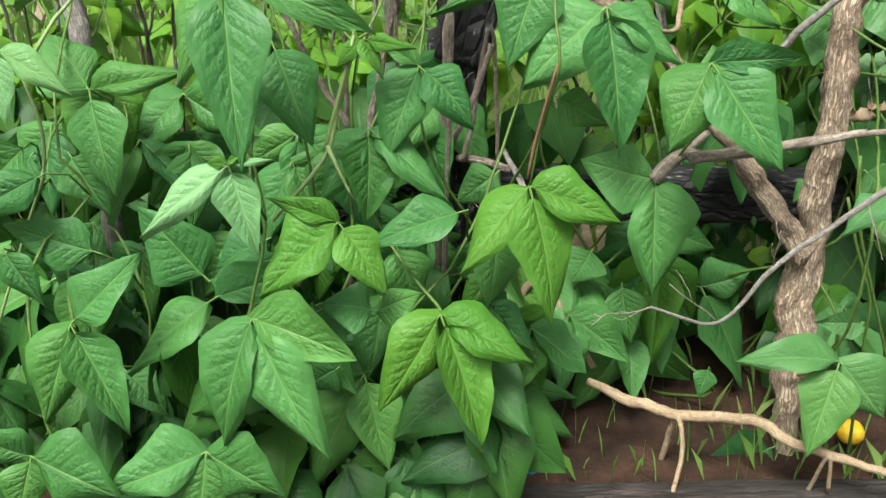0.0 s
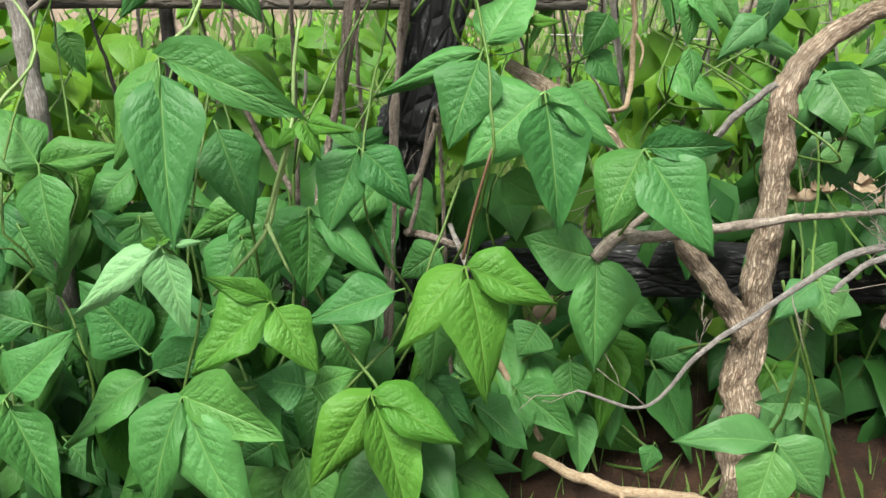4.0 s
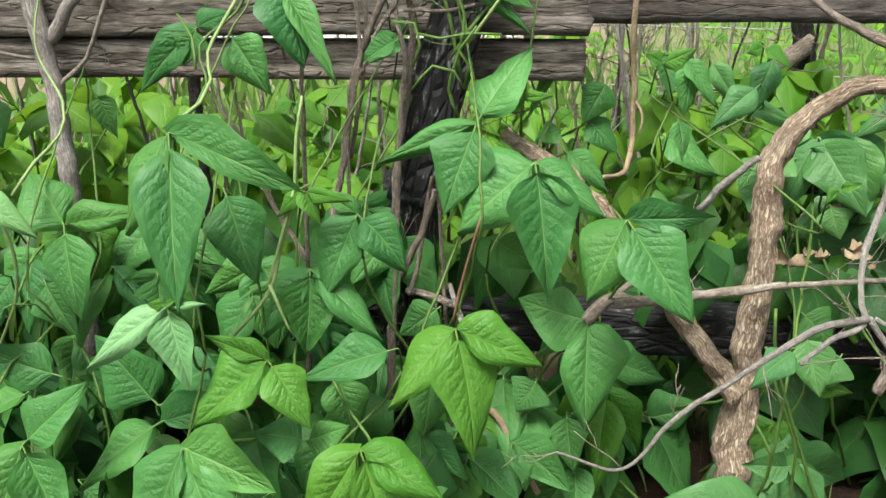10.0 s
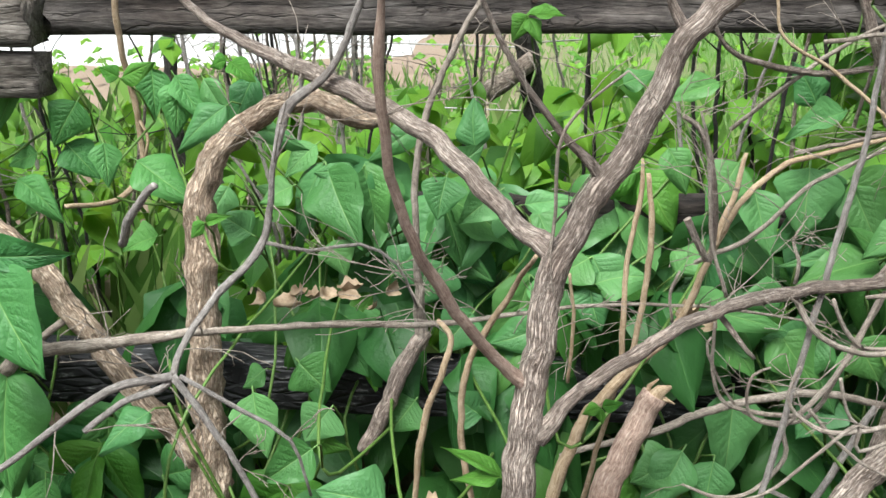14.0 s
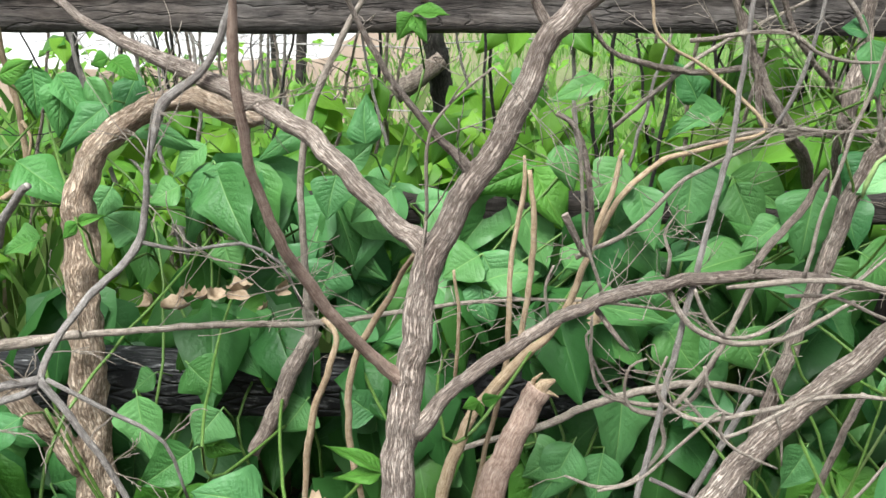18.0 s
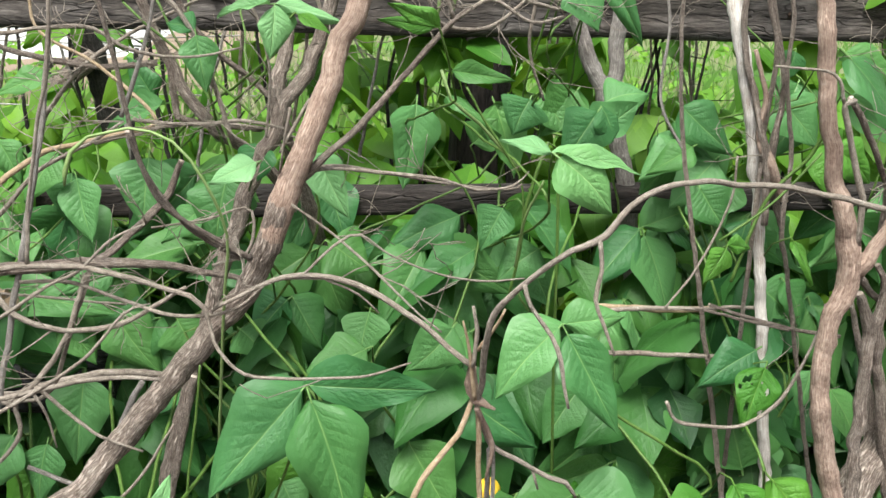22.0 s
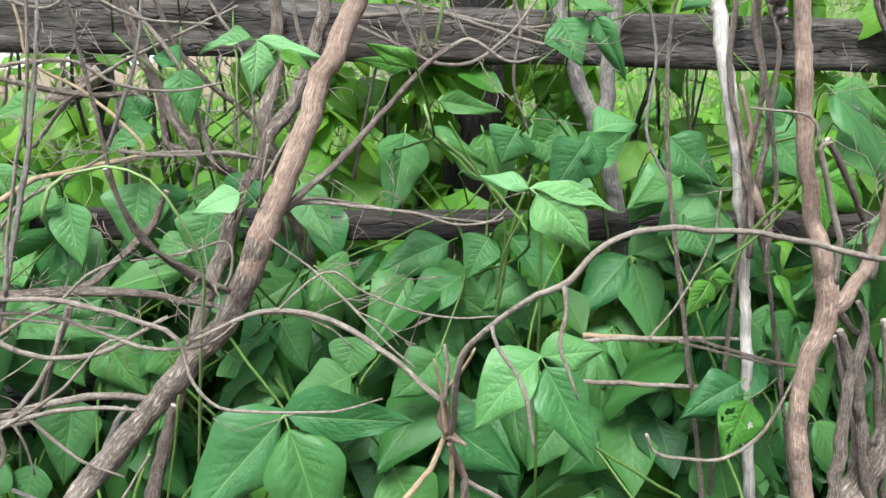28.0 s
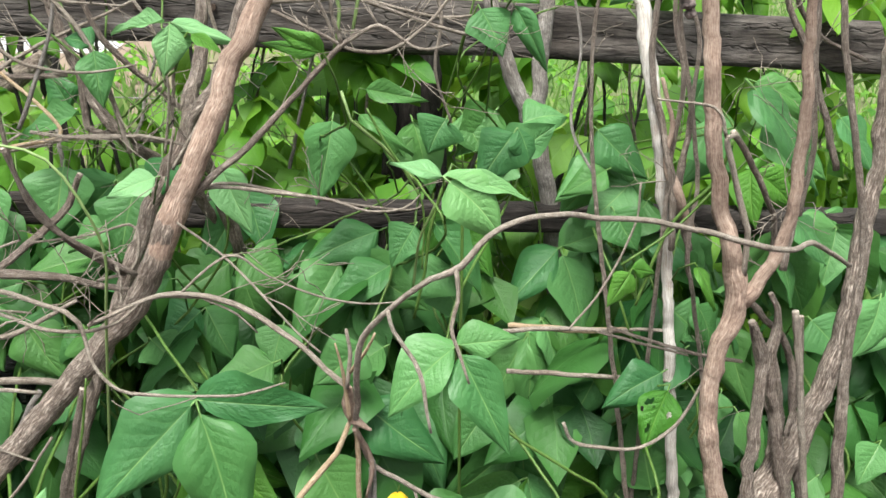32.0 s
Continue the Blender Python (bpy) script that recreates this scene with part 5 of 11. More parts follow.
tube("stem", [(0.978, 1.831, -0.030, 0.0036), (1.148, 1.686, 0.304, 0.0030), (1.022, 1.275, 0.440, 0.0029), (0.932, 1.839, 0.498, 0.0028), (0.880, 1.883, 0.685, 0.0026), (1.017, 1.926, 0.780, 0.0025)], STEM, plant, sides=6, step=0.04, wander=0.006, seed=0)
tube("stem", [(1.017, 1.803, -0.030, 0.0036), (0.874, 1.660, 0.326, 0.0030), (0.931, 1.840, 0.459, 0.0028), (1.074, 1.819, 0.591, 0.0027), (1.127, 1.868, 0.704, 0.0026), (1.208, 1.836, 0.973, 0.0022)], STEM, plant, sides=6, step=0.04, wander=0.006, seed=1)
tube("stem", [(1.005, 1.820, -0.030, 0.0036), (0.996, 1.686, 0.357, 0.0030), (0.889, 1.351, 0.475, 0.0028), (0.866, 1.829, 0.593, 0.0027), (1.033, 1.832, 0.710, 0.0025)], STEM, plant, sides=6, step=0.04, wander=0.006, seed=2)
tube("stem", [(1.006, 1.835, -0.030, 0.0036), (1.178, 1.374, 0.421, 0.0029), (1.079, 1.771, 0.489, 0.0028), (1.215, 1.840, 0.651, 0.0026), (1.131, 1.922, 0.755, 0.0025)], STEM, plant, sides=6, step=0.04, wander=0.006, seed=3)
leaf(plant, (1.124, 1.600, 0.418), [((1.068, 1.595, 0.466), 0.076, 0, -8)], 0, (1.148, 1.686, 0.304))
leaf(plant, (0.864, 1.600, 0.437), [((0.818, 1.566, 0.383), 0.085, 0, -22)], 0, (0.874, 1.660, 0.326))
leaf(plant, (1.010, 1.600, 0.455), [((0.962, 1.570, 0.408), 0.085, 0, 8)], 0, (0.996, 1.686, 0.357))
leaf(plant, (1.149, 1.300, 0.499), [((1.083, 1.287, 0.514), 0.032, 0, 23), ((1.077, 1.293, 0.557), 0.023, 1, 23)], 1, (1.178, 1.374, 0.421))
leaf(plant, (1.008, 1.200, 0.522), [((0.915, 1.183, 0.555), 0.081, 0, 2)], 0, (1.022, 1.275, 0.440))
leaf(plant, (0.962, 1.750, 0.536), [((0.881, 1.713, 0.489), 0.081, 0, -18)], 0, (0.931, 1.840, 0.459))
leaf(plant, (0.895, 1.300, 0.546), [((0.820, 1.265, 0.506), 0.066, 0, -10)], 0, (0.889, 1.351, 0.475))
leaf(plant, (1.108, 1.720, 0.568), [((1.046, 1.678, 0.500), 0.089, 0, -16)], 0, (1.079, 1.771, 0.489))
leaf(plant, (0.953, 1.750, 0.616), [((1.017, 1.747, 0.681), 0.079, 0, 10)], 0, (0.932, 1.839, 0.498))
leaf(plant, (1.050, 1.750, 0.655), [((1.008, 1.706, 0.576), 0.089, 0, -17)], 0, (1.074, 1.819, 0.591))
leaf(plant, (0.852, 1.750, 0.692), [((0.872, 1.717, 0.630), 0.068, 0, 19)], 0, (0.866, 1.829, 0.593))
leaf(plant, (1.183, 1.780, 0.743), [((1.283, 1.763, 0.766), 0.045, 0, 2)], 0, (1.215, 1.840, 0.651))
leaf(plant, (0.896, 1.800, 0.791), [((0.820, 1.786, 0.805), 0.059, 0, 1)], 0, (0.880, 1.883, 0.685))
leaf(plant, (1.156, 1.800, 0.770), [((1.076, 1.763, 0.718), 0.079, 0, -9)], 0, (1.127, 1.868, 0.704))
leaf(plant, (1.057, 1.750, 0.811), [((1.041, 1.711, 0.737), 0.077, 0, -10), ((1.117, 1.746, 0.860), 0.057, 2, 22)], 0, (1.033, 1.832, 0.710))
leaf(plant, (1.104, 1.850, 0.820), [((1.096, 1.854, 0.922), 0.061, 0, -15)], 0, (1.131, 1.922, 0.755))
leaf(plant, (1.014, 1.850, 0.877), [((0.906, 1.806, 0.820), 0.050, 0, -5)], 0, (1.017, 1.926, 0.780))
leaf(plant, (1.188, 1.750, 1.075), [((1.164, 1.731, 1.039), 0.034, 1, -12), ((1.215, 1.729, 1.036), 0.033, 0, -14), ((1.248, 1.739, 1.079), 0.027, 2, -21)], 1, (1.208, 1.836, 0.973))
plant = empty("bean_plant", (1.420, 1.771, 0.0), "climbing bean plant with broad dark green leaflets on red earth", "bean plant", "bean plants along the fence")
tube("stem", [(1.426, 1.768, -0.030, 0.0036), (1.275, 1.736, 0.207, 0.0032), (1.558, 1.775, 0.318, 0.0030), (1.264, 1.760, 0.467, 0.0028), (1.263, 1.366, 0.516, 0.0028), (1.568, 1.835, 0.726, 0.0025), (1.562, 1.919, 0.878, 0.0023)], STEM, plant, sides=6, step=0.04, wander=0.006, seed=0)
tube("stem", [(1.414, 1.780, -0.030, 0.0036), (1.432, 1.675, 0.236, 0.0031), (1.407, 1.769, 0.358, 0.0030), (1.464, 1.771, 0.490, 0.0028), (1.293, 1.751, 0.551, 0.0027), (1.555, 1.822, 0.744, 0.0025)], STEM, plant, sides=6, step=0.04, wander=0.006, seed=1)
tube("stem", [(1.418, 1.741, -0.030, 0.0036), (1.466, 1.663, 0.274, 0.0031), (1.444, 1.762, 0.375, 0.0029), (1.413, 1.775, 0.500, 0.0028), (1.297, 1.785, 0.585, 0.0027), (1.470, 1.864, 0.786, 0.0025)], STEM, plant, sides=6, step=0.04, wander=0.006, seed=2)
tube("stem", [(1.436, 1.764, -0.030, 0.0036), (1.496, 1.652, 0.281, 0.0031), (1.558, 1.751, 0.425, 0.0029), (1.432, 1.834, 0.513, 0.0028), (1.588, 1.884, 0.687, 0.0026), (1.346, 1.937, 0.842, 0.0024)], STEM, plant, sides=6, step=0.04, wander=0.006, seed=3)
leaf(plant, (1.265, 1.650, 0.303), [((1.201, 1.616, 0.256), 0.081, 0, -9)], 0, (1.275, 1.736, 0.207))
leaf(plant, (1.460, 1.600, 0.351), [((1.376, 1.568, 0.317), 0.087, 0, 4)], 0, (1.432, 1.675, 0.236))
leaf(plant, (1.471, 1.600, 0.372), [((1.399, 1.537, 0.271), 0.083, 0, -10)], 0, (1.466, 1.663, 0.274))
leaf(plant, (1.521, 1.600, 0.352), [((1.496, 1.545, 0.252), 0.077, 0, 14)], 0, (1.496, 1.652, 0.281))
leaf(plant, (1.570, 1.700, 0.437), [((1.555, 1.616, 0.281), 0.109, 0, -9), ((1.449, 1.679, 0.466), 0.071, 1, -13)], 0, (1.558, 1.775, 0.318))
leaf(plant, (1.379, 1.700, 0.477), [((1.551, 1.663, 0.483), 0.054, 0, 3)], 0, (1.407, 1.769, 0.358))
leaf(plant, (1.445, 1.700, 0.458), [((1.398, 1.667, 0.407), 0.081, 0, -14)], 0, (1.444, 1.762, 0.375))
leaf(plant, (1.531, 1.700, 0.542), [((1.606, 1.656, 0.473), 0.089, 0, -23)], 0, (1.558, 1.751, 0.425))
leaf(plant, (1.238, 1.700, 0.551), [((1.137, 1.667, 0.525), 0.084, 0, -16)], 0, (1.264, 1.760, 0.467))
leaf(plant, (1.467, 1.700, 0.558), [((1.582, 1.657, 0.512), 0.098, 0, 11)], 0, (1.464, 1.771, 0.490))
leaf(plant, (1.435, 1.700, 0.596), [((1.638, 1.648, 0.575), 0.078, 0, 1)], 0, (1.413, 1.775, 0.500))
leaf(plant, (1.456, 1.750, 0.623), [((1.504, 1.750, 0.697), 0.060, 0, -17)], 0, (1.432, 1.834, 0.513))
leaf(plant, (1.277, 1.300, 0.612), [((1.253, 1.293, 0.608), 0.019, 1, 19), ((1.307, 1.295, 0.622), 0.018, 0, 12), ((1.280, 1.289, 0.592), 0.015, 1, 15)], 1, (1.263, 1.366, 0.516))
leaf(plant, (1.305, 1.700, 0.624), [((1.400, 1.686, 0.660), 0.087, 0, -16), ((1.323, 1.663, 0.554), 0.077, 1, 13)], 0, (1.293, 1.751, 0.551))
leaf(plant, (1.309, 1.720, 0.670), [((1.238, 1.693, 0.640), 0.088, 0, 9), ((1.346, 1.681, 0.599), 0.078, 2, 17)], 0, (1.297, 1.785, 0.585))
leaf(plant, (1.562, 1.800, 0.790), [((1.544, 1.758, 0.708), 0.090, 0, 7)], 0, (1.588, 1.884, 0.687))
leaf(plant, (1.577, 1.750, 0.797), [((1.607, 1.691, 0.684), 0.072, 0, 2)], 0, (1.568, 1.835, 0.726))
leaf(plant, (1.556, 1.750, 0.840), [((1.491, 1.706, 0.763), 0.077, 0, 10)], 0, (1.555, 1.822, 0.744))
leaf(plant, (1.436, 1.800, 0.851), [((1.477, 1.760, 0.778), 0.059, 0, 1)], 0, (1.470, 1.864, 0.786))
leaf(plant, (1.358, 1.850, 0.944), [((1.417, 1.843, 0.975), 0.049, 0, -2)], 0, (1.346, 1.937, 0.842))
leaf(plant, (1.540, 1.850, 0.954), [((1.426, 1.818, 0.929), 0.049, 0, 12)], 0, (1.562, 1.919, 0.878))
plant = empty("bean_plant", (1.820, 1.736, 0.0), "climbing bean plant with fresh yellow-green young leaves on red earth", "bean plant", "bean plants along the fence")
tube("stem", [(1.855, 1.706, -0.030, 0.0036), (1.909, 1.730, 0.120, 0.0033), (1.697, 1.779, 0.422, 0.0029), (1.830, 1.867, 0.540, 0.0028), (1.720, 1.930, 0.789, 0.0025), (1.943, 1.502, 1.043, 0.0021)], STEM, plant, sides=6, step=0.04, wander=0.006, seed=0)
tube("stem", [(1.825, 1.720, -0.030, 0.0036), (1.871, 1.662, 0.276, 0.0031), (1.731, 1.756, 0.425, 0.0029), (1.678, 1.785, 0.545, 0.0027), (1.743, 1.870, 0.795, 0.0024), (1.775, 1.880, 1.088, 0.0021)], STEM, plant, sides=6, step=0.04, wander=0.006, seed=1)
tube("stem", [(1.833, 1.761, -0.030, 0.0036), (1.764, 1.772, 0.348, 0.0030), (1.781, 1.728, 0.443, 0.0029), (1.919, 1.736, 0.547, 0.0027), (1.994, 1.655, 0.797, 0.0024), (1.699, 1.664, 1.098, 0.0021)], STEM, plant, sides=6, step=0.04, wander=0.006, seed=2)
tube("stem", [(1.835, 1.742, -0.030, 0.0036), (1.922, 1.784, 0.353, 0.0030), (1.762, 1.197, 0.447, 0.0029), (1.810, 1.777, 0.575, 0.0027), (1.887, 1.589, 0.801, 0.0024), (1.739, 1.680, 1.123, 0.0021)], STEM, plant, sides=6, step=0.04, wander=0.006, seed=3)
tube("stem", [(1.863, 1.714, -0.030, 0.0036), (1.752, 1.213, 0.368, 0.0030), (1.619, 1.755, 0.478, 0.0028), (1.824, 1.701, 0.674, 0.0026), (1.887, 1.676, 0.815, 0.0024), (1.850, 2.079, 1.176, 0.0020)], STEM, plant, sides=6, step=0.04, wander=0.006, seed=4)
tube("stem", [(1.870, 1.731, -0.030, 0.0036), (1.839, 1.771, 0.402, 0.0029), (1.964, 1.824, 0.486, 0.0028), (1.873, 1.712, 0.706, 0.0026), (1.829, 1.584, 0.993, 0.0022)], STEM, plant, sides=6, step=0.04, wander=0.006, seed=5)
tube("stem", [(1.833, 1.706, -0.030, 0.0036), (1.904, 1.785, 0.417, 0.0029), (1.995, 1.415, 0.502, 0.0028), (1.701, 1.908, 0.712, 0.0025), (1.926, 1.518, 1.014, 0.0022)], STEM, plant, sides=6, step=0.04, wander=0.006, seed=6)
leaf(plant, (1.919, 1.650, 0.212), [((1.971, 1.606, 0.135), 0.097, 0, -9)], 0, (1.909, 1.730, 0.120))
leaf(plant, (1.884, 1.600, 0.355), [((1.832, 1.559, 0.287), 0.081, 0, -9)], 0, (1.871, 1.662, 0.276))
leaf(plant, (1.756, 1.700, 0.424), [((1.675, 1.653, 0.357), 0.094, 0, 14)], 0, (1.764, 1.772, 0.348))
leaf(plant, (1.930, 1.700, 0.463), [((1.859, 1.662, 0.405), 0.091, 0, 21)], 0, (1.922, 1.784, 0.353))
leaf(plant, (1.769, 1.150, 0.460), [((1.849, 1.123, 0.435), 0.069, 0, 22), ((1.802, 1.152, 0.540), 0.037, 2, 21)], 4, (1.752, 1.213, 0.368))
leaf(plant, (1.849, 1.700, 0.511), [((1.905, 1.670, 0.469), 0.090, 0, -16)], 0, (1.839, 1.771, 0.402))
leaf(plant, (1.906, 1.700, 0.490), [((1.988, 1.662, 0.435), 0.083, 0, -21)], 0, (1.904, 1.785, 0.417))
leaf(plant, (1.699, 1.700, 0.493), [((1.610, 1.663, 0.446), 0.100, 0, -13), ((1.742, 1.650, 0.404), 0.090, 2, 3)], 0, (1.697, 1.779, 0.422))
leaf(plant, (1.712, 1.700, 0.534), [((1.609, 1.673, 0.537), 0.082, 0, -22), ((1.659, 1.653, 0.457), 0.061, 2, 15)], 0, (1.731, 1.756, 0.425))
leaf(plant, (1.746, 1.650, 0.559), [((1.788, 1.611, 0.490), 0.096, 0, 16)], 0, (1.781, 1.728, 0.443))
leaf(plant, (1.773, 1.120, 0.539), [((1.667, 1.076, 0.503), 0.052, 0, -16)], 0, (1.762, 1.197, 0.447))
leaf(plant, (1.625, 1.700, 0.556), [((1.711, 1.639, 0.450), 0.095, 0, 11)], 0, (1.619, 1.755, 0.478))
leaf(plant, (1.949, 1.750, 0.549), [((1.864, 1.707, 0.488), 0.095, 0, 23), ((2.011, 1.701, 0.463), 0.095, 2, -17)], 0, (1.964, 1.824, 0.486))
leaf(plant, (1.977, 1.330, 0.580), [((1.842, 1.241, 0.446), 0.113, 1, -22), ((2.049, 1.216, 0.369), 0.119, 0, -4), ((2.163, 1.285, 0.576), 0.083, 2, 23)], 0, (1.995, 1.415, 0.502))
leaf(plant, (1.815, 1.800, 0.649), [((1.647, 1.764, 0.652), 0.041, 0, 16)], 0, (1.830, 1.867, 0.540))
leaf(plant, (1.646, 1.700, 0.624), [((1.548, 1.665, 0.596), 0.060, 0, -23)], 0, (1.678, 1.785, 0.545))
leaf(plant, (1.912, 1.650, 0.649), [((1.776, 1.621, 0.651), 0.070, 0, -5)], 0, (1.919, 1.736, 0.547))
leaf(plant, (1.799, 1.700, 0.680), [((1.639, 1.656, 0.654), 0.085, 0, 22), ((1.735, 1.697, 0.734), 0.039, 1, -18)], 0, (1.810, 1.777, 0.575))
leaf(plant, (1.808, 1.650, 0.760), [((1.732, 1.618, 0.719), 0.060, 0, 5)], 0, (1.824, 1.701, 0.674))
leaf(plant, (1.850, 1.650, 0.821), [((1.822, 1.590, 0.706), 0.111, 0, 6)], 0, (1.873, 1.712, 0.706))
leaf(plant, (1.695, 1.820, 0.818), [((1.680, 1.757, 0.695), 0.118, 0, -0)], 0, (1.701, 1.908, 0.712))
leaf(plant, (1.709, 1.850, 0.903), [((1.660, 1.851, 0.984), 0.060, 0, -19)], 0, (1.720, 1.930, 0.789))
leaf(plant, (1.743, 1.800, 0.913), [((1.627, 1.766, 0.880), 0.049, 0, 20)], 0, (1.743, 1.870, 0.795))
leaf(plant, (1.994, 1.600, 0.877), [((2.049, 1.542, 0.770), 0.067, 0, 19)], 4, (1.994, 1.655, 0.797))
leaf(plant, (1.914, 1.500, 0.879), [((1.835, 1.476, 0.859), 0.049, 0, 16)], 4, (1.887, 1.589, 0.801))
leaf(plant, (1.915, 1.620, 0.885), [((1.873, 1.583, 0.817), 0.079, 0, 20)], 0, (1.887, 1.676, 0.815))
leaf(plant, (1.827, 1.500, 1.075), [((1.843, 1.459, 0.996), 0.054, 0, -2), ((1.791, 1.497, 1.091), 0.046, 1, 17)], 0, (1.829, 1.584, 0.993))
leaf(plant, (1.944, 1.450, 1.118), [((1.940, 1.417, 1.052), 0.052, 2, -12), ((1.866, 1.432, 1.114), 0.023, 0, 22), ((2.046, 1.423, 1.105), 0.032, 2, -5)], 4, (1.926, 1.518, 1.014))
leaf(plant, (1.972, 1.420, 1.109), [((2.025, 1.401, 1.087), 0.025, 0, -10)], 1, (1.943, 1.502, 1.043))
leaf(plant, (1.774, 1.800, 1.195), [((1.720, 1.775, 1.156), 0.059, 0, -7)], 0, (1.775, 1.880, 1.088))
leaf(plant, (1.710, 1.600, 1.199), [((1.686, 1.595, 1.202), 0.022, 0, 3), ((1.732, 1.599, 1.221), 0.021, 1, 23)], 1, (1.699, 1.664, 1.098))
leaf(plant, (1.749, 1.600, 1.218), [((1.793, 1.582, 1.192), 0.026, 0, -24)], 1, (1.739, 1.680, 1.123))
leaf(plant, (1.855, 2.000, 1.260), [((1.810, 1.953, 1.165), 0.077, 0, -0), ((1.879, 1.966, 1.191), 0.066, 2, 21)], 0, (1.850, 2.079, 1.176))
plant = empty("bean_plant", (2.180, 1.796, 0.0), "climbing bean plant with broad dark green leaflets on red earth", "bean plant", "bean plants along the fence")
tube("stem", [(2.133, 1.769, -0.030, 0.0036), (2.021, 1.572, 0.099, 0.0033), (2.273, 1.702, 0.285, 0.0031), (2.242, 1.679, 0.454, 0.0029), (2.316, 1.789, 0.673, 0.0026), (2.215, 1.811, 0.836, 0.0024)], STEM, plant, sides=6, step=0.04, wander=0.006, seed=0)
tube("stem", [(2.184, 1.776, -0.030, 0.0036), (2.118, 1.603, 0.113, 0.0033), (2.315, 1.815, 0.349, 0.0030), (1.989, 1.885, 0.548, 0.0027), (2.325, 1.868, 0.750, 0.0025), (2.376, 1.907, 0.840, 0.0024)], STEM, plant, sides=6, step=0.04, wander=0.006, seed=1)
tube("stem", [(2.209, 1.769, -0.030, 0.0036), (2.121, 1.788, 0.233, 0.0031), (2.126, 1.803, 0.405, 0.0029), (2.301, 1.879, 0.566, 0.0027), (2.353, 1.426, 0.826, 0.0024), (2.231, 1.830, 0.906, 0.0023)], STEM, plant, sides=6, step=0.04, wander=0.006, seed=2)
tube("stem", [(2.196, 1.828, -0.030, 0.0036), (2.166, 1.684, 0.259, 0.0031), (2.099, 1.661, 0.447, 0.0029), (2.314, 1.936, 0.618, 0.0027), (2.169, 1.887, 0.826, 0.0024), (2.193, 1.367, 0.999, 0.0022)], STEM, plant, sides=6, step=0.04, wander=0.006, seed=3)
leaf(plant, (2.002, 1.500, 0.185), [((1.941, 1.470, 0.149), 0.090, 0, -16)], 0, (2.021, 1.572, 0.099))
leaf(plant, (2.108, 1.550, 0.230), [((2.179, 1.501, 0.148), 0.103, 0, -18)], 0, (2.118, 1.603, 0.113))
leaf(plant, (2.141, 1.700, 0.350), [((2.204, 1.639, 0.240), 0.092, 0, -16)], 0, (2.121, 1.788, 0.233))
leaf(plant, (2.154, 1.600, 0.325), [((2.243, 1.517, 0.178), 0.126, 0, 10)], 0, (2.166, 1.684, 0.259))
leaf(plant, (2.240, 1.650, 0.399), [((2.412, 1.574, 0.296), 0.118, 0, 9)], 0, (2.273, 1.702, 0.285))
leaf(plant, (2.307, 1.750, 0.468), [((2.171, 1.698, 0.411), 0.110, 0, 23)], 0, (2.315, 1.815, 0.349))
leaf(plant, (2.100, 1.750, 0.522), [((2.075, 1.704, 0.436), 0.096, 0, 15)], 0, (2.126, 1.803, 0.405))
leaf(plant, (2.094, 1.600, 0.510), [((1.965, 1.557, 0.480), 0.100, 0, 16)], 0, (2.099, 1.661, 0.447))
leaf(plant, (2.246, 1.600, 0.552), [((2.163, 1.551, 0.479), 0.101, 0, -21)], 0, (2.242, 1.679, 0.454))
leaf(plant, (2.015, 1.800, 0.644), [((2.100, 1.765, 0.598), 0.117, 0, -1)], 0, (1.989, 1.885, 0.548))
leaf(plant, (2.323, 1.800, 0.628), [((2.155, 1.736, 0.552), 0.085, 0, 17)], 0, (2.301, 1.879, 0.566))
leaf(plant, (2.303, 1.850, 0.683), [((2.117, 1.789, 0.624), 0.086, 0, 3)], 0, (2.314, 1.936, 0.618))
leaf(plant, (2.345, 1.700, 0.743), [((2.292, 1.660, 0.674), 0.073, 0, 12)], 0, (2.316, 1.789, 0.673))
leaf(plant, (2.293, 1.800, 0.830), [((2.343, 1.798, 0.884), 0.073, 0, 11)], 0, (2.325, 1.868, 0.750))
leaf(plant, (2.336, 1.360, 0.924), [((2.260, 1.351, 0.953), 0.041, 1, 19), ((2.426, 1.310, 0.856), 0.088, 0, 4), ((2.468, 1.328, 0.918), 0.033, 2, -11)], 4, (2.353, 1.426, 0.826))
leaf(plant, (2.189, 1.800, 0.926), [((2.166, 1.720, 0.770), 0.103, 0, -20)], 0, (2.169, 1.887, 0.826))
leaf(plant, (2.224, 1.750, 0.939), [((2.338, 1.706, 0.887), 0.041, 0, -17)], 0, (2.215, 1.811, 0.836))
leaf(plant, (2.341, 1.850, 0.915), [((2.387, 1.779, 0.779), 0.103, 0, -2)], 0, (2.376, 1.907, 0.840))
leaf(plant, (2.233, 1.750, 0.982), [((2.356, 1.718, 0.971), 0.041, 0, 13)], 0, (2.231, 1.830, 0.906))
leaf(plant, (2.158, 1.300, 1.104), [((2.080, 1.287, 1.118), 0.022, 0, -21), ((2.093, 1.293, 1.136), 0.027, 1, -24)], 1, (2.193, 1.367, 0.999))
plant = empty("bean_plant", (2.520, 1.782, 0.0), "climbing bean plant with fresh yellow-green young leaves on red earth", "bean plant", "bean plants along the fence")
tube("stem", [(2.539, 1.816, -0.030, 0.0036), (2.368, 1.661, 0.086, 0.0033), (2.628, 1.819, 0.295, 0.0030), (2.654, 1.920, 0.581, 0.0027), (2.585, 1.900, 0.800, 0.0024), (2.422, 1.925, 0.858, 0.0024), (2.437, 1.772, 1.144, 0.0020)], STEM, plant, sides=6, step=0.04, wander=0.006, seed=0)
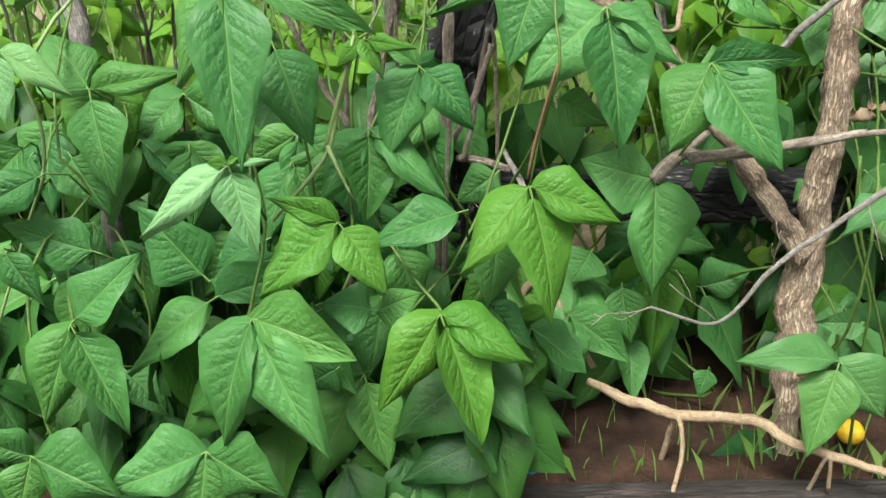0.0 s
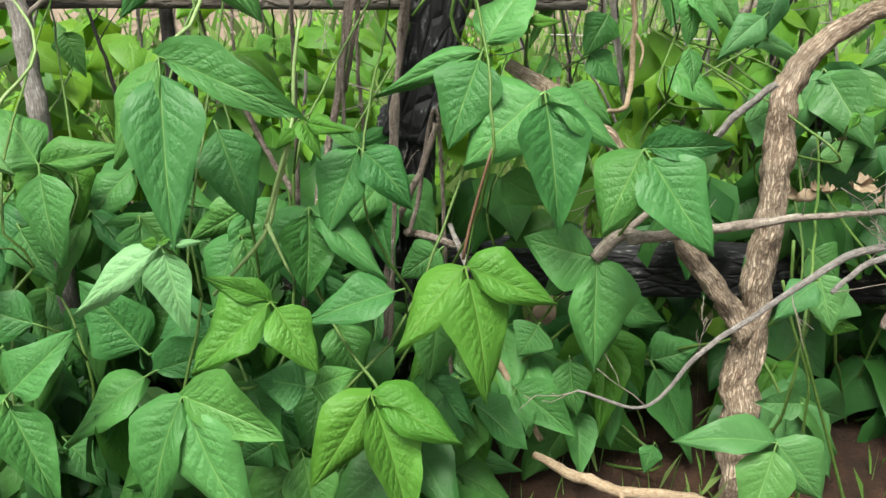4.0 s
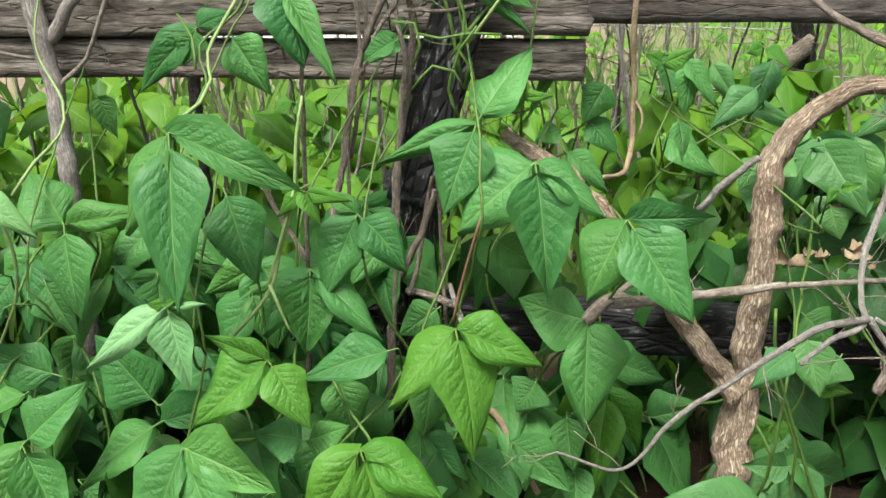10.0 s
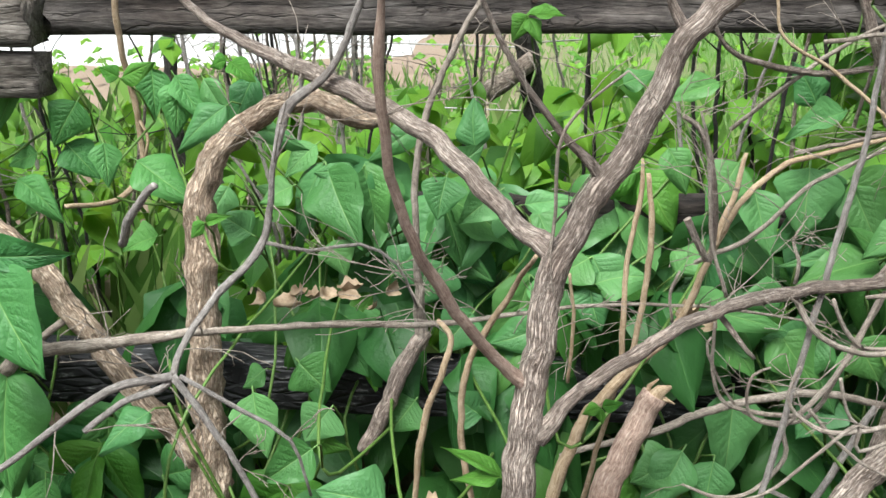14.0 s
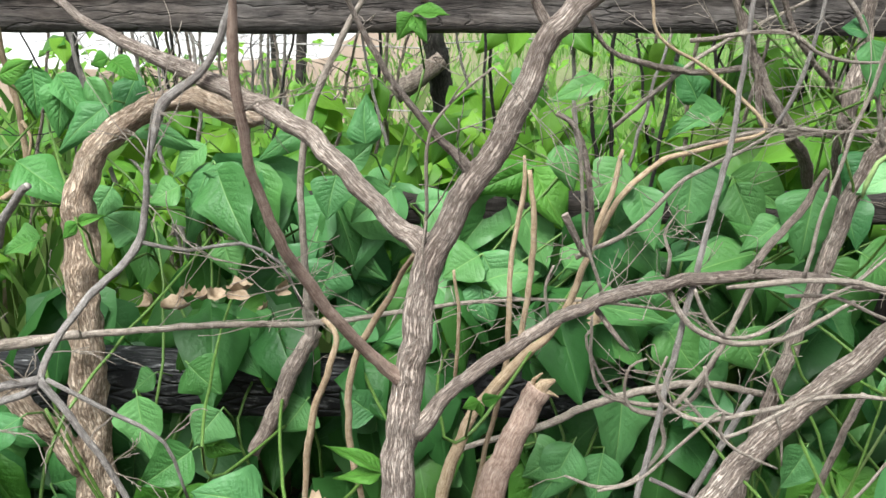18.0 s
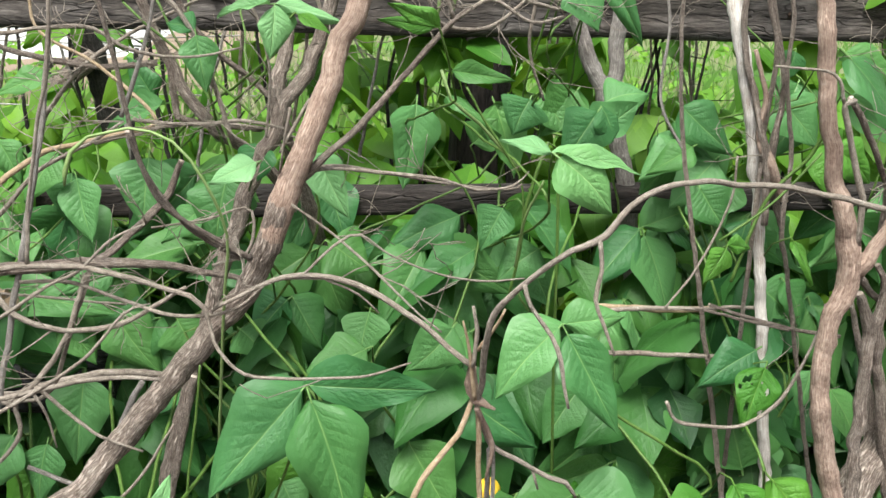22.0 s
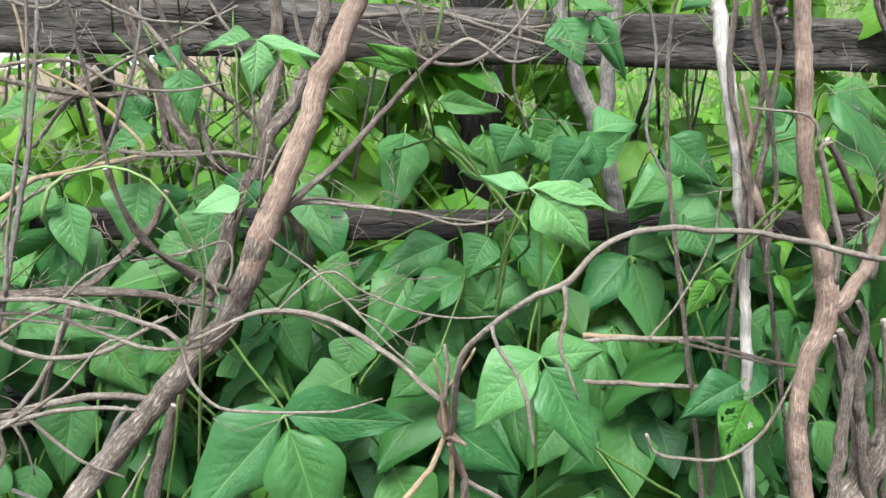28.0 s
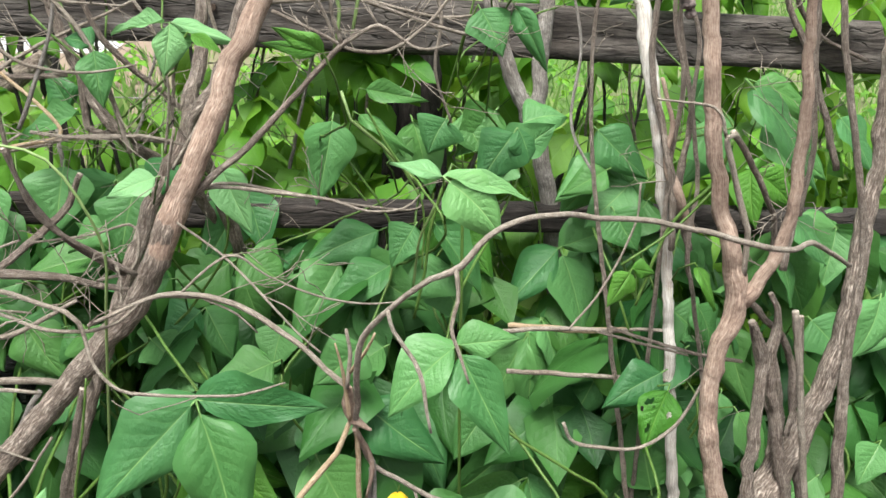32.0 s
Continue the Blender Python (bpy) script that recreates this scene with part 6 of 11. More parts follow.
tube("stem", [(2.552, 1.811, -0.030, 0.0036), (2.404, 1.483, 0.220, 0.0031), (2.671, 1.388, 0.324, 0.0030), (2.372, 1.437, 0.582, 0.0027), (2.572, 1.875, 0.807, 0.0024), (2.401, 1.685, 1.043, 0.0021), (2.695, 1.927, 1.157, 0.0020)], STEM, plant, sides=6, step=0.04, wander=0.006, seed=1)
tube("stem", [(2.474, 1.783, -0.030, 0.0036), (2.497, 1.751, 0.254, 0.0031), (2.408, 1.778, 0.543, 0.0027), (2.353, 1.787, 0.686, 0.0026), (2.385, 1.869, 0.814, 0.0024), (2.436, 1.650, 1.050, 0.0021)], STEM, plant, sides=6, step=0.04, wander=0.006, seed=2)
tube("stem", [(2.500, 1.777, -0.030, 0.0036), (2.610, 1.375, 0.268, 0.0031), (2.390, 1.817, 0.561, 0.0027), (2.556, 1.853, 0.766, 0.0025), (2.510, 1.917, 0.825, 0.0024), (2.455, 1.657, 1.112, 0.0021)], STEM, plant, sides=6, step=0.04, wander=0.006, seed=3)
leaf(plant, (2.379, 1.600, 0.182), [((2.307, 1.554, 0.113), 0.098, 0, -8)], 0, (2.368, 1.661, 0.086))
leaf(plant, (2.436, 1.420, 0.300), [((2.284, 1.369, 0.261), 0.098, 1, 13), ((2.461, 1.362, 0.193), 0.106, 0, -15), ((2.556, 1.373, 0.244), 0.114, 2, -14)], 0, (2.404, 1.483, 0.220))
leaf(plant, (2.522, 1.700, 0.361), [((2.437, 1.641, 0.264), 0.102, 0, -3)], 0, (2.497, 1.751, 0.254))
leaf(plant, (2.632, 1.300, 0.348), [((2.510, 1.263, 0.325), 0.103, 0, -13), ((2.657, 1.257, 0.268), 0.081, 2, 4)], 2, (2.610, 1.375, 0.268))
leaf(plant, (2.637, 1.750, 0.376), [((2.697, 1.635, 0.163), 0.131, 0, -17)], 0, (2.628, 1.819, 0.295))
leaf(plant, (2.656, 1.300, 0.396), [((2.701, 1.244, 0.295), 0.082, 0, -7)], 2, (2.671, 1.388, 0.324))
leaf(plant, (2.423, 1.700, 0.661), [((2.332, 1.662, 0.609), 0.093, 0, -1)], 0, (2.408, 1.778, 0.543))
leaf(plant, (2.405, 1.750, 0.621), [((2.445, 1.703, 0.533), 0.096, 0, 19)], 0, (2.390, 1.817, 0.561))
leaf(plant, (2.671, 1.850, 0.643), [((2.545, 1.785, 0.541), 0.097, 1, 16), ((2.733, 1.755, 0.464), 0.116, 0, -9), ((2.796, 1.833, 0.704), 0.080, 2, 6)], 0, (2.654, 1.920, 0.581))
leaf(plant, (2.376, 1.380, 0.643), [((2.263, 1.322, 0.557), 0.096, 1, 9), ((2.460, 1.294, 0.488), 0.084, 0, 14), ((2.474, 1.362, 0.663), 0.060, 2, 10)], 0, (2.372, 1.437, 0.582))
leaf(plant, (2.368, 1.700, 0.754), [((2.478, 1.626, 0.629), 0.079, 0, -11)], 0, (2.353, 1.787, 0.686))
leaf(plant, (2.532, 1.800, 0.852), [((2.484, 1.767, 0.794), 0.084, 0, 1), ((2.621, 1.792, 0.917), 0.084, 2, 17)], 0, (2.556, 1.853, 0.766))
leaf(plant, (2.559, 1.850, 0.902), [((2.647, 1.838, 0.941), 0.095, 0, -18)], 0, (2.585, 1.900, 0.800))
leaf(plant, (2.545, 1.800, 0.907), [((2.471, 1.747, 0.812), 0.104, 0, -8), ((2.576, 1.770, 0.852), 0.098, 2, -22)], 0, (2.572, 1.875, 0.807))
leaf(plant, (2.407, 1.800, 0.927), [((2.372, 1.765, 0.862), 0.097, 0, -13)], 0, (2.385, 1.869, 0.814))
leaf(plant, (2.515, 1.850, 0.936), [((2.430, 1.802, 0.853), 0.100, 0, -7)], 0, (2.510, 1.917, 0.825))
leaf(plant, (2.439, 1.850, 0.928), [((2.490, 1.807, 0.850), 0.095, 0, 2)], 0, (2.422, 1.925, 0.858))
leaf(plant, (2.414, 1.600, 1.151), [((2.456, 1.561, 1.078), 0.078, 0, 8)], 0, (2.401, 1.685, 1.043))
leaf(plant, (2.469, 1.600, 1.162), [((2.524, 1.545, 1.060), 0.041, 0, 24)], 0, (2.436, 1.650, 1.050))
leaf(plant, (2.431, 1.600, 1.177), [((2.511, 1.580, 1.173), 0.037, 0, -8)], 0, (2.455, 1.657, 1.112))
leaf(plant, (2.426, 1.700, 1.218), [((2.427, 1.670, 1.155), 0.051, 0, -24)], 0, (2.437, 1.772, 1.144))
leaf(plant, (2.678, 1.850, 1.233), [((2.740, 1.814, 1.173), 0.076, 0, 19)], 0, (2.695, 1.927, 1.157))
plant = empty("bean_plant", (2.860, 1.771, 0.0), "climbing bean plant with fresh yellow-green young leaves on red earth", "bean plant", "bean plants along the fence")
tube("stem", [(2.883, 1.789, -0.030, 0.0036), (2.819, 1.669, 0.101, 0.0033), (3.000, 1.827, 0.365, 0.0030), (2.903, 1.771, 0.498, 0.0028), (2.830, 1.883, 0.735, 0.0025), (3.011, 1.972, 0.851, 0.0024), (2.837, 1.708, 0.979, 0.0022)], STEM, plant, sides=6, step=0.04, wander=0.006, seed=0)
tube("stem", [(2.830, 1.744, -0.030, 0.0036), (2.701, 1.754, 0.182, 0.0032), (2.803, 1.630, 0.397, 0.0029), (2.734, 1.638, 0.619, 0.0027), (2.734, 1.837, 0.766, 0.0025), (3.038, 1.813, 0.851, 0.0024), (2.797, 1.976, 1.132, 0.0020)], STEM, plant, sides=6, step=0.04, wander=0.006, seed=1)
tube("stem", [(2.817, 1.790, -0.030, 0.0036), (2.956, 1.669, 0.315, 0.0030), (2.930, 1.737, 0.403, 0.0029), (2.822, 1.629, 0.637, 0.0026), (2.985, 1.938, 0.797, 0.0024), (2.891, 1.887, 0.863, 0.0024)], STEM, plant, sides=6, step=0.04, wander=0.006, seed=2)
tube("stem", [(2.892, 1.738, -0.030, 0.0036), (2.751, 1.359, 0.338, 0.0030), (2.768, 1.556, 0.429, 0.0029), (2.851, 1.929, 0.642, 0.0026), (2.700, 1.937, 0.798, 0.0024), (2.927, 1.768, 0.928, 0.0023)], STEM, plant, sides=6, step=0.04, wander=0.006, seed=3)
tube("stem", [(2.824, 1.742, -0.030, 0.0036), (2.987, 1.728, 0.344, 0.0030), (2.875, 1.789, 0.463, 0.0028), (2.767, 1.840, 0.704, 0.0026), (2.722, 1.889, 0.806, 0.0024), (2.919, 1.653, 0.950, 0.0023)], STEM, plant, sides=6, step=0.04, wander=0.006, seed=4)
leaf(plant, (2.845, 1.600, 0.194), [((2.811, 1.650, 0.366), 0.136, 0, -14)], 0, (2.819, 1.669, 0.101))
leaf(plant, (2.726, 1.700, 0.288), [((2.792, 1.662, 0.228), 0.091, 0, -3)], 0, (2.701, 1.754, 0.182))
leaf(plant, (2.990, 1.600, 0.396), [((3.063, 1.530, 0.275), 0.089, 0, -13)], 0, (2.956, 1.669, 0.315))
leaf(plant, (2.717, 1.300, 0.400), [((2.821, 1.235, 0.295), 0.085, 0, -7)], 2, (2.751, 1.359, 0.338))
leaf(plant, (2.984, 1.650, 0.408), [((2.953, 1.608, 0.330), 0.066, 0, 1)], 0, (2.987, 1.728, 0.344))
leaf(plant, (2.990, 1.750, 0.462), [((2.907, 1.711, 0.406), 0.092, 0, -20)], 0, (3.000, 1.827, 0.365))
leaf(plant, (2.813, 1.550, 0.507), [((2.687, 1.506, 0.458), 0.085, 0, 2)], 0, (2.803, 1.630, 0.397))
leaf(plant, (2.897, 1.650, 0.507), [((2.729, 1.583, 0.425), 0.104, 0, 14)], 0, (2.930, 1.737, 0.403))
leaf(plant, (2.800, 1.500, 0.502), [((2.744, 1.441, 0.396), 0.079, 0, 12)], 2, (2.768, 1.556, 0.429))
leaf(plant, (2.864, 1.700, 0.570), [((2.937, 1.661, 0.513), 0.111, 0, 3)], 0, (2.875, 1.789, 0.463))
leaf(plant, (2.917, 1.700, 0.583), [((2.968, 1.656, 0.504), 0.098, 0, -24)], 0, (2.903, 1.771, 0.498))
leaf(plant, (2.718, 1.550, 0.709), [((2.675, 1.516, 0.649), 0.050, 0, -15), ((2.760, 1.539, 0.705), 0.033, 2, 16)], 1, (2.734, 1.638, 0.619))
leaf(plant, (2.835, 1.550, 0.721), [((2.882, 1.510, 0.650), 0.043, 0, -22)], 1, (2.822, 1.629, 0.637))
leaf(plant, (2.856, 1.850, 0.755), [((2.769, 1.801, 0.672), 0.110, 0, 10)], 0, (2.851, 1.929, 0.642))
leaf(plant, (2.737, 1.750, 0.764), [((2.787, 1.707, 0.687), 0.095, 0, 20)], 0, (2.767, 1.840, 0.704))
leaf(plant, (2.798, 1.800, 0.807), [((2.685, 1.750, 0.731), 0.108, 0, 17)], 0, (2.830, 1.883, 0.735))
leaf(plant, (2.726, 1.750, 0.843), [((2.627, 1.719, 0.808), 0.067, 0, 4)], 0, (2.734, 1.837, 0.766))
leaf(plant, (3.007, 1.850, 0.898), [((2.901, 1.796, 0.808), 0.077, 0, 3)], 0, (2.985, 1.938, 0.797))
leaf(plant, (2.705, 1.850, 0.875), [((2.800, 1.804, 0.806), 0.087, 0, -20)], 0, (2.700, 1.937, 0.798))
leaf(plant, (2.695, 1.800, 0.916), [((2.806, 1.741, 0.827), 0.093, 0, 20)], 0, (2.722, 1.889, 0.806))
leaf(plant, (3.000, 1.900, 0.945), [((2.945, 1.856, 0.863), 0.101, 0, -1)], 0, (3.011, 1.972, 0.851))
leaf(plant, (3.011, 1.750, 0.951), [((3.144, 1.680, 0.849), 0.104, 0, 12)], 0, (3.038, 1.813, 0.851))
leaf(plant, (2.898, 1.800, 0.930), [((2.981, 1.745, 0.839), 0.106, 0, 19)], 0, (2.891, 1.887, 0.863))
leaf(plant, (2.953, 1.700, 1.032), [((3.099, 1.651, 0.989), 0.067, 0, -10)], 0, (2.927, 1.768, 0.928))
leaf(plant, (2.898, 1.600, 1.047), [((3.054, 1.503, 0.890), 0.102, 0, -13)], 0, (2.919, 1.653, 0.950))
leaf(plant, (2.844, 1.650, 1.040), [((2.824, 1.624, 0.988), 0.053, 0, -20)], 0, (2.837, 1.708, 0.979))
leaf(plant, (2.819, 1.900, 1.202), [((2.728, 1.869, 1.156), 0.079, 0, 6)], 0, (2.797, 1.976, 1.132))
plant = empty("bean_plant", (3.200, 1.758, 0.0), "climbing bean plant with broad dark green leaflets on red earth", "bean plant", "bean plants along the fence")
tube("stem", [(3.249, 1.724, -0.030, 0.0036), (3.200, 1.653, 0.120, 0.0033), (3.259, 1.578, 0.257, 0.0031), (3.164, 1.758, 0.473, 0.0028), (3.146, 1.814, 0.651, 0.0026), (3.184, 1.805, 0.890, 0.0023)], STEM, plant, sides=6, step=0.04, wander=0.006, seed=0)
leaf(plant, (3.208, 1.600, 0.231), [((3.108, 1.564, 0.190), 0.093, 0, -1)], 0, (3.200, 1.653, 0.120))
leaf(plant, (3.253, 1.500, 0.372), [((3.196, 1.457, 0.300), 0.076, 0, 4)], 0, (3.259, 1.578, 0.257))
leaf(plant, (3.172, 1.700, 0.548), [((3.250, 1.650, 0.468), 0.104, 0, 18)], 0, (3.164, 1.758, 0.473))
leaf(plant, (3.327, 1.700, 0.599), [((3.276, 1.634, 0.476), 0.104, 0, -16)], 0, (3.292, 1.758, 0.491))
leaf(plant, (3.120, 1.750, 0.753), [((3.208, 1.699, 0.674), 0.102, 0, -19)], 0, (3.146, 1.814, 0.651))
leaf(plant, (3.175, 1.750, 0.965), [((3.258, 1.692, 0.867), 0.088, 0, -8)], 0, (3.184, 1.805, 0.890))

wood = empty("bent_tree", (0.631, 1.390, 0.000), "bent bare tree with pale cracked bark before the fence", "tree")
tube("trunk", [(0.650, 1.435, -0.053, 0.0204), (0.650, 1.470, 0.042, 0.0225), (0.654, 1.505, 0.191, 0.0343), (0.657, 1.530, 0.290, 0.0332), (0.661, 1.540, 0.382, 0.0300), (0.665, 1.540, 0.498, 0.0268), (0.672, 1.545, 0.638, 0.0247), (0.678, 1.570, 0.782, 0.0247), (0.677, 1.575, 0.822, 0.0215), (0.700, 1.578, 0.872, 0.0195), (0.738, 1.580, 0.915, 0.0185), (0.804, 1.578, 0.959, 0.0175), (0.873, 1.575, 0.974, 0.0158)], PALE_BARK, wood, sides=18, knobby=0.34, step=0.014, seed=1)
tube("stub", [(0.861, 1.570, 0.974, 0.0146), (0.897, 1.570, 0.958, 0.0162), (0.935, 1.575, 0.943, 0.0156), (0.965, 1.580, 0.938, 0.0094)], PALE_BARK, wood, "knobby pale broken stub", sides=12, knobby=0.35, seed=2)
tube("limb", [(0.650, 1.525, 0.372, 0.0200), (0.625, 1.515, 0.420, 0.0186), (0.568, 1.510, 0.499, 0.0184), (0.505, 1.520, 0.586, 0.0174), (0.442, 1.540, 0.673, 0.0174), (0.359, 1.560, 0.764, 0.0146), (0.280, 1.580, 0.824, 0.0146), (0.202, 1.620, 0.864, 0.0112)], PALE_BARK, wood, "flaking dead limb", sides=16, step=0.014, knobby=0.5, seed=3)
tube("shoot", [(0.553, 1.550, 0.746, 0.0069), (0.584, 1.520, 0.802, 0.0067), (0.635, 1.500, 0.857, 0.0058)], GREY_BARK, wood, sides=7, knobby=0.05, seed=4)

wood = empty("grey_branch", (0.775, 1.380, 0.000), "dry grey forked branch hanging among the leaves", "branch")
tube("limb", [(0.962, 1.460, 1.143, 0.0052), (0.916, 1.460, 1.041, 0.0053), (0.849, 1.440, 0.977, 0.0077), (0.834, 1.420, 0.913, 0.0043), (0.812, 1.410, 0.802, 0.0055), (0.765, 1.330, 0.754, 0.0052), (0.737, 1.250, 0.713, 0.0044), (0.731, 1.210, 0.687, 0.0048), (0.680, 1.190, 0.670, 0.0043), (0.636, 1.170, 0.640, 0.0038)], GREY_BARK, wood, sides=7, knobby=0.08, seed=5)
twigs([(0.962, 1.460, 1.143, 0.0052), (0.916, 1.460, 1.041, 0.0053), (0.849, 1.440, 0.977, 0.0077), (0.834, 1.420, 0.913, 0.0043), (0.812, 1.410, 0.802, 0.0055), (0.765, 1.330, 0.754, 0.0052), (0.737, 1.250, 0.713, 0.0044), (0.731, 1.210, 0.687, 0.0048), (0.680, 1.190, 0.670, 0.0043), (0.636, 1.170, 0.640, 0.0038)], TWIG, wood, 14, 0.14, 5)
tube("limb", [(0.738, 1.210, 0.697, 0.0056), (0.659, 1.200, 0.679, 0.0056), (0.554, 1.190, 0.605, 0.0044), (0.465, 1.180, 0.536, 0.0038), (0.391, 1.170, 0.453, 0.0026), (0.290, 1.170, 0.480, 0.0019)], GREY_BARK, wood, sides=7, knobby=0.08, seed=6, step=0.025)
twigs([(0.738, 1.210, 0.697, 0.0056), (0.659, 1.200, 0.679, 0.0056), (0.554, 1.190, 0.605, 0.0044), (0.465, 1.180, 0.536, 0.0038), (0.391, 1.170, 0.453, 0.0026), (0.290, 1.170, 0.480, 0.0019)], TWIG, wood, 4, 0.09, 6)
tube("fork", [(0.738, 1.210, 0.697, 0.0050), (0.786, 1.200, 0.628, 0.0044), (0.837, 1.190, 0.528, 0.0038), (0.862, 1.180, 0.437, 0.0032)], GREY_BARK, wood, sides=6, knobby=0.05, seed=7, step=0.025)
twigs([(0.738, 1.210, 0.697, 0.0050), (0.786, 1.200, 0.628, 0.0044), (0.837, 1.190, 0.528, 0.0038), (0.862, 1.180, 0.437, 0.0032)], TWIG, wood, 2, 0.07, 7)
tube("fork", [(0.747, 1.210, 0.697, 0.0031), (0.822, 1.210, 0.649, 0.0031), (0.879, 1.210, 0.609, 0.0025), (0.901, 1.210, 0.527, 0.0019)], GREY_BARK, wood, sides=5, seed=8, step=0.025)
twigs([(0.747, 1.210, 0.697, 0.0031), (0.822, 1.210, 0.649, 0.0031), (0.879, 1.210, 0.609, 0.0025), (0.901, 1.210, 0.527, 0.0019)], TWIG, wood, 2, 0.06, 8)
tube("fork", [(0.814, 1.410, 0.802, 0.0033), (0.874, 1.430, 0.782, 0.0028), (0.941, 1.460, 0.782, 0.0028), (0.993, 1.480, 0.743, 0.0023), (1.020, 1.500, 0.665, 0.0018)], GREY_BARK, wood, sides=6, seed=9, step=0.025)
twigs([(0.814, 1.410, 0.802, 0.0033), (0.874, 1.430, 0.782, 0.0028), (0.941, 1.460, 0.782, 0.0028), (0.993, 1.480, 0.743, 0.0023), (1.020, 1.500, 0.665, 0.0018)], TWIG, wood, 10, 0.10, 9)

wood = empty("fallen_branch", (0.866, 1.450, 0.000), "long dry horizontal branch with fine broken twigs", "branch")
tube("limb", [(0.402, 1.450, 0.604, 0.0100), (0.524, 1.460, 0.614, 0.0093), (0.632, 1.470, 0.629, 0.0059), (0.756, 1.480, 0.635, 0.0054), (0.897, 1.500, 0.636, 0.0049), (1.043, 1.520, 0.629, 0.0049), (1.167, 1.530, 0.643, 0.0037), (1.293, 1.550, 0.651, 0.0031), (1.460, 1.570, 0.643, 0.0026), (1.676, 1.600, 0.604, 0.0020)], TWIG, wood, sides=7, knobby=0.06, seed=10)
twigs([(0.402, 1.450, 0.604, 0.0100), (0.524, 1.460, 0.614, 0.0093), (0.632, 1.470, 0.629, 0.0059), (0.756, 1.480, 0.635, 0.0054), (0.897, 1.500, 0.636, 0.0049), (1.043, 1.520, 0.629, 0.0049), (1.167, 1.530, 0.643, 0.0037), (1.293, 1.550, 0.651, 0.0031), (1.460, 1.570, 0.643, 0.0026), (1.676, 1.600, 0.604, 0.0020)], TWIG, wood, 22, 0.16, 10)
tube("limb", [(0.972, 1.620, 0.489, 0.0125), (1.014, 1.620, 0.562, 0.0123), (1.013, 1.600, 0.692, 0.0064), (1.012, 1.620, 0.847, 0.0056), (1.033, 1.640, 0.951, 0.0056), (1.081, 1.660, 1.051, 0.0049), (1.127, 1.680, 1.133, 0.0043), (1.175, 1.701, 1.219, 0.0036), (1.243, 1.722, 1.314, 0.0026)], TWIG, wood, sides=7, knobby=0.10, seed=11)
twigs([(0.972, 1.620, 0.489, 0.0125), (1.014, 1.620, 0.562, 0.0123), (1.013, 1.600, 0.692, 0.0064), (1.012, 1.620, 0.847, 0.0056), (1.033, 1.640, 0.951, 0.0056), (1.081, 1.660, 1.051, 0.0049), (1.127, 1.680, 1.133, 0.0043), (1.175, 1.701, 1.219, 0.0036), (1.243, 1.722, 1.314, 0.0026)], TWIG, wood, 4, 0.14, 11)
tube("trunk", [(0.919, 1.550, 0.378, 0.0105), (0.955, 1.570, 0.441, 0.0140), (0.990, 1.600, 0.520, 0.0140), (1.024, 1.620, 0.572, 0.0122)], BROWN_BARK, wood, knobby=0.12, seed=12)
tube("limb", [(0.357, 1.500, 0.547, 0.0129), (0.402, 1.500, 0.592, 0.0109), (0.458, 1.490, 0.588, 0.0062), (0.546, 1.470, 0.610, 0.0067), (0.695, 1.460, 0.640, 0.0066)], TWIG, wood, sides=7, knobby=0.06, seed=13)
twigs([(0.357, 1.500, 0.547, 0.0129), (0.402, 1.500, 0.592, 0.0109), (0.458, 1.490, 0.588, 0.0062), (0.546, 1.470, 0.610, 0.0067), (0.695, 1.460, 0.640, 0.0066)], TWIG, wood, 5, 0.10, 13)
tube("limb", [(0.357, 1.500, 0.547, 0.0070), (0.434, 1.520, 0.611, 0.0063), (0.474, 1.540, 0.642, 0.0056)], TWIG, wood, sides=7, knobby=0.06, seed=14)

wood = empty("forked_tree", (1.182, 1.250, 0.000), "bare forked tree with brown furrowed bark", "tree")
tube("trunk", [(1.158, 1.139, -0.030, 0.0283), (1.168, 1.179, 0.222, 0.0266), (1.168, 1.220, 0.475, 0.0235), (1.173, 1.240, 0.599, 0.0212), (1.187, 1.260, 0.694, 0.0198), (1.201, 1.280, 0.786, 0.0192), (1.218, 1.285, 0.834, 0.0182), (1.253, 1.290, 0.908, 0.0175), (1.286, 1.290, 0.956, 0.0166), (1.322, 1.295, 1.027, 0.0155), (1.354, 1.300, 1.099, 0.0145), (1.455, 1.300, 1.190, 0.0125), (1.509, 1.300, 1.236, 0.0087), (1.584, 1.300, 1.302, 0.0074), (1.680, 1.300, 1.377, 0.0052)], BROWN_BARK, wood, sides=12, knobby=0.12, seed=15)
tube("limb", [(1.213, 1.290, 0.828, 0.0176), (1.168, 1.320, 0.855, 0.0129), (1.111, 1.360, 0.907, 0.0132), (1.051, 1.410, 0.949, 0.0135), (0.988, 1.450, 0.982, 0.0129), (0.909, 1.480, 1.011, 0.0131), (0.823, 1.500, 1.046, 0.0105), (0.738, 1.520, 1.086, 0.0067), (0.676, 1.540, 1.135, 0.0054), (0.600, 1.565, 1.195, 0.0045), (0.544, 1.589, 1.265, 0.0032)], BROWN_BARK, wood, sides=9, knobby=0.10, seed=16)
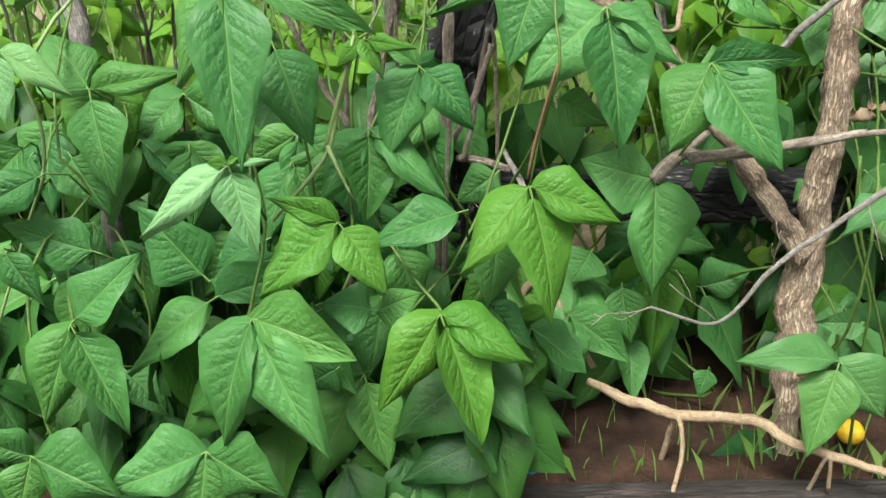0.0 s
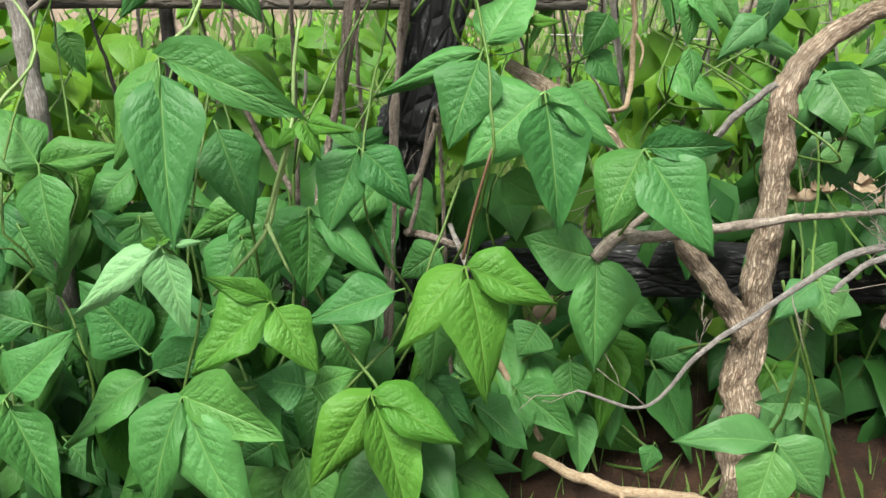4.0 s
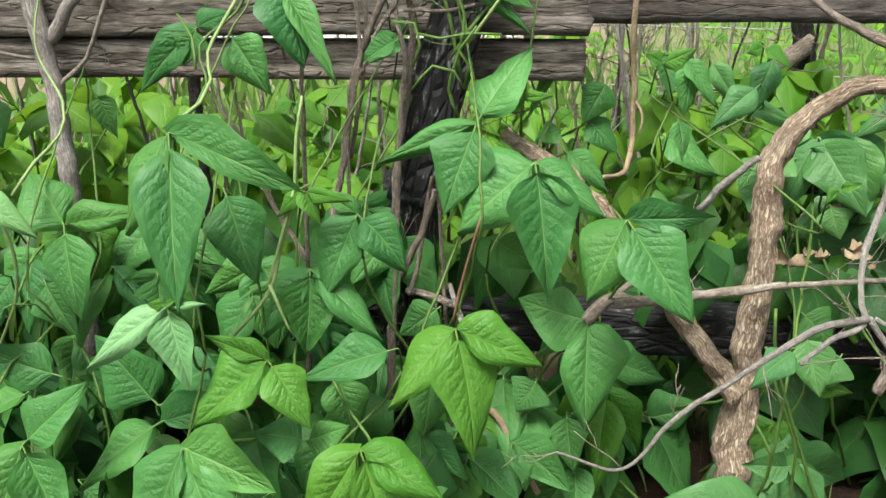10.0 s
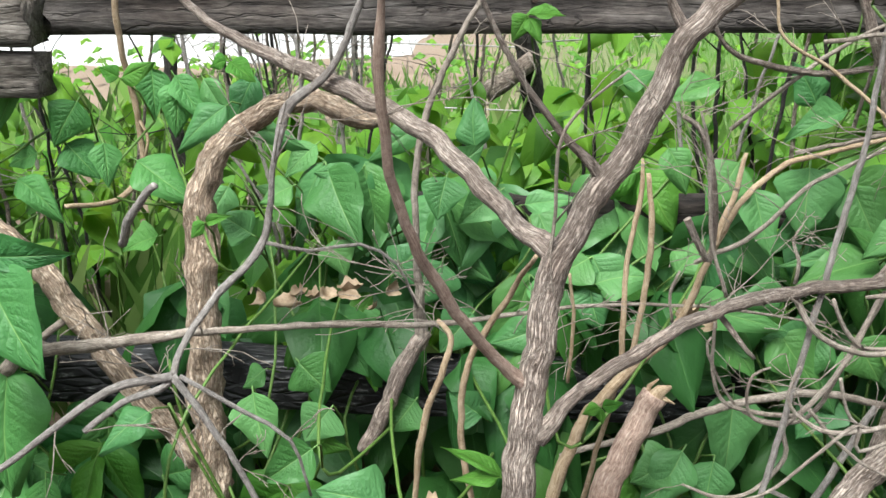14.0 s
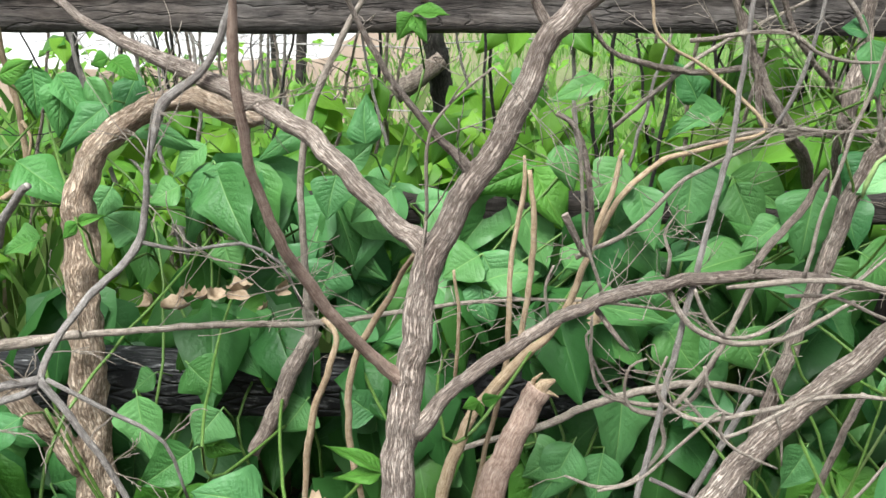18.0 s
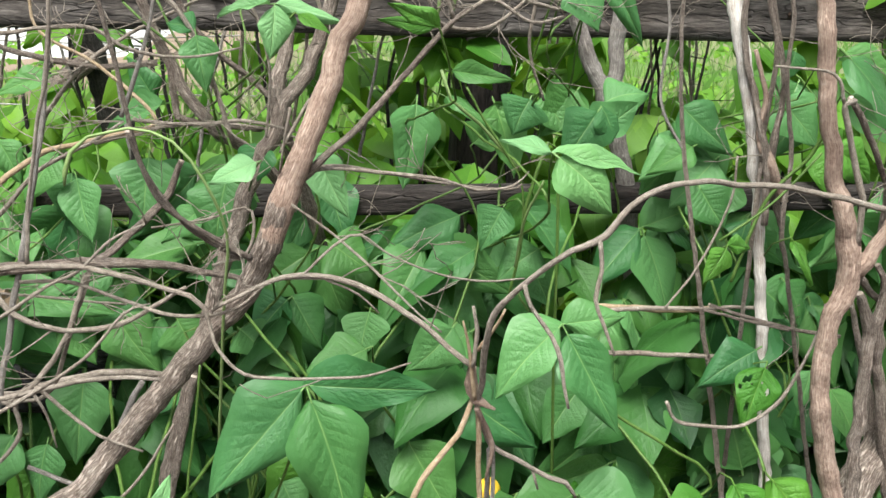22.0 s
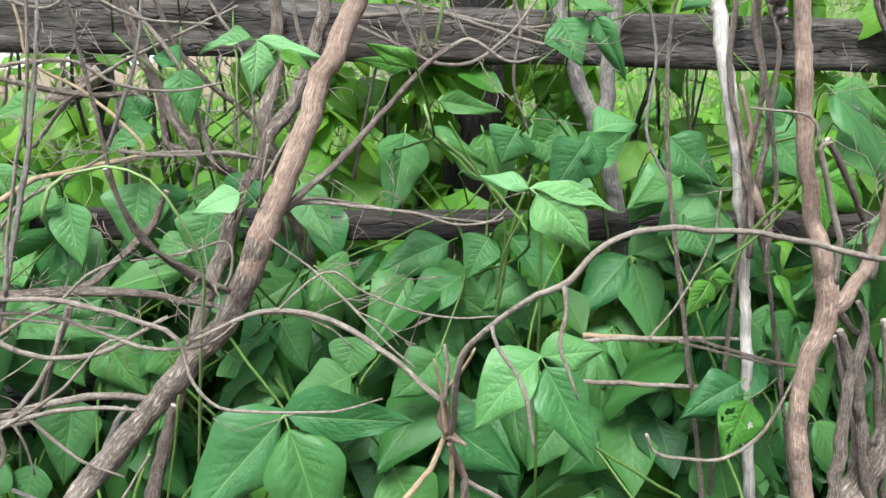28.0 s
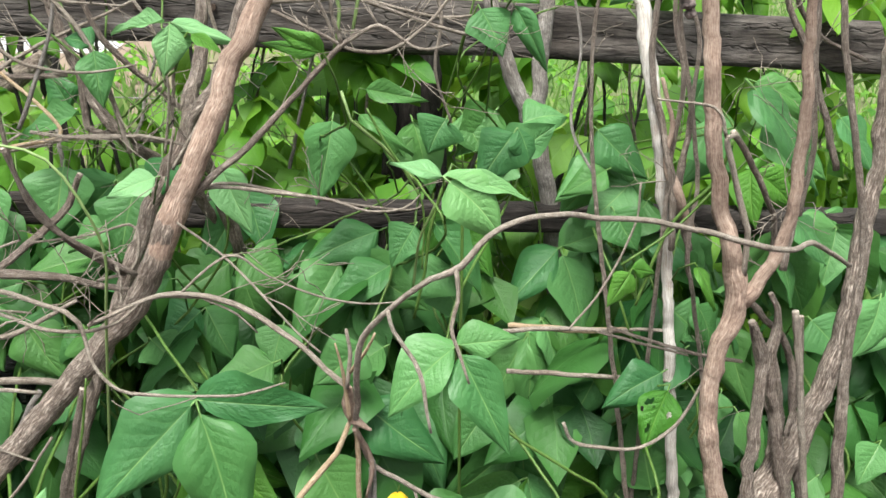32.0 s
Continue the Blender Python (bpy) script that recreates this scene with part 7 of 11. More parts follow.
twigs([(1.213, 1.290, 0.828, 0.0144), (1.168, 1.320, 0.855, 0.0106), (1.111, 1.360, 0.907, 0.0108), (1.051, 1.410, 0.949, 0.0111), (0.988, 1.450, 0.982, 0.0106), (0.909, 1.480, 1.011, 0.0107), (0.823, 1.500, 1.046, 0.0086), (0.738, 1.520, 1.086, 0.0055), (0.676, 1.540, 1.135, 0.0044), (0.600, 1.565, 1.195, 0.0037), (0.544, 1.589, 1.265, 0.0026)], TWIG, wood, 4, 0.14, 16)
tube("limb", [(1.187, 1.235, 0.602, 0.0147), (1.231, 1.250, 0.649, 0.0100), (1.311, 1.280, 0.698, 0.0094), (1.422, 1.330, 0.740, 0.0090), (1.547, 1.370, 0.754, 0.0093), (1.676, 1.400, 0.754, 0.0080), (1.784, 1.420, 0.739, 0.0057), (1.899, 1.440, 0.703, 0.0041)], BROWN_BARK, wood, sides=9, knobby=0.10, seed=17)
twigs([(1.187, 1.235, 0.602, 0.0147), (1.231, 1.250, 0.649, 0.0100), (1.311, 1.280, 0.698, 0.0094), (1.422, 1.330, 0.740, 0.0090), (1.547, 1.370, 0.754, 0.0093), (1.676, 1.400, 0.754, 0.0080), (1.784, 1.420, 0.739, 0.0057), (1.899, 1.440, 0.703, 0.0041)], TWIG, wood, 4, 0.15, 17)
tube("limb", [(1.194, 1.252, 0.652, 0.0100), (1.166, 1.250, 0.678, 0.0099), (1.122, 1.225, 0.736, 0.0076), (1.074, 1.190, 0.819, 0.0072), (1.043, 1.160, 0.893, 0.0063), (1.025, 1.140, 0.963, 0.0060), (1.017, 1.120, 1.039, 0.0057), (1.017, 1.110, 1.107, 0.0053), (1.022, 1.100, 1.166, 0.0033), (1.030, 1.083, 1.264, 0.0028), (1.059, 1.066, 1.372, 0.0020)], RED_BARK, wood, "reddish peeling limb", knobby=0.16, seed=18)
twigs([(1.169, 1.250, 0.676, 0.0099), (1.122, 1.225, 0.736, 0.0076), (1.074, 1.190, 0.819, 0.0072), (1.043, 1.160, 0.893, 0.0063), (1.025, 1.140, 0.963, 0.0060), (1.017, 1.120, 1.039, 0.0057), (1.017, 1.110, 1.107, 0.0053), (1.022, 1.100, 1.166, 0.0033), (1.030, 1.083, 1.264, 0.0028), (1.059, 1.066, 1.372, 0.0020)], TWIG, wood, 4, 0.12, 18)
tube("limb", [(1.260, 1.290, 0.930, 0.0082), (1.217, 1.280, 0.982, 0.0047), (1.171, 1.270, 1.038, 0.0041), (1.137, 1.260, 1.098, 0.0036), (1.111, 1.250, 1.154, 0.0026), (1.070, 1.234, 1.244, 0.0022), (1.049, 1.218, 1.343, 0.0016)], BROWN_BARK, wood, knobby=0.10, seed=19)
twigs([(1.260, 1.290, 0.930, 0.0082), (1.217, 1.280, 0.982, 0.0047), (1.171, 1.270, 1.038, 0.0041), (1.137, 1.260, 1.098, 0.0036), (1.111, 1.250, 1.154, 0.0026), (1.070, 1.234, 1.244, 0.0022), (1.049, 1.218, 1.343, 0.0016)], TWIG, wood, 4, 0.12, 19)
tube("limb", [(1.355, 1.300, 1.095, 0.0073), (1.337, 1.300, 1.121, 0.0066), (1.323, 1.300, 1.153, 0.0041), (1.283, 1.300, 1.245, 0.0035), (1.262, 1.300, 1.346, 0.0025)], BROWN_BARK, wood, knobby=0.10, seed=20)
tube("limb", [(1.536, 1.370, 0.749, 0.0049), (1.564, 1.360, 0.702, 0.0044), (1.623, 1.360, 0.670, 0.0039), (1.707, 1.370, 0.668, 0.0039), (1.807, 1.380, 0.721, 0.0028)], TWIG, wood, sides=6, knobby=0.06, seed=21, step=0.025)
twigs([(1.536, 1.370, 0.749, 0.0049), (1.564, 1.360, 0.702, 0.0044), (1.623, 1.360, 0.670, 0.0039), (1.707, 1.370, 0.668, 0.0039), (1.807, 1.380, 0.721, 0.0028)], TWIG, wood, 1, 0.12, 21)
tube("limb", [(1.670, 1.400, 0.742, 0.0039), (1.638, 1.400, 0.656, 0.0034), (1.598, 1.400, 0.556, 0.0035), (1.557, 1.400, 0.534, 0.0029), (1.488, 1.400, 0.559, 0.0023), (1.438, 1.400, 0.644, 0.0023), (1.441, 1.400, 0.670, 0.0017)], TWIG, wood, sides=6, knobby=0.06, seed=22, step=0.025)
twigs([(1.670, 1.400, 0.742, 0.0039), (1.638, 1.400, 0.656, 0.0034), (1.598, 1.400, 0.556, 0.0035), (1.557, 1.400, 0.534, 0.0029), (1.488, 1.400, 0.559, 0.0023), (1.438, 1.400, 0.644, 0.0023), (1.441, 1.400, 0.670, 0.0017)], TWIG, wood, 1, 0.10, 22)
tube("limb", [(1.444, 1.360, 0.748, 0.0027), (1.417, 1.360, 0.830, 0.0026), (1.406, 1.370, 0.943, 0.0026), (1.394, 1.380, 0.993, 0.0015)], TWIG, wood, sides=6, knobby=0.06, seed=23, step=0.025)
twigs([(1.444, 1.360, 0.748, 0.0027), (1.417, 1.360, 0.830, 0.0026), (1.406, 1.370, 0.943, 0.0026), (1.394, 1.380, 0.993, 0.0015)], TWIG, wood, 2, 0.08, 23)
tube("limb", [(1.195, 1.280, 0.802, 0.0030), (1.205, 1.270, 0.879, 0.0024), (1.206, 1.260, 0.973, 0.0023), (1.229, 1.260, 1.019, 0.0018), (1.281, 1.260, 1.064, 0.0014)], TWIG, wood, sides=6, knobby=0.06, seed=24, step=0.025)
twigs([(1.195, 1.280, 0.802, 0.0030), (1.205, 1.270, 0.879, 0.0024), (1.206, 1.260, 0.973, 0.0023), (1.229, 1.260, 1.019, 0.0018), (1.281, 1.260, 1.064, 0.0014)], TWIG, wood, 6, 0.14, 24)

wood = empty("broken_stump", (1.301, 1.420, 0.000), "broken tan sapling stump with a splintered end", "stump")
tube("trunk", [(1.135, 1.291, -0.030, 0.0297), (1.210, 1.345, 0.154, 0.0279), (1.286, 1.400, 0.339, 0.0258), (1.327, 1.430, 0.440, 0.0217), (1.359, 1.450, 0.507, 0.0192), (1.381, 1.457, 0.546, 0.0192)], RED_BARK, wood, sides=10, knobby=0.12, seed=25)
tube("splinter", [(1.376, 1.455, 0.533, 0.0128), (1.388, 1.450, 0.555, 0.0095), (1.403, 1.450, 0.564, 0.0024)], TAN_TWIG, wood, "frayed pale splinters", sides=6, knobby=0.40, seed=26)
tube("splinter", [(1.373, 1.460, 0.530, 0.0096), (1.393, 1.450, 0.543, 0.0042), (1.408, 1.440, 0.540, 0.0012)], TAN_TWIG, wood, sides=5, knobby=0.40, seed=27)
tube("splinter", [(1.368, 1.460, 0.540, 0.0061), (1.372, 1.460, 0.560, 0.0036), (1.385, 1.460, 0.571, 0.0012)], TAN_TWIG, wood, sides=5, knobby=0.40, seed=28)

wood = empty("tan_stems", (1.272, 1.500, 0.000), "cluster of thin dry tan vine stems", "stems")
tube("stem", [(1.113, 1.413, -0.030, 0.0126), (1.168, 1.437, 0.144, 0.0118), (1.223, 1.460, 0.319, 0.0109), (1.270, 1.480, 0.467, 0.0099), (1.343, 1.500, 0.560, 0.0090), (1.411, 1.500, 0.635, 0.0061), (1.450, 1.500, 0.746, 0.0054), (1.483, 1.520, 0.837, 0.0047), (1.499, 1.530, 0.903, 0.0029)], TAN_TWIG, wood, sides=7, knobby=0.14, seed=29)
tube("stem", [(1.223, 1.520, -0.030, 0.0054), (1.254, 1.520, 0.127, 0.0051), (1.284, 1.520, 0.285, 0.0047), (1.315, 1.520, 0.447, 0.0045), (1.336, 1.520, 0.570, 0.0050), (1.341, 1.550, 0.721, 0.0043), (1.359, 1.570, 0.825, 0.0043), (1.359, 1.580, 0.881, 0.0024)], TAN_TWIG, wood, sides=6, knobby=0.14, seed=30, step=0.025)
tube("stem", [(1.349, 1.520, 0.569, 0.0044), (1.366, 1.530, 0.662, 0.0050), (1.373, 1.540, 0.780, 0.0049), (1.364, 1.550, 0.866, 0.0036)], TAN_TWIG, wood, sides=6, knobby=0.14, seed=31, step=0.025)
tube("stem", [(1.462, 1.520, 0.757, 0.0054), (1.508, 1.550, 0.827, 0.0048), (1.574, 1.580, 0.872, 0.0043), (1.675, 1.600, 0.896, 0.0037), (1.743, 1.620, 0.917, 0.0031), (1.656, 1.650, 0.998, 0.0031), (1.571, 1.650, 1.052, 0.0025), (1.557, 1.660, 1.110, 0.0024), (1.533, 1.676, 1.206, 0.0021), (1.529, 1.693, 1.312, 0.0015)], TAN_TWIG, wood, sides=6, knobby=0.12, seed=32, step=0.025)
tube("stem", [(0.985, 1.460, -0.030, 0.0058), (1.000, 1.460, 0.170, 0.0055), (1.016, 1.460, 0.369, 0.0050), (1.022, 1.460, 0.442, 0.0056), (1.037, 1.460, 0.512, 0.0055), (1.062, 1.460, 0.588, 0.0054), (1.073, 1.470, 0.630, 0.0048), (1.051, 1.480, 0.655, 0.0036)], TAN_TWIG, wood, sides=6, knobby=0.12, seed=33, step=0.025)
tube("stem", [(1.164, 1.450, -0.030, 0.0058), (1.135, 1.450, 0.161, 0.0054), (1.106, 1.450, 0.352, 0.0050), (1.091, 1.450, 0.446, 0.0055), (1.088, 1.450, 0.535, 0.0054), (1.104, 1.450, 0.611, 0.0053), (1.133, 1.440, 0.670, 0.0052), (1.167, 1.420, 0.740, 0.0045), (1.191, 1.380, 0.796, 0.0032)], TAN_TWIG, wood, sides=6, knobby=0.12, seed=34, step=0.025)
tube("stem", [(1.253, 1.500, 0.542, 0.0031), (1.258, 1.500, 0.640, 0.0030), (1.249, 1.500, 0.724, 0.0024)], TAN_TWIG, wood, sides=5, knobby=0.12, seed=35, step=0.025)
dry_leaf((1.050, 1.300, 0.446), 0.040, 11)

wood = empty("hanging_vine", (0.535, 1.700, 0.000), "tan woody vine hanging from the rail", "vine")
tube("stem", [(0.469, 1.860, 1.174, 0.0055), (0.461, 1.870, 1.076, 0.0057), (0.462, 1.880, 0.994, 0.0058), (0.471, 1.890, 0.875, 0.0060), (0.471, 1.880, 0.778, 0.0061), (0.447, 1.800, 0.741, 0.0051), (0.394, 1.710, 0.757, 0.0042)], TAN_TWIG, wood, sides=7, knobby=0.12, seed=37)
tube("tendril", [(0.471, 1.890, 0.875, 0.0037), (0.490, 1.880, 0.845, 0.0030), (0.484, 1.870, 0.804, 0.0023)], TAN_TWIG, wood, sides=5, knobby=0.12, seed=38, step=0.025)

wood = empty("slanted_tree", (1.526, 1.200, 0.000), "slanting bare tree with reddish brown bark", "tree")
tube("trunk", [(1.025, 1.340, -0.040, 0.0218), (1.325, 1.345, 0.267, 0.0206), (1.476, 1.360, 0.307, 0.0202), (1.546, 1.365, 0.338, 0.0200), (1.628, 1.375, 0.389, 0.0197), (1.681, 1.393, 0.450, 0.0195), (1.747, 1.393, 0.530, 0.0193), (1.826, 1.370, 0.637, 0.0189), (1.896, 1.342, 0.730, 0.0181), (1.928, 1.333, 0.800, 0.0178), (1.951, 1.334, 0.866, 0.0175)], BROWN_BARK, wood, sides=11, knobby=0.10, seed=39)
tube("trunk_top", [(1.928, 1.333, 0.800, 0.0182), (1.955, 1.335, 0.872, 0.0196), (1.977, 1.345, 0.923, 0.0168), (2.005, 1.360, 0.992, 0.0169), (2.039, 1.380, 1.083, 0.0159), (2.081, 1.400, 1.177, 0.0148), (2.142, 1.420, 1.302, 0.0123), (2.176, 1.440, 1.388, 0.0105), (2.212, 1.461, 1.479, 0.0090), (2.268, 1.482, 1.580, 0.0062)], RED_BARK, wood, "smooth reddish upper trunk", sides=11, knobby=0.08, seed=40)
tube("limb", [(1.955, 1.353, 0.875, 0.0103), (2.011, 1.350, 0.922, 0.0055), (2.066, 1.350, 0.975, 0.0050), (2.128, 1.350, 1.047, 0.0043), (2.184, 1.347, 1.110, 0.0038), (2.210, 1.345, 1.129, 0.0027)], BROWN_BARK, wood, knobby=0.08, seed=41)
twigs([(1.955, 1.353, 0.875, 0.0103), (2.011, 1.350, 0.922, 0.0055), (2.066, 1.350, 0.975, 0.0050), (2.128, 1.350, 1.047, 0.0043), (2.184, 1.347, 1.110, 0.0038), (2.210, 1.345, 1.129, 0.0027)], TWIG, wood, 3, 0.10, 41)
tube("limb", [(2.184, 1.347, 1.110, 0.0032), (2.171, 1.340, 1.144, 0.0026), (2.161, 1.330, 1.188, 0.0021), (2.130, 1.330, 1.244, 0.0015), (2.082, 1.330, 1.331, 0.0013), (2.053, 1.330, 1.428, 0.0009)], TWIG, wood, sides=6, knobby=0.06, seed=42, step=0.025)
twigs([(2.184, 1.347, 1.110, 0.0032), (2.171, 1.340, 1.144, 0.0026), (2.161, 1.330, 1.188, 0.0021), (2.130, 1.330, 1.244, 0.0015), (2.082, 1.330, 1.331, 0.0013), (2.053, 1.330, 1.428, 0.0009)], TWIG, wood, 3, 0.12, 42)
tube("limb", [(2.184, 1.347, 1.110, 0.0027), (2.232, 1.340, 1.138, 0.0027), (2.288, 1.340, 1.109, 0.0022), (2.334, 1.340, 1.118, 0.0016)], TWIG, wood, sides=6, knobby=0.06, seed=43, step=0.025)
twigs([(2.184, 1.347, 1.110, 0.0027), (2.232, 1.340, 1.138, 0.0027), (2.288, 1.340, 1.109, 0.0022), (2.334, 1.340, 1.118, 0.0016)], TWIG, wood, 4, 0.12, 43)
tube("limb", [(2.104, 1.420, 1.238, 0.0089), (2.087, 1.430, 1.276, 0.0056), (2.062, 1.440, 1.329, 0.0045), (2.020, 1.457, 1.418, 0.0038), (1.999, 1.474, 1.517, 0.0027)], BROWN_BARK, wood, sides=7, knobby=0.08, seed=44)
tube("limb", [(2.112, 1.420, 1.238, 0.0089), (2.136, 1.430, 1.270, 0.0056), (2.200, 1.440, 1.305, 0.0040), (2.258, 1.450, 1.331, 0.0029), (2.348, 1.466, 1.373, 0.0024), (2.457, 1.481, 1.424, 0.0017)], BROWN_BARK, wood, sides=7, knobby=0.08, seed=45)

wood = empty("back_tree", (1.710, 1.520, 0.000), "thin grey-brown tree standing close to the rail", "tree")
tube("limb", [(2.042, 1.650, 1.188, 0.0053), (2.069, 1.660, 1.262, 0.0046), (2.104, 1.670, 1.345, 0.0039), (2.144, 1.681, 1.436, 0.0033), (2.203, 1.692, 1.537, 0.0023)], BROWN_BARK, wood, sides=7, knobby=0.10, seed=46, step=0.025)
tube("trunk", [(1.669, 1.474, -0.030, 0.0160), (1.688, 1.487, 0.068, 0.0150), (1.706, 1.500, 0.166, 0.0139), (1.735, 1.520, 0.317, 0.0136), (1.774, 1.540, 0.460, 0.0124), (1.822, 1.560, 0.618, 0.0122), (1.858, 1.580, 0.730, 0.0137), (1.893, 1.600, 0.819, 0.0145), (1.952, 1.620, 0.945, 0.0126), (1.998, 1.630, 1.019, 0.0122), (2.034, 1.640, 1.132, 0.0113), (2.049, 1.650, 1.225, 0.0112), (2.067, 1.660, 1.351, 0.0102), (2.081, 1.668, 1.450, 0.0087), (2.115, 1.676, 1.559, 0.0061)], BROWN_BARK, wood, sides=9, knobby=0.10, seed=47)

wood = empty("pale_branch", (2.195, 1.100, 0.000), "long pale arched dry branch with hanging twigs", "branch")
tube("limb", [(2.929, 1.240, 0.834, 0.0033), (2.827, 1.180, 0.888, 0.0039), (2.746, 1.120, 0.900, 0.0039), (2.616, 1.100, 0.933, 0.0037), (2.541, 1.080, 0.951, 0.0036), (2.476, 1.060, 0.959, 0.0035), (2.421, 1.040, 0.969, 0.0034), (2.376, 1.030, 0.966, 0.0034), (2.335, 1.020, 0.948, 0.0033), (2.308, 1.017, 0.915, 0.0040), (2.276, 1.030, 0.893, 0.0034), (2.252, 1.050, 0.866, 0.0035), (2.223, 1.080, 0.822, 0.0037), (2.206, 1.100, 0.787, 0.0041), (2.202, 1.120, 0.738, 0.0043), (2.205, 1.150, 0.677, 0.0045), (2.207, 1.180, 0.612, 0.0042)], TWIG, wood, knobby=0.10, seed=48, step=0.025)
tube("limb", [(2.244, 1.210, -0.030, 0.0044), (2.225, 1.195, 0.293, 0.0041), (2.207, 1.180, 0.616, 0.0038), (2.182, 1.170, 0.584, 0.0038), (2.138, 1.160, 0.530, 0.0043), (2.113, 1.150, 0.482, 0.0043), (2.091, 1.140, 0.419, 0.0043), (2.076, 1.130, 0.356, 0.0039)], TAN_TWIG, wood, sides=7, knobby=0.08, seed=49, step=0.025)
tube("limb", [(2.194, 1.160, 0.689, 0.0041), (2.163, 1.170, 0.712, 0.0037), (2.139, 1.180, 0.732, 0.0037), (2.097, 1.190, 0.763, 0.0040), (2.058, 1.200, 0.785, 0.0040), (2.023, 1.200, 0.799, 0.0040), (1.977, 1.200, 0.806, 0.0036), (1.941, 1.200, 0.799, 0.0032), (1.906, 1.200, 0.784, 0.0028), (1.864, 1.190, 0.766, 0.0024)], TWIG, wood, sides=7, knobby=0.10, seed=50, step=0.025)
twigs([(2.194, 1.160, 0.689, 0.0041), (2.163, 1.170, 0.712, 0.0037), (2.139, 1.180, 0.732, 0.0037), (2.097, 1.190, 0.763, 0.0040), (2.058, 1.200, 0.785, 0.0040), (2.023, 1.200, 0.799, 0.0040), (1.977, 1.200, 0.806, 0.0036), (1.941, 1.200, 0.799, 0.0032), (1.906, 1.200, 0.784, 0.0028), (1.864, 1.190, 0.766, 0.0024)], TWIG, wood, 4, 0.09, 50)
tube("limb", [(2.209, 1.180, 0.607, 0.0038), (2.232, 1.200, 0.547, 0.0035), (2.274, 1.200, 0.516, 0.0036), (2.321, 1.200, 0.485, 0.0036), (2.346, 1.200, 0.475, 0.0036), (2.363, 1.200, 0.449, 0.0023)], TWIG, wood, sides=7, knobby=0.12, seed=51, step=0.025)
tube("twig", [(2.296, 1.200, 0.498, 0.0022), (2.305, 1.200, 0.467, 0.0018)], TWIG, wood, sides=5, knobby=0.10, seed=52, step=0.025)
tube("twig", [(2.302, 1.017, 0.911, 0.0030), (2.305, 1.010, 0.876, 0.0024), (2.298, 1.000, 0.847, 0.0024), (2.310, 0.990, 0.812, 0.0020), (2.319, 0.980, 0.787, 0.0014)], TWIG, wood, sides=6, knobby=0.12, seed=53, step=0.025)
tube("twig", [(2.232, 1.060, 0.842, 0.0025), (2.239, 1.055, 0.818, 0.0025), (2.265, 1.050, 0.781, 0.0029), (2.276, 1.040, 0.753, 0.0029), (2.281, 1.035, 0.723, 0.0022), (2.287, 1.030, 0.695, 0.0018)], TWIG, wood, sides=6, knobby=0.12, seed=54, step=0.025)
tube("twig", [(2.197, 1.150, 0.645, 0.0033), (2.185, 1.140, 0.722, 0.0024), (2.174, 1.130, 0.767, 0.0012)], TAN_TWIG, wood, "dry spike", sides=5, knobby=0.15, seed=55, step=0.025)
tube("twig", [(2.194, 1.130, 0.726, 0.0024), (2.212, 1.120, 0.760, 0.0023), (2.222, 1.110, 0.790, 0.0015)], TAN_TWIG, wood, sides=5, knobby=0.15, seed=56, step=0.025)
tube("twig", [(2.195, 1.165, 0.686, 0.0045), (2.196, 1.170, 0.659, 0.0076), (2.204, 1.172, 0.633, 0.0072), (2.220, 1.160, 0.627, 0.0029), (2.226, 1.155, 0.626, 0.0017)], RED_BARK, wood, "dry crinkled knot", sides=7, knobby=0.50, seed=57)
tube("twig", [(2.204, 1.170, 0.621, 0.0038), (2.225, 1.190, 0.571, 0.0039), (2.233, 1.190, 0.544, 0.0031), (2.225, 1.190, 0.494, 0.0018)], RED_BARK, wood, sides=6, knobby=0.40, seed=58, step=0.025)
tube("twig", [(2.222, 1.230, -0.030, 0.0030), (2.227, 1.215, 0.258, 0.0029), (2.232, 1.200, 0.547, 0.0026), (2.239, 1.200, 0.473, 0.0032), (2.232, 1.200, 0.396, 0.0032), (2.203, 1.200, 0.306, 0.0028)], GREY_BARK, wood, sides=5, knobby=0.10, seed=59, step=0.025)
tube("twig", [(2.231, 1.210, 0.532, 0.0022), (2.235, 1.210, 0.447, 0.0023), (2.227, 1.210, 0.369, 0.0023), (2.208, 1.210, 0.329, 0.0019)], GREY_BARK, wood, sides=5, knobby=0.10, seed=60, step=0.025)
tube("twig", [(2.223, 1.250, 0.334, 0.0024), (2.180, 1.250, 0.313, 0.0019), (2.102, 1.250, 0.294, 0.0015)], TWIG, wood, sides=5, knobby=0.10, seed=61, step=0.025)
tube("twig", [(2.188, 1.140, 0.782, 0.0020), (2.194, 1.140, 0.746, 0.0028), (2.191, 1.140, 0.698, 0.0029)], TWIG, wood, sides=5, knobby=0.10, seed=62, step=0.025)

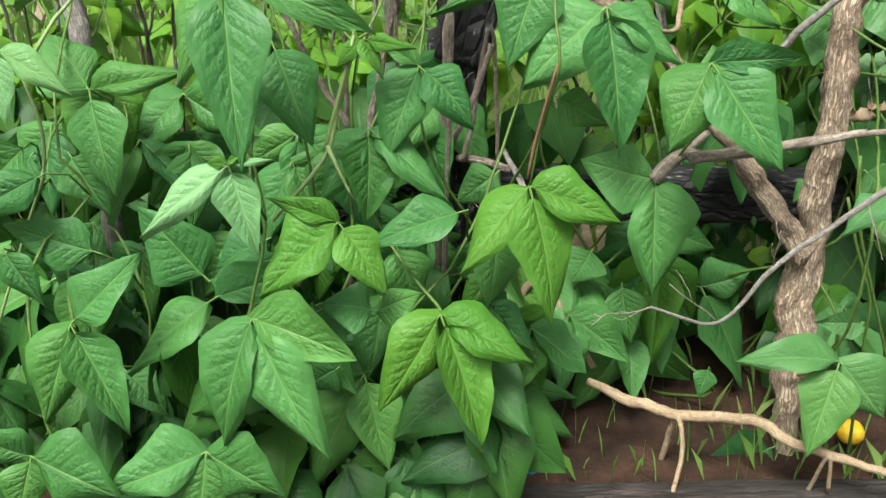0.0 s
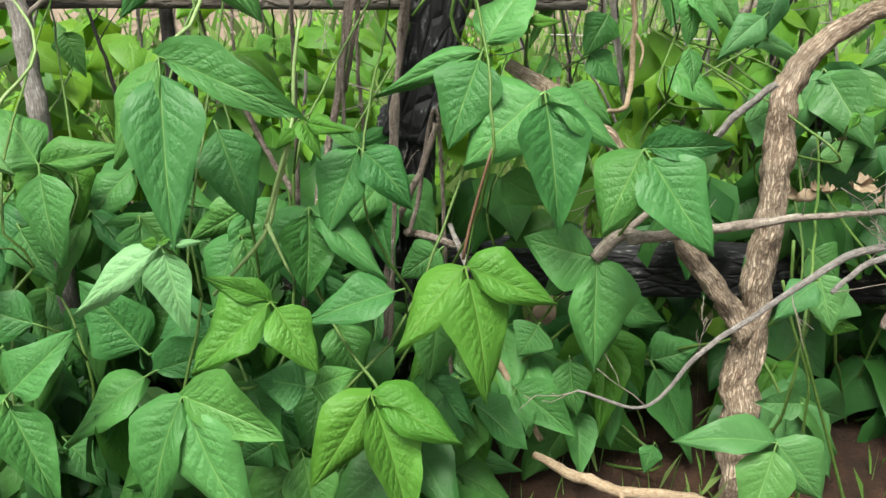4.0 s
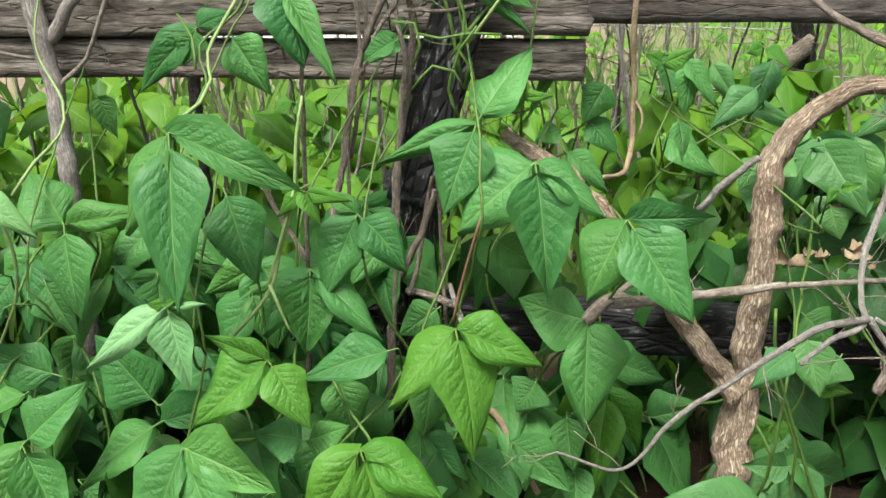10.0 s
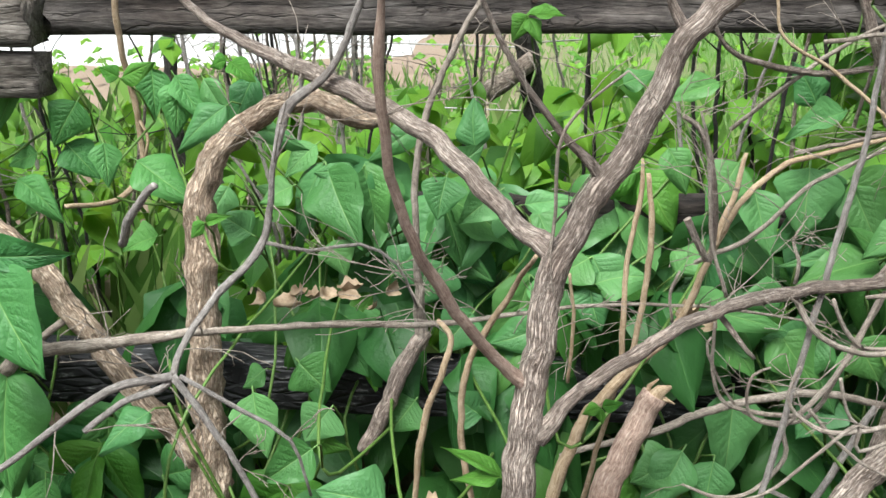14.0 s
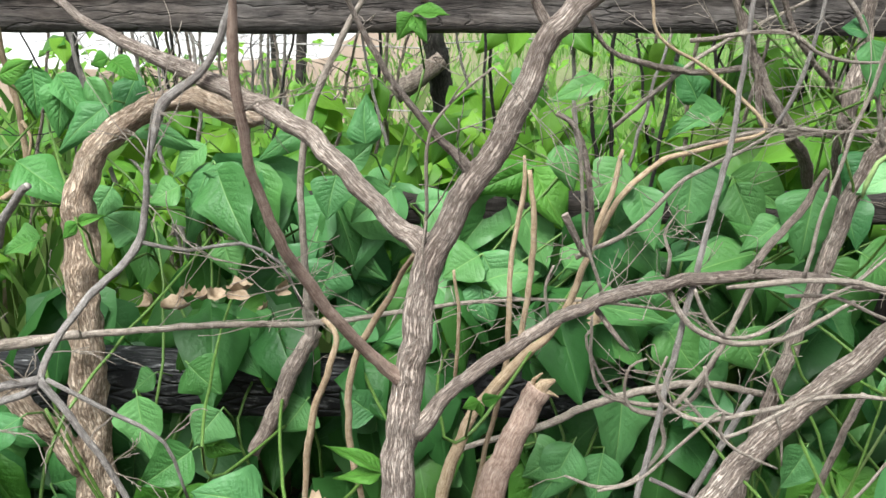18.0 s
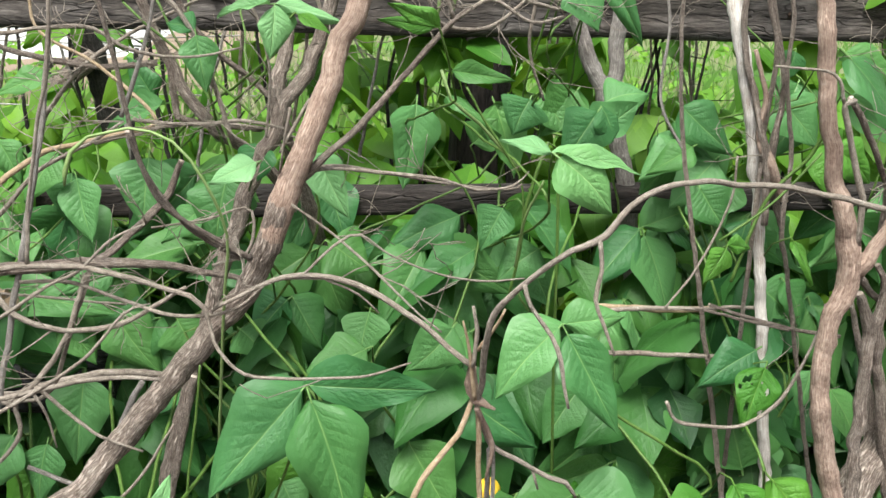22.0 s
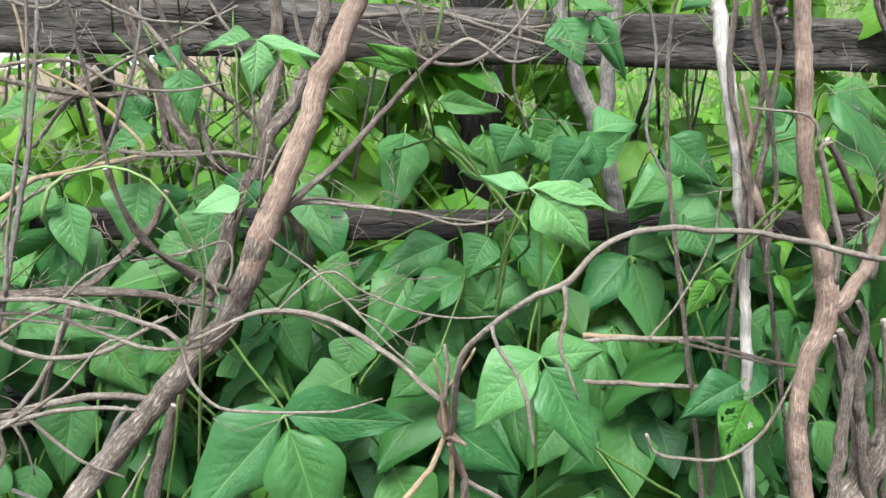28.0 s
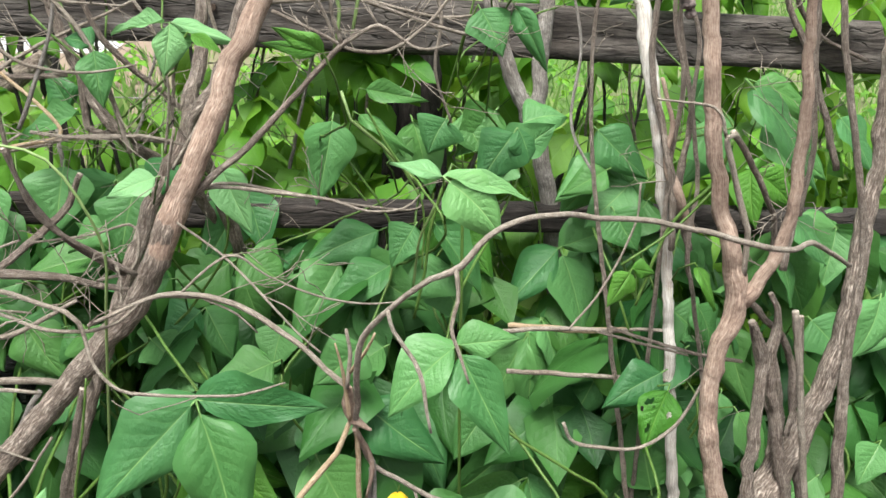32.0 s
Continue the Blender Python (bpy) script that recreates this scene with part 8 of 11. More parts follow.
wood = empty("long_branch", (1.730, 1.200, 0.000), "long grey dry branch reaching across the leaves", "branch")
tube("limb", [(1.565, 1.220, 0.808, 0.0024), (1.612, 1.200, 0.822, 0.0038), (1.652, 1.200, 0.825, 0.0034), (1.705, 1.200, 0.823, 0.0035), (1.750, 1.200, 0.813, 0.0035), (1.796, 1.200, 0.796, 0.0032), (1.837, 1.190, 0.784, 0.0032), (1.853, 1.190, 0.770, 0.0032), (1.860, 1.190, 0.744, 0.0025), (1.870, 1.180, 0.714, 0.0025), (1.902, 1.170, 0.684, 0.0022), (1.945, 1.170, 0.676, 0.0022), (2.002, 1.160, 0.679, 0.0018), (2.059, 1.150, 0.686, 0.0018), (2.112, 1.150, 0.702, 0.0011)], TWIG, wood, sides=7, knobby=0.08, seed=63, step=0.025)
twigs([(1.565, 1.220, 0.808, 0.0024), (1.612, 1.200, 0.822, 0.0038), (1.652, 1.200, 0.825, 0.0034), (1.705, 1.200, 0.823, 0.0035), (1.750, 1.200, 0.813, 0.0035), (1.796, 1.200, 0.796, 0.0032), (1.837, 1.190, 0.784, 0.0032), (1.853, 1.190, 0.770, 0.0032), (1.860, 1.190, 0.744, 0.0025), (1.870, 1.180, 0.714, 0.0025), (1.902, 1.170, 0.684, 0.0022), (1.945, 1.170, 0.676, 0.0022), (2.002, 1.160, 0.679, 0.0018), (2.059, 1.150, 0.686, 0.0018), (2.112, 1.150, 0.702, 0.0011)], TWIG, wood, 3, 0.12, 63, radius=0.0010)
tube("limb", [(1.633, 1.210, 0.801, 0.0024), (1.693, 1.210, 0.799, 0.0024), (1.758, 1.210, 0.771, 0.0025), (1.813, 1.200, 0.756, 0.0025), (1.862, 1.200, 0.754, 0.0025), (1.901, 1.200, 0.767, 0.0021), (1.940, 1.200, 0.799, 0.0018), (2.005, 1.200, 0.800, 0.0014)], TWIG, wood, sides=6, knobby=0.08, seed=64, step=0.025)
twigs([(1.633, 1.210, 0.801, 0.0024), (1.693, 1.210, 0.799, 0.0024), (1.758, 1.210, 0.771, 0.0025), (1.813, 1.200, 0.756, 0.0025), (1.862, 1.200, 0.754, 0.0025), (1.901, 1.200, 0.767, 0.0021), (1.940, 1.200, 0.799, 0.0018), (2.005, 1.200, 0.800, 0.0014)], TWIG, wood, 2, 0.12, 64, radius=0.0010)
tube("limb", [(1.520, 1.200, 0.814, 0.0021), (1.538, 1.200, 0.777, 0.0027), (1.561, 1.200, 0.751, 0.0027), (1.561, 1.200, 0.751, 0.0024), (1.602, 1.200, 0.756, 0.0024), (1.668, 1.200, 0.799, 0.0021), (1.707, 1.200, 0.818, 0.0021), (1.747, 1.200, 0.857, 0.0017), (1.790, 1.200, 0.877, 0.0014)], TWIG, wood, sides=6, knobby=0.08, seed=65, step=0.025)
twigs([(1.520, 1.200, 0.814, 0.0021), (1.538, 1.200, 0.777, 0.0027), (1.561, 1.200, 0.751, 0.0027), (1.561, 1.200, 0.751, 0.0024), (1.602, 1.200, 0.756, 0.0024), (1.668, 1.200, 0.799, 0.0021), (1.707, 1.200, 0.818, 0.0021), (1.747, 1.200, 0.857, 0.0017), (1.790, 1.200, 0.877, 0.0014)], TWIG, wood, 3, 0.12, 65, radius=0.0010)
tube("limb", [(1.501, 1.220, 0.717, 0.0017), (1.492, 1.220, 0.672, 0.0022), (1.515, 1.220, 0.644, 0.0028), (1.543, 1.200, 0.638, 0.0033), (1.585, 1.200, 0.644, 0.0033), (1.636, 1.200, 0.655, 0.0033), (1.683, 1.210, 0.661, 0.0033), (1.745, 1.220, 0.660, 0.0030), (1.788, 1.220, 0.655, 0.0022)], TWIG, wood, sides=7, knobby=0.08, seed=66, step=0.025)
twigs([(1.501, 1.220, 0.717, 0.0017), (1.492, 1.220, 0.672, 0.0022), (1.515, 1.220, 0.644, 0.0028), (1.543, 1.200, 0.638, 0.0033), (1.585, 1.200, 0.644, 0.0033), (1.636, 1.200, 0.655, 0.0033), (1.683, 1.210, 0.661, 0.0033), (1.745, 1.220, 0.660, 0.0030), (1.788, 1.220, 0.655, 0.0022)], TWIG, wood, 2, 0.12, 66, radius=0.0010)
tube("limb", [(1.418, 1.180, 0.551, 0.0017), (1.470, 1.180, 0.568, 0.0022), (1.524, 1.180, 0.626, 0.0022), (1.564, 1.180, 0.663, 0.0027), (1.568, 1.180, 0.626, 0.0025), (1.642, 1.180, 0.664, 0.0025), (1.709, 1.180, 0.711, 0.0021), (1.759, 1.180, 0.768, 0.0017), (1.791, 1.180, 0.780, 0.0011)], TWIG, wood, sides=6, knobby=0.08, seed=67, step=0.025)
twigs([(1.418, 1.180, 0.551, 0.0017), (1.470, 1.180, 0.568, 0.0022), (1.524, 1.180, 0.626, 0.0022), (1.564, 1.180, 0.663, 0.0027), (1.568, 1.180, 0.626, 0.0025), (1.642, 1.180, 0.664, 0.0025), (1.709, 1.180, 0.711, 0.0021), (1.759, 1.180, 0.768, 0.0017), (1.791, 1.180, 0.780, 0.0011)], TWIG, wood, 2, 0.12, 67, radius=0.0010)
tube("limb", [(1.634, 1.200, 0.654, 0.0022), (1.648, 1.200, 0.618, 0.0018), (1.655, 1.200, 0.572, 0.0011)], TWIG, wood, sides=5, knobby=0.08, seed=68, step=0.025)
tube("limb", [(1.542, 1.200, 0.713, 0.0021), (1.555, 1.200, 0.670, 0.0021), (1.579, 1.200, 0.647, 0.0022), (1.621, 1.200, 0.649, 0.0018)], TWIG, wood, sides=5, knobby=0.08, seed=69, step=0.025)
tube("limb", [(1.977, 1.200, 0.805, 0.0018), (2.023, 1.200, 0.849, 0.0018), (2.051, 1.200, 0.858, 0.0018), (2.090, 1.200, 0.830, 0.0014), (2.155, 1.200, 0.802, 0.0015), (2.207, 1.200, 0.792, 0.0015), (2.264, 1.190, 0.798, 0.0011)], TWIG, wood, sides=5, knobby=0.08, seed=70, step=0.025)
tube("limb", [(2.005, 1.200, 0.800, 0.0018), (2.047, 1.200, 0.778, 0.0015), (2.075, 1.200, 0.750, 0.0011)], TWIG, wood, sides=5, knobby=0.08, seed=71, step=0.025)
tube("limb", [(1.964, 1.300, 0.869, 0.0019), (2.023, 1.300, 0.822, 0.0019), (2.080, 1.250, 0.782, 0.0019), (2.123, 1.220, 0.745, 0.0015), (2.158, 1.200, 0.720, 0.0015)], TWIG, wood, sides=5, knobby=0.08, seed=72, step=0.025)
twigs([(1.964, 1.300, 0.869, 0.0019), (2.023, 1.300, 0.822, 0.0019), (2.080, 1.250, 0.782, 0.0019), (2.123, 1.220, 0.745, 0.0015), (2.158, 1.200, 0.720, 0.0015)], TWIG, wood, 3, 0.12, 72, radius=0.0010)
tube("limb", [(1.856, 1.300, 0.784, 0.0023), (1.901, 1.300, 0.800, 0.0023), (1.913, 1.300, 0.847, 0.0023), (1.901, 1.300, 0.866, 0.0019), (1.855, 1.280, 0.857, 0.0015), (1.784, 1.270, 0.849, 0.0015)], TWIG, wood, sides=5, knobby=0.08, seed=73, step=0.025)
twigs([(1.856, 1.300, 0.784, 0.0023), (1.901, 1.300, 0.800, 0.0023), (1.913, 1.300, 0.847, 0.0023), (1.901, 1.300, 0.866, 0.0019), (1.855, 1.280, 0.857, 0.0015), (1.784, 1.270, 0.849, 0.0015)], TWIG, wood, 3, 0.12, 73, radius=0.0010)
tube("limb", [(1.907, 1.300, 0.792, 0.0046), (1.866, 1.280, 0.827, 0.0037), (1.805, 1.250, 0.885, 0.0032), (1.783, 1.230, 0.951, 0.0031), (1.775, 1.220, 1.016, 0.0028), (1.765, 1.220, 1.079, 0.0028), (1.746, 1.220, 1.186, 0.0027), (1.739, 1.220, 1.256, 0.0023), (1.736, 1.220, 1.325, 0.0019), (1.732, 1.220, 1.425, 0.0016), (1.749, 1.220, 1.535, 0.0012)], BROWN_BARK, wood, sides=7, knobby=0.10, seed=74, step=0.025)
twigs([(1.907, 1.300, 0.792, 0.0046), (1.866, 1.280, 0.827, 0.0037), (1.805, 1.250, 0.885, 0.0032), (1.783, 1.230, 0.951, 0.0031), (1.775, 1.220, 1.016, 0.0028), (1.765, 1.220, 1.079, 0.0028), (1.746, 1.220, 1.186, 0.0027), (1.739, 1.220, 1.256, 0.0023), (1.736, 1.220, 1.325, 0.0019), (1.732, 1.220, 1.425, 0.0016), (1.749, 1.220, 1.535, 0.0012)], TWIG, wood, 3, 0.12, 74, radius=0.0010)
tube("limb", [(1.648, 1.200, 0.828, 0.0028), (1.657, 1.200, 0.898, 0.0023), (1.675, 1.200, 0.985, 0.0023), (1.696, 1.200, 1.067, 0.0023), (1.708, 1.200, 1.167, 0.0020), (1.711, 1.200, 1.256, 0.0019), (1.712, 1.200, 1.329, 0.0016), (1.712, 1.200, 1.429, 0.0013), (1.732, 1.200, 1.539, 0.0009)], TWIG, wood, sides=7, knobby=0.08, seed=75, step=0.025)
twigs([(1.648, 1.200, 0.828, 0.0028), (1.657, 1.200, 0.898, 0.0023), (1.675, 1.200, 0.985, 0.0023), (1.696, 1.200, 1.067, 0.0023), (1.708, 1.200, 1.167, 0.0020), (1.711, 1.200, 1.256, 0.0019), (1.712, 1.200, 1.329, 0.0016), (1.712, 1.200, 1.429, 0.0013), (1.732, 1.200, 1.539, 0.0009)], TWIG, wood, 3, 0.12, 75, radius=0.0010)
tube("limb", [(1.961, 1.400, 0.888, 0.0024), (2.026, 1.420, 0.891, 0.0025), (2.110, 1.440, 0.873, 0.0025), (2.207, 1.460, 0.850, 0.0022), (2.300, 1.480, 0.835, 0.0018), (2.322, 1.480, 0.844, 0.0014)], TWIG, wood, sides=6, knobby=0.08, seed=76, step=0.025)
twigs([(1.961, 1.400, 0.888, 0.0024), (2.026, 1.420, 0.891, 0.0025), (2.110, 1.440, 0.873, 0.0025), (2.207, 1.460, 0.850, 0.0022), (2.300, 1.480, 0.835, 0.0018), (2.322, 1.480, 0.844, 0.0014)], TWIG, wood, 3, 0.12, 76, radius=0.0010)
tube("limb", [(1.965, 1.300, 1.000, 0.0022), (1.955, 1.310, 0.948, 0.0019), (1.948, 1.330, 0.905, 0.0019)], TWIG, wood, "pale bare twig", sides=6, knobby=0.08, seed=77, step=0.025)

wood = empty("dead_brush", (1.591, 1.700, 0.000), "tangle of fine dead brown twigs before the rail", "brush")
tube("limb", [(1.432, 1.500, 0.743, 0.0038), (1.512, 1.500, 0.787, 0.0038), (1.587, 1.500, 0.865, 0.0033), (1.664, 1.500, 0.907, 0.0028), (1.716, 1.500, 0.940, 0.0019)], TWIG, wood, sides=6, knobby=0.08, seed=78, step=0.025)
twigs([(1.432, 1.500, 0.743, 0.0038), (1.512, 1.500, 0.787, 0.0038), (1.587, 1.500, 0.865, 0.0033), (1.664, 1.500, 0.907, 0.0028), (1.716, 1.500, 0.940, 0.0019)], TWIG, wood, 8, 0.20, 78, radius=0.0010)
tube("limb", [(1.531, 1.750, 0.888, 0.0039), (1.609, 1.700, 0.979, 0.0037), (1.687, 1.700, 1.037, 0.0032), (1.800, 1.700, 1.095, 0.0026), (1.895, 1.700, 1.143, 0.0021)], TWIG, wood, sides=6, knobby=0.08, seed=79, step=0.025)
twigs([(1.531, 1.750, 0.888, 0.0039), (1.609, 1.700, 0.979, 0.0037), (1.687, 1.700, 1.037, 0.0032), (1.800, 1.700, 1.095, 0.0026), (1.895, 1.700, 1.143, 0.0021)], TWIG, wood, 6, 0.20, 79, radius=0.0010)
tube("limb", [(1.626, 1.700, 0.861, 0.0038), (1.774, 1.680, 0.897, 0.0033), (1.889, 1.660, 0.898, 0.0032), (1.984, 1.660, 0.874, 0.0022)], TWIG, wood, sides=6, knobby=0.08, seed=80, step=0.025)
twigs([(1.626, 1.700, 0.861, 0.0038), (1.774, 1.680, 0.897, 0.0033), (1.889, 1.660, 0.898, 0.0032), (1.984, 1.660, 0.874, 0.0022)], TWIG, wood, 7, 0.16, 80, radius=0.0010)
tube("limb", [(1.761, 1.500, 1.154, 0.0033), (1.808, 1.500, 1.097, 0.0038), (1.840, 1.500, 1.029, 0.0038), (1.872, 1.500, 0.914, 0.0039)], TWIG, wood, sides=7, knobby=0.08, seed=81, step=0.025)
twigs([(1.761, 1.500, 1.154, 0.0033), (1.808, 1.500, 1.097, 0.0038), (1.840, 1.500, 1.029, 0.0038), (1.872, 1.500, 0.914, 0.0039)], TWIG, wood, 8, 0.12, 81, radius=0.0010)
tube("limb", [(2.170, 1.700, 1.160, 0.0033), (2.268, 1.680, 1.137, 0.0033), (2.369, 1.680, 1.121, 0.0028), (2.471, 1.680, 1.134, 0.0022)], TWIG, wood, sides=6, knobby=0.08, seed=82, step=0.025)
twigs([(2.170, 1.700, 1.160, 0.0033), (2.268, 1.680, 1.137, 0.0033), (2.369, 1.680, 1.121, 0.0028), (2.471, 1.680, 1.134, 0.0022)], TWIG, wood, 6, 0.16, 82, radius=0.0010)
tube("limb", [(1.976, 1.450, 1.293, 0.0031), (1.992, 1.450, 1.216, 0.0032), (2.001, 1.450, 1.135, 0.0028), (2.022, 1.450, 1.069, 0.0023)], TWIG, wood, sides=6, knobby=0.08, seed=83, step=0.025)
twigs([(1.976, 1.450, 1.293, 0.0031), (1.992, 1.450, 1.216, 0.0032), (2.001, 1.450, 1.135, 0.0028), (2.022, 1.450, 1.069, 0.0023)], TWIG, wood, 6, 0.12, 83, radius=0.0010)
tube("limb", [(1.729, 1.500, 0.943, 0.0029), (1.812, 1.500, 0.935, 0.0029), (1.898, 1.500, 0.941, 0.0029), (1.967, 1.500, 0.924, 0.0020)], TWIG, wood, sides=6, knobby=0.08, seed=84, step=0.025)
twigs([(1.729, 1.500, 0.943, 0.0029), (1.812, 1.500, 0.935, 0.0029), (1.898, 1.500, 0.941, 0.0029), (1.967, 1.500, 0.924, 0.0020)], TWIG, wood, 8, 0.12, 84, radius=0.0010)

wood = empty("right_tree", (2.765, 1.280, 0.000), "upright bare tree with reddish brown bark", "tree")
tube("trunk", [(2.989, 1.253, -0.030, 0.0193), (2.921, 1.261, 0.136, 0.0181), (2.852, 1.270, 0.302, 0.0168), (2.812, 1.275, 0.398, 0.0163), (2.777, 1.280, 0.521, 0.0151), (2.768, 1.290, 0.642, 0.0141), (2.791, 1.295, 0.746, 0.0171), (2.768, 1.300, 0.840, 0.0141), (2.734, 1.310, 0.943, 0.0124), (2.711, 1.320, 1.069, 0.0122), (2.698, 1.335, 1.173, 0.0120), (2.691, 1.350, 1.267, 0.0113), (2.700, 1.370, 1.361, 0.0100), (2.700, 1.390, 1.454, 0.0079), (2.701, 1.411, 1.552, 0.0067), (2.721, 1.432, 1.660, 0.0047)], RED_BARK, wood, sides=11, knobby=0.10, seed=85)
tube("limb", [(2.798, 1.295, 0.750, 0.0127), (2.827, 1.290, 0.808, 0.0102), (2.847, 1.285, 0.882, 0.0093), (2.840, 1.280, 1.005, 0.0090), (2.821, 1.270, 1.122, 0.0080), (2.796, 1.260, 1.261, 0.0053)], RED_BARK, wood, sides=9, knobby=0.10, seed=86)
twigs([(2.798, 1.295, 0.750, 0.0127), (2.827, 1.290, 0.808, 0.0102), (2.847, 1.285, 0.882, 0.0093), (2.840, 1.280, 1.005, 0.0090), (2.821, 1.270, 1.122, 0.0080), (2.796, 1.260, 1.261, 0.0053)], TWIG, wood, 3, 0.12, 86)
tube("limb", [(2.792, 1.290, 0.799, 0.0048), (2.783, 1.285, 0.864, 0.0047), (2.747, 1.280, 0.952, 0.0046), (2.719, 1.270, 1.014, 0.0039), (2.736, 1.270, 1.018, 0.0028)], TWIG, wood, "pale peeling twig", sides=6, knobby=0.10, seed=87, step=0.025)
tube("limb", [(2.719, 1.270, 1.014, 0.0028), (2.696, 1.270, 1.054, 0.0022), (2.610, 1.270, 1.064, 0.0016)], TWIG, wood, sides=5, knobby=0.10, seed=88, step=0.025)
tube("limb", [(2.732, 1.280, 1.020, 0.0045), (2.789, 1.300, 0.956, 0.0047), (2.849, 1.330, 0.866, 0.0043), (2.866, 1.350, 0.784, 0.0044)], BROWN_BARK, wood, sides=6, knobby=0.10, seed=89, step=0.025)
twigs([(2.732, 1.280, 1.020, 0.0045), (2.789, 1.300, 0.956, 0.0047), (2.849, 1.330, 0.866, 0.0043), (2.866, 1.350, 0.784, 0.0044)], TWIG, wood, 3, 0.10, 89)
tube("limb", [(2.977, 1.400, 0.938, 0.0057), (2.905, 1.400, 1.098, 0.0055), (2.852, 1.400, 1.179, 0.0047), (2.826, 1.400, 1.243, 0.0041), (2.788, 1.400, 1.335, 0.0035), (2.770, 1.400, 1.438, 0.0024)], BROWN_BARK, wood, sides=7, knobby=0.10, seed=90, step=0.025)
twigs([(2.977, 1.400, 0.938, 0.0057), (2.905, 1.400, 1.098, 0.0055), (2.852, 1.400, 1.179, 0.0047), (2.826, 1.400, 1.243, 0.0041), (2.788, 1.400, 1.335, 0.0035), (2.770, 1.400, 1.438, 0.0024)], TWIG, wood, 4, 0.12, 90)
tube("limb", [(2.889, 1.350, 0.783, 0.0063), (2.907, 1.380, 0.896, 0.0056), (2.910, 1.400, 1.072, 0.0055), (2.905, 1.420, 1.197, 0.0048), (2.896, 1.420, 1.262, 0.0041), (2.882, 1.420, 1.361, 0.0035), (2.888, 1.420, 1.470, 0.0025)], BROWN_BARK, wood, sides=7, knobby=0.10, seed=91)
twigs([(2.889, 1.350, 0.783, 0.0063), (2.907, 1.380, 0.896, 0.0056), (2.910, 1.400, 1.072, 0.0055), (2.905, 1.420, 1.197, 0.0048), (2.896, 1.420, 1.262, 0.0041), (2.882, 1.420, 1.361, 0.0035), (2.888, 1.420, 1.470, 0.0025)], TWIG, wood, 3, 0.12, 91)

wood = empty("edge_tree", (2.943, 1.400, 0.000), "leaning bare tree with brown bark and side shoots", "tree")
tube("trunk", [(2.802, 1.363, -0.030, 0.0371), (2.879, 1.382, 0.140, 0.0348), (2.957, 1.400, 0.311, 0.0323), (3.041, 1.420, 0.496, 0.0205), (3.074, 1.430, 0.668, 0.0181), (3.075, 1.440, 0.831, 0.0159), (3.081, 1.450, 0.947, 0.0139), (3.064, 1.460, 1.148, 0.0117), (3.056, 1.470, 1.251, 0.0098), (3.048, 1.480, 1.350, 0.0083), (3.059, 1.489, 1.460, 0.0059)], BROWN_BARK, wood, sides=10, knobby=0.10, seed=92)
tube("trunk", [(3.097, 1.280, -0.030, 0.0123), (3.068, 1.290, 0.174, 0.0115), (3.040, 1.300, 0.377, 0.0107), (3.013, 1.310, 0.579, 0.0094), (3.008, 1.320, 0.717, 0.0064), (3.010, 1.330, 0.820, 0.0062), (2.976, 1.340, 0.954, 0.0055), (2.930, 1.350, 1.106, 0.0053), (2.901, 1.360, 1.225, 0.0046), (2.877, 1.368, 1.322, 0.0039), (2.873, 1.376, 1.429, 0.0027)], BROWN_BARK, wood, knobby=0.10, seed=93)
tube("stub", [(2.959, 1.360, 0.476, 0.0055), (2.965, 1.360, 0.574, 0.0047), (2.943, 1.360, 0.700, 0.0045)], BROWN_BARK, wood, "dry stub", sides=7, knobby=0.10, seed=94, step=0.025)
tube("stub", [(2.995, 1.450, 0.299, 0.0075), (2.999, 1.470, 0.421, 0.0066), (2.951, 1.480, 0.557, 0.0057), (2.928, 1.480, 0.625, 0.0042)], BROWN_BARK, wood, sides=7, knobby=0.10, seed=95)
tube("stub", [(3.015, 1.450, 0.311, 0.0075), (3.011, 1.470, 0.445, 0.0066), (2.994, 1.480, 0.533, 0.0058)], BROWN_BARK, wood, sides=7, knobby=0.10, seed=96)

wood = empty("white_pole", (2.842, 1.630, 0.000), "peeled white stick leaning on the rail", "pole")
tube("pole", [(2.913, 1.564, -0.030, 0.0128), (2.882, 1.582, 0.197, 0.0120), (2.850, 1.600, 0.424, 0.0111), (2.833, 1.610, 0.552, 0.0110), (2.810, 1.625, 0.719, 0.0108), (2.782, 1.634, 0.870, 0.0125), (2.757, 1.650, 0.994, 0.0133), (2.733, 1.680, 1.113, 0.0142), (2.714, 1.700, 1.232, 0.0122), (2.687, 1.720, 1.339, 0.0064), (2.670, 1.740, 1.416, 0.0057), (2.649, 1.765, 1.511, 0.0048), (2.647, 1.789, 1.615, 0.0034)], PEELED, wood, knobby=0.08, seed=97)
tube("vine", [(2.808, 1.600, 0.728, 0.0059), (2.790, 1.600, 0.859, 0.0072), (2.764, 1.620, 0.959, 0.0057), (2.737, 1.640, 1.068, 0.0057), (2.740, 1.660, 1.186, 0.0049), (2.709, 1.680, 1.330, 0.0049)], BROWN_BARK, wood, "thin brown vine wound round it", sides=6, knobby=0.20, seed=98)
twigs([(2.808, 1.600, 0.728, 0.0059), (2.790, 1.600, 0.859, 0.0072), (2.764, 1.620, 0.959, 0.0057), (2.737, 1.640, 1.068, 0.0057), (2.740, 1.660, 1.186, 0.0049), (2.709, 1.680, 1.330, 0.0049)], TWIG, wood, 5, 0.12, 98)
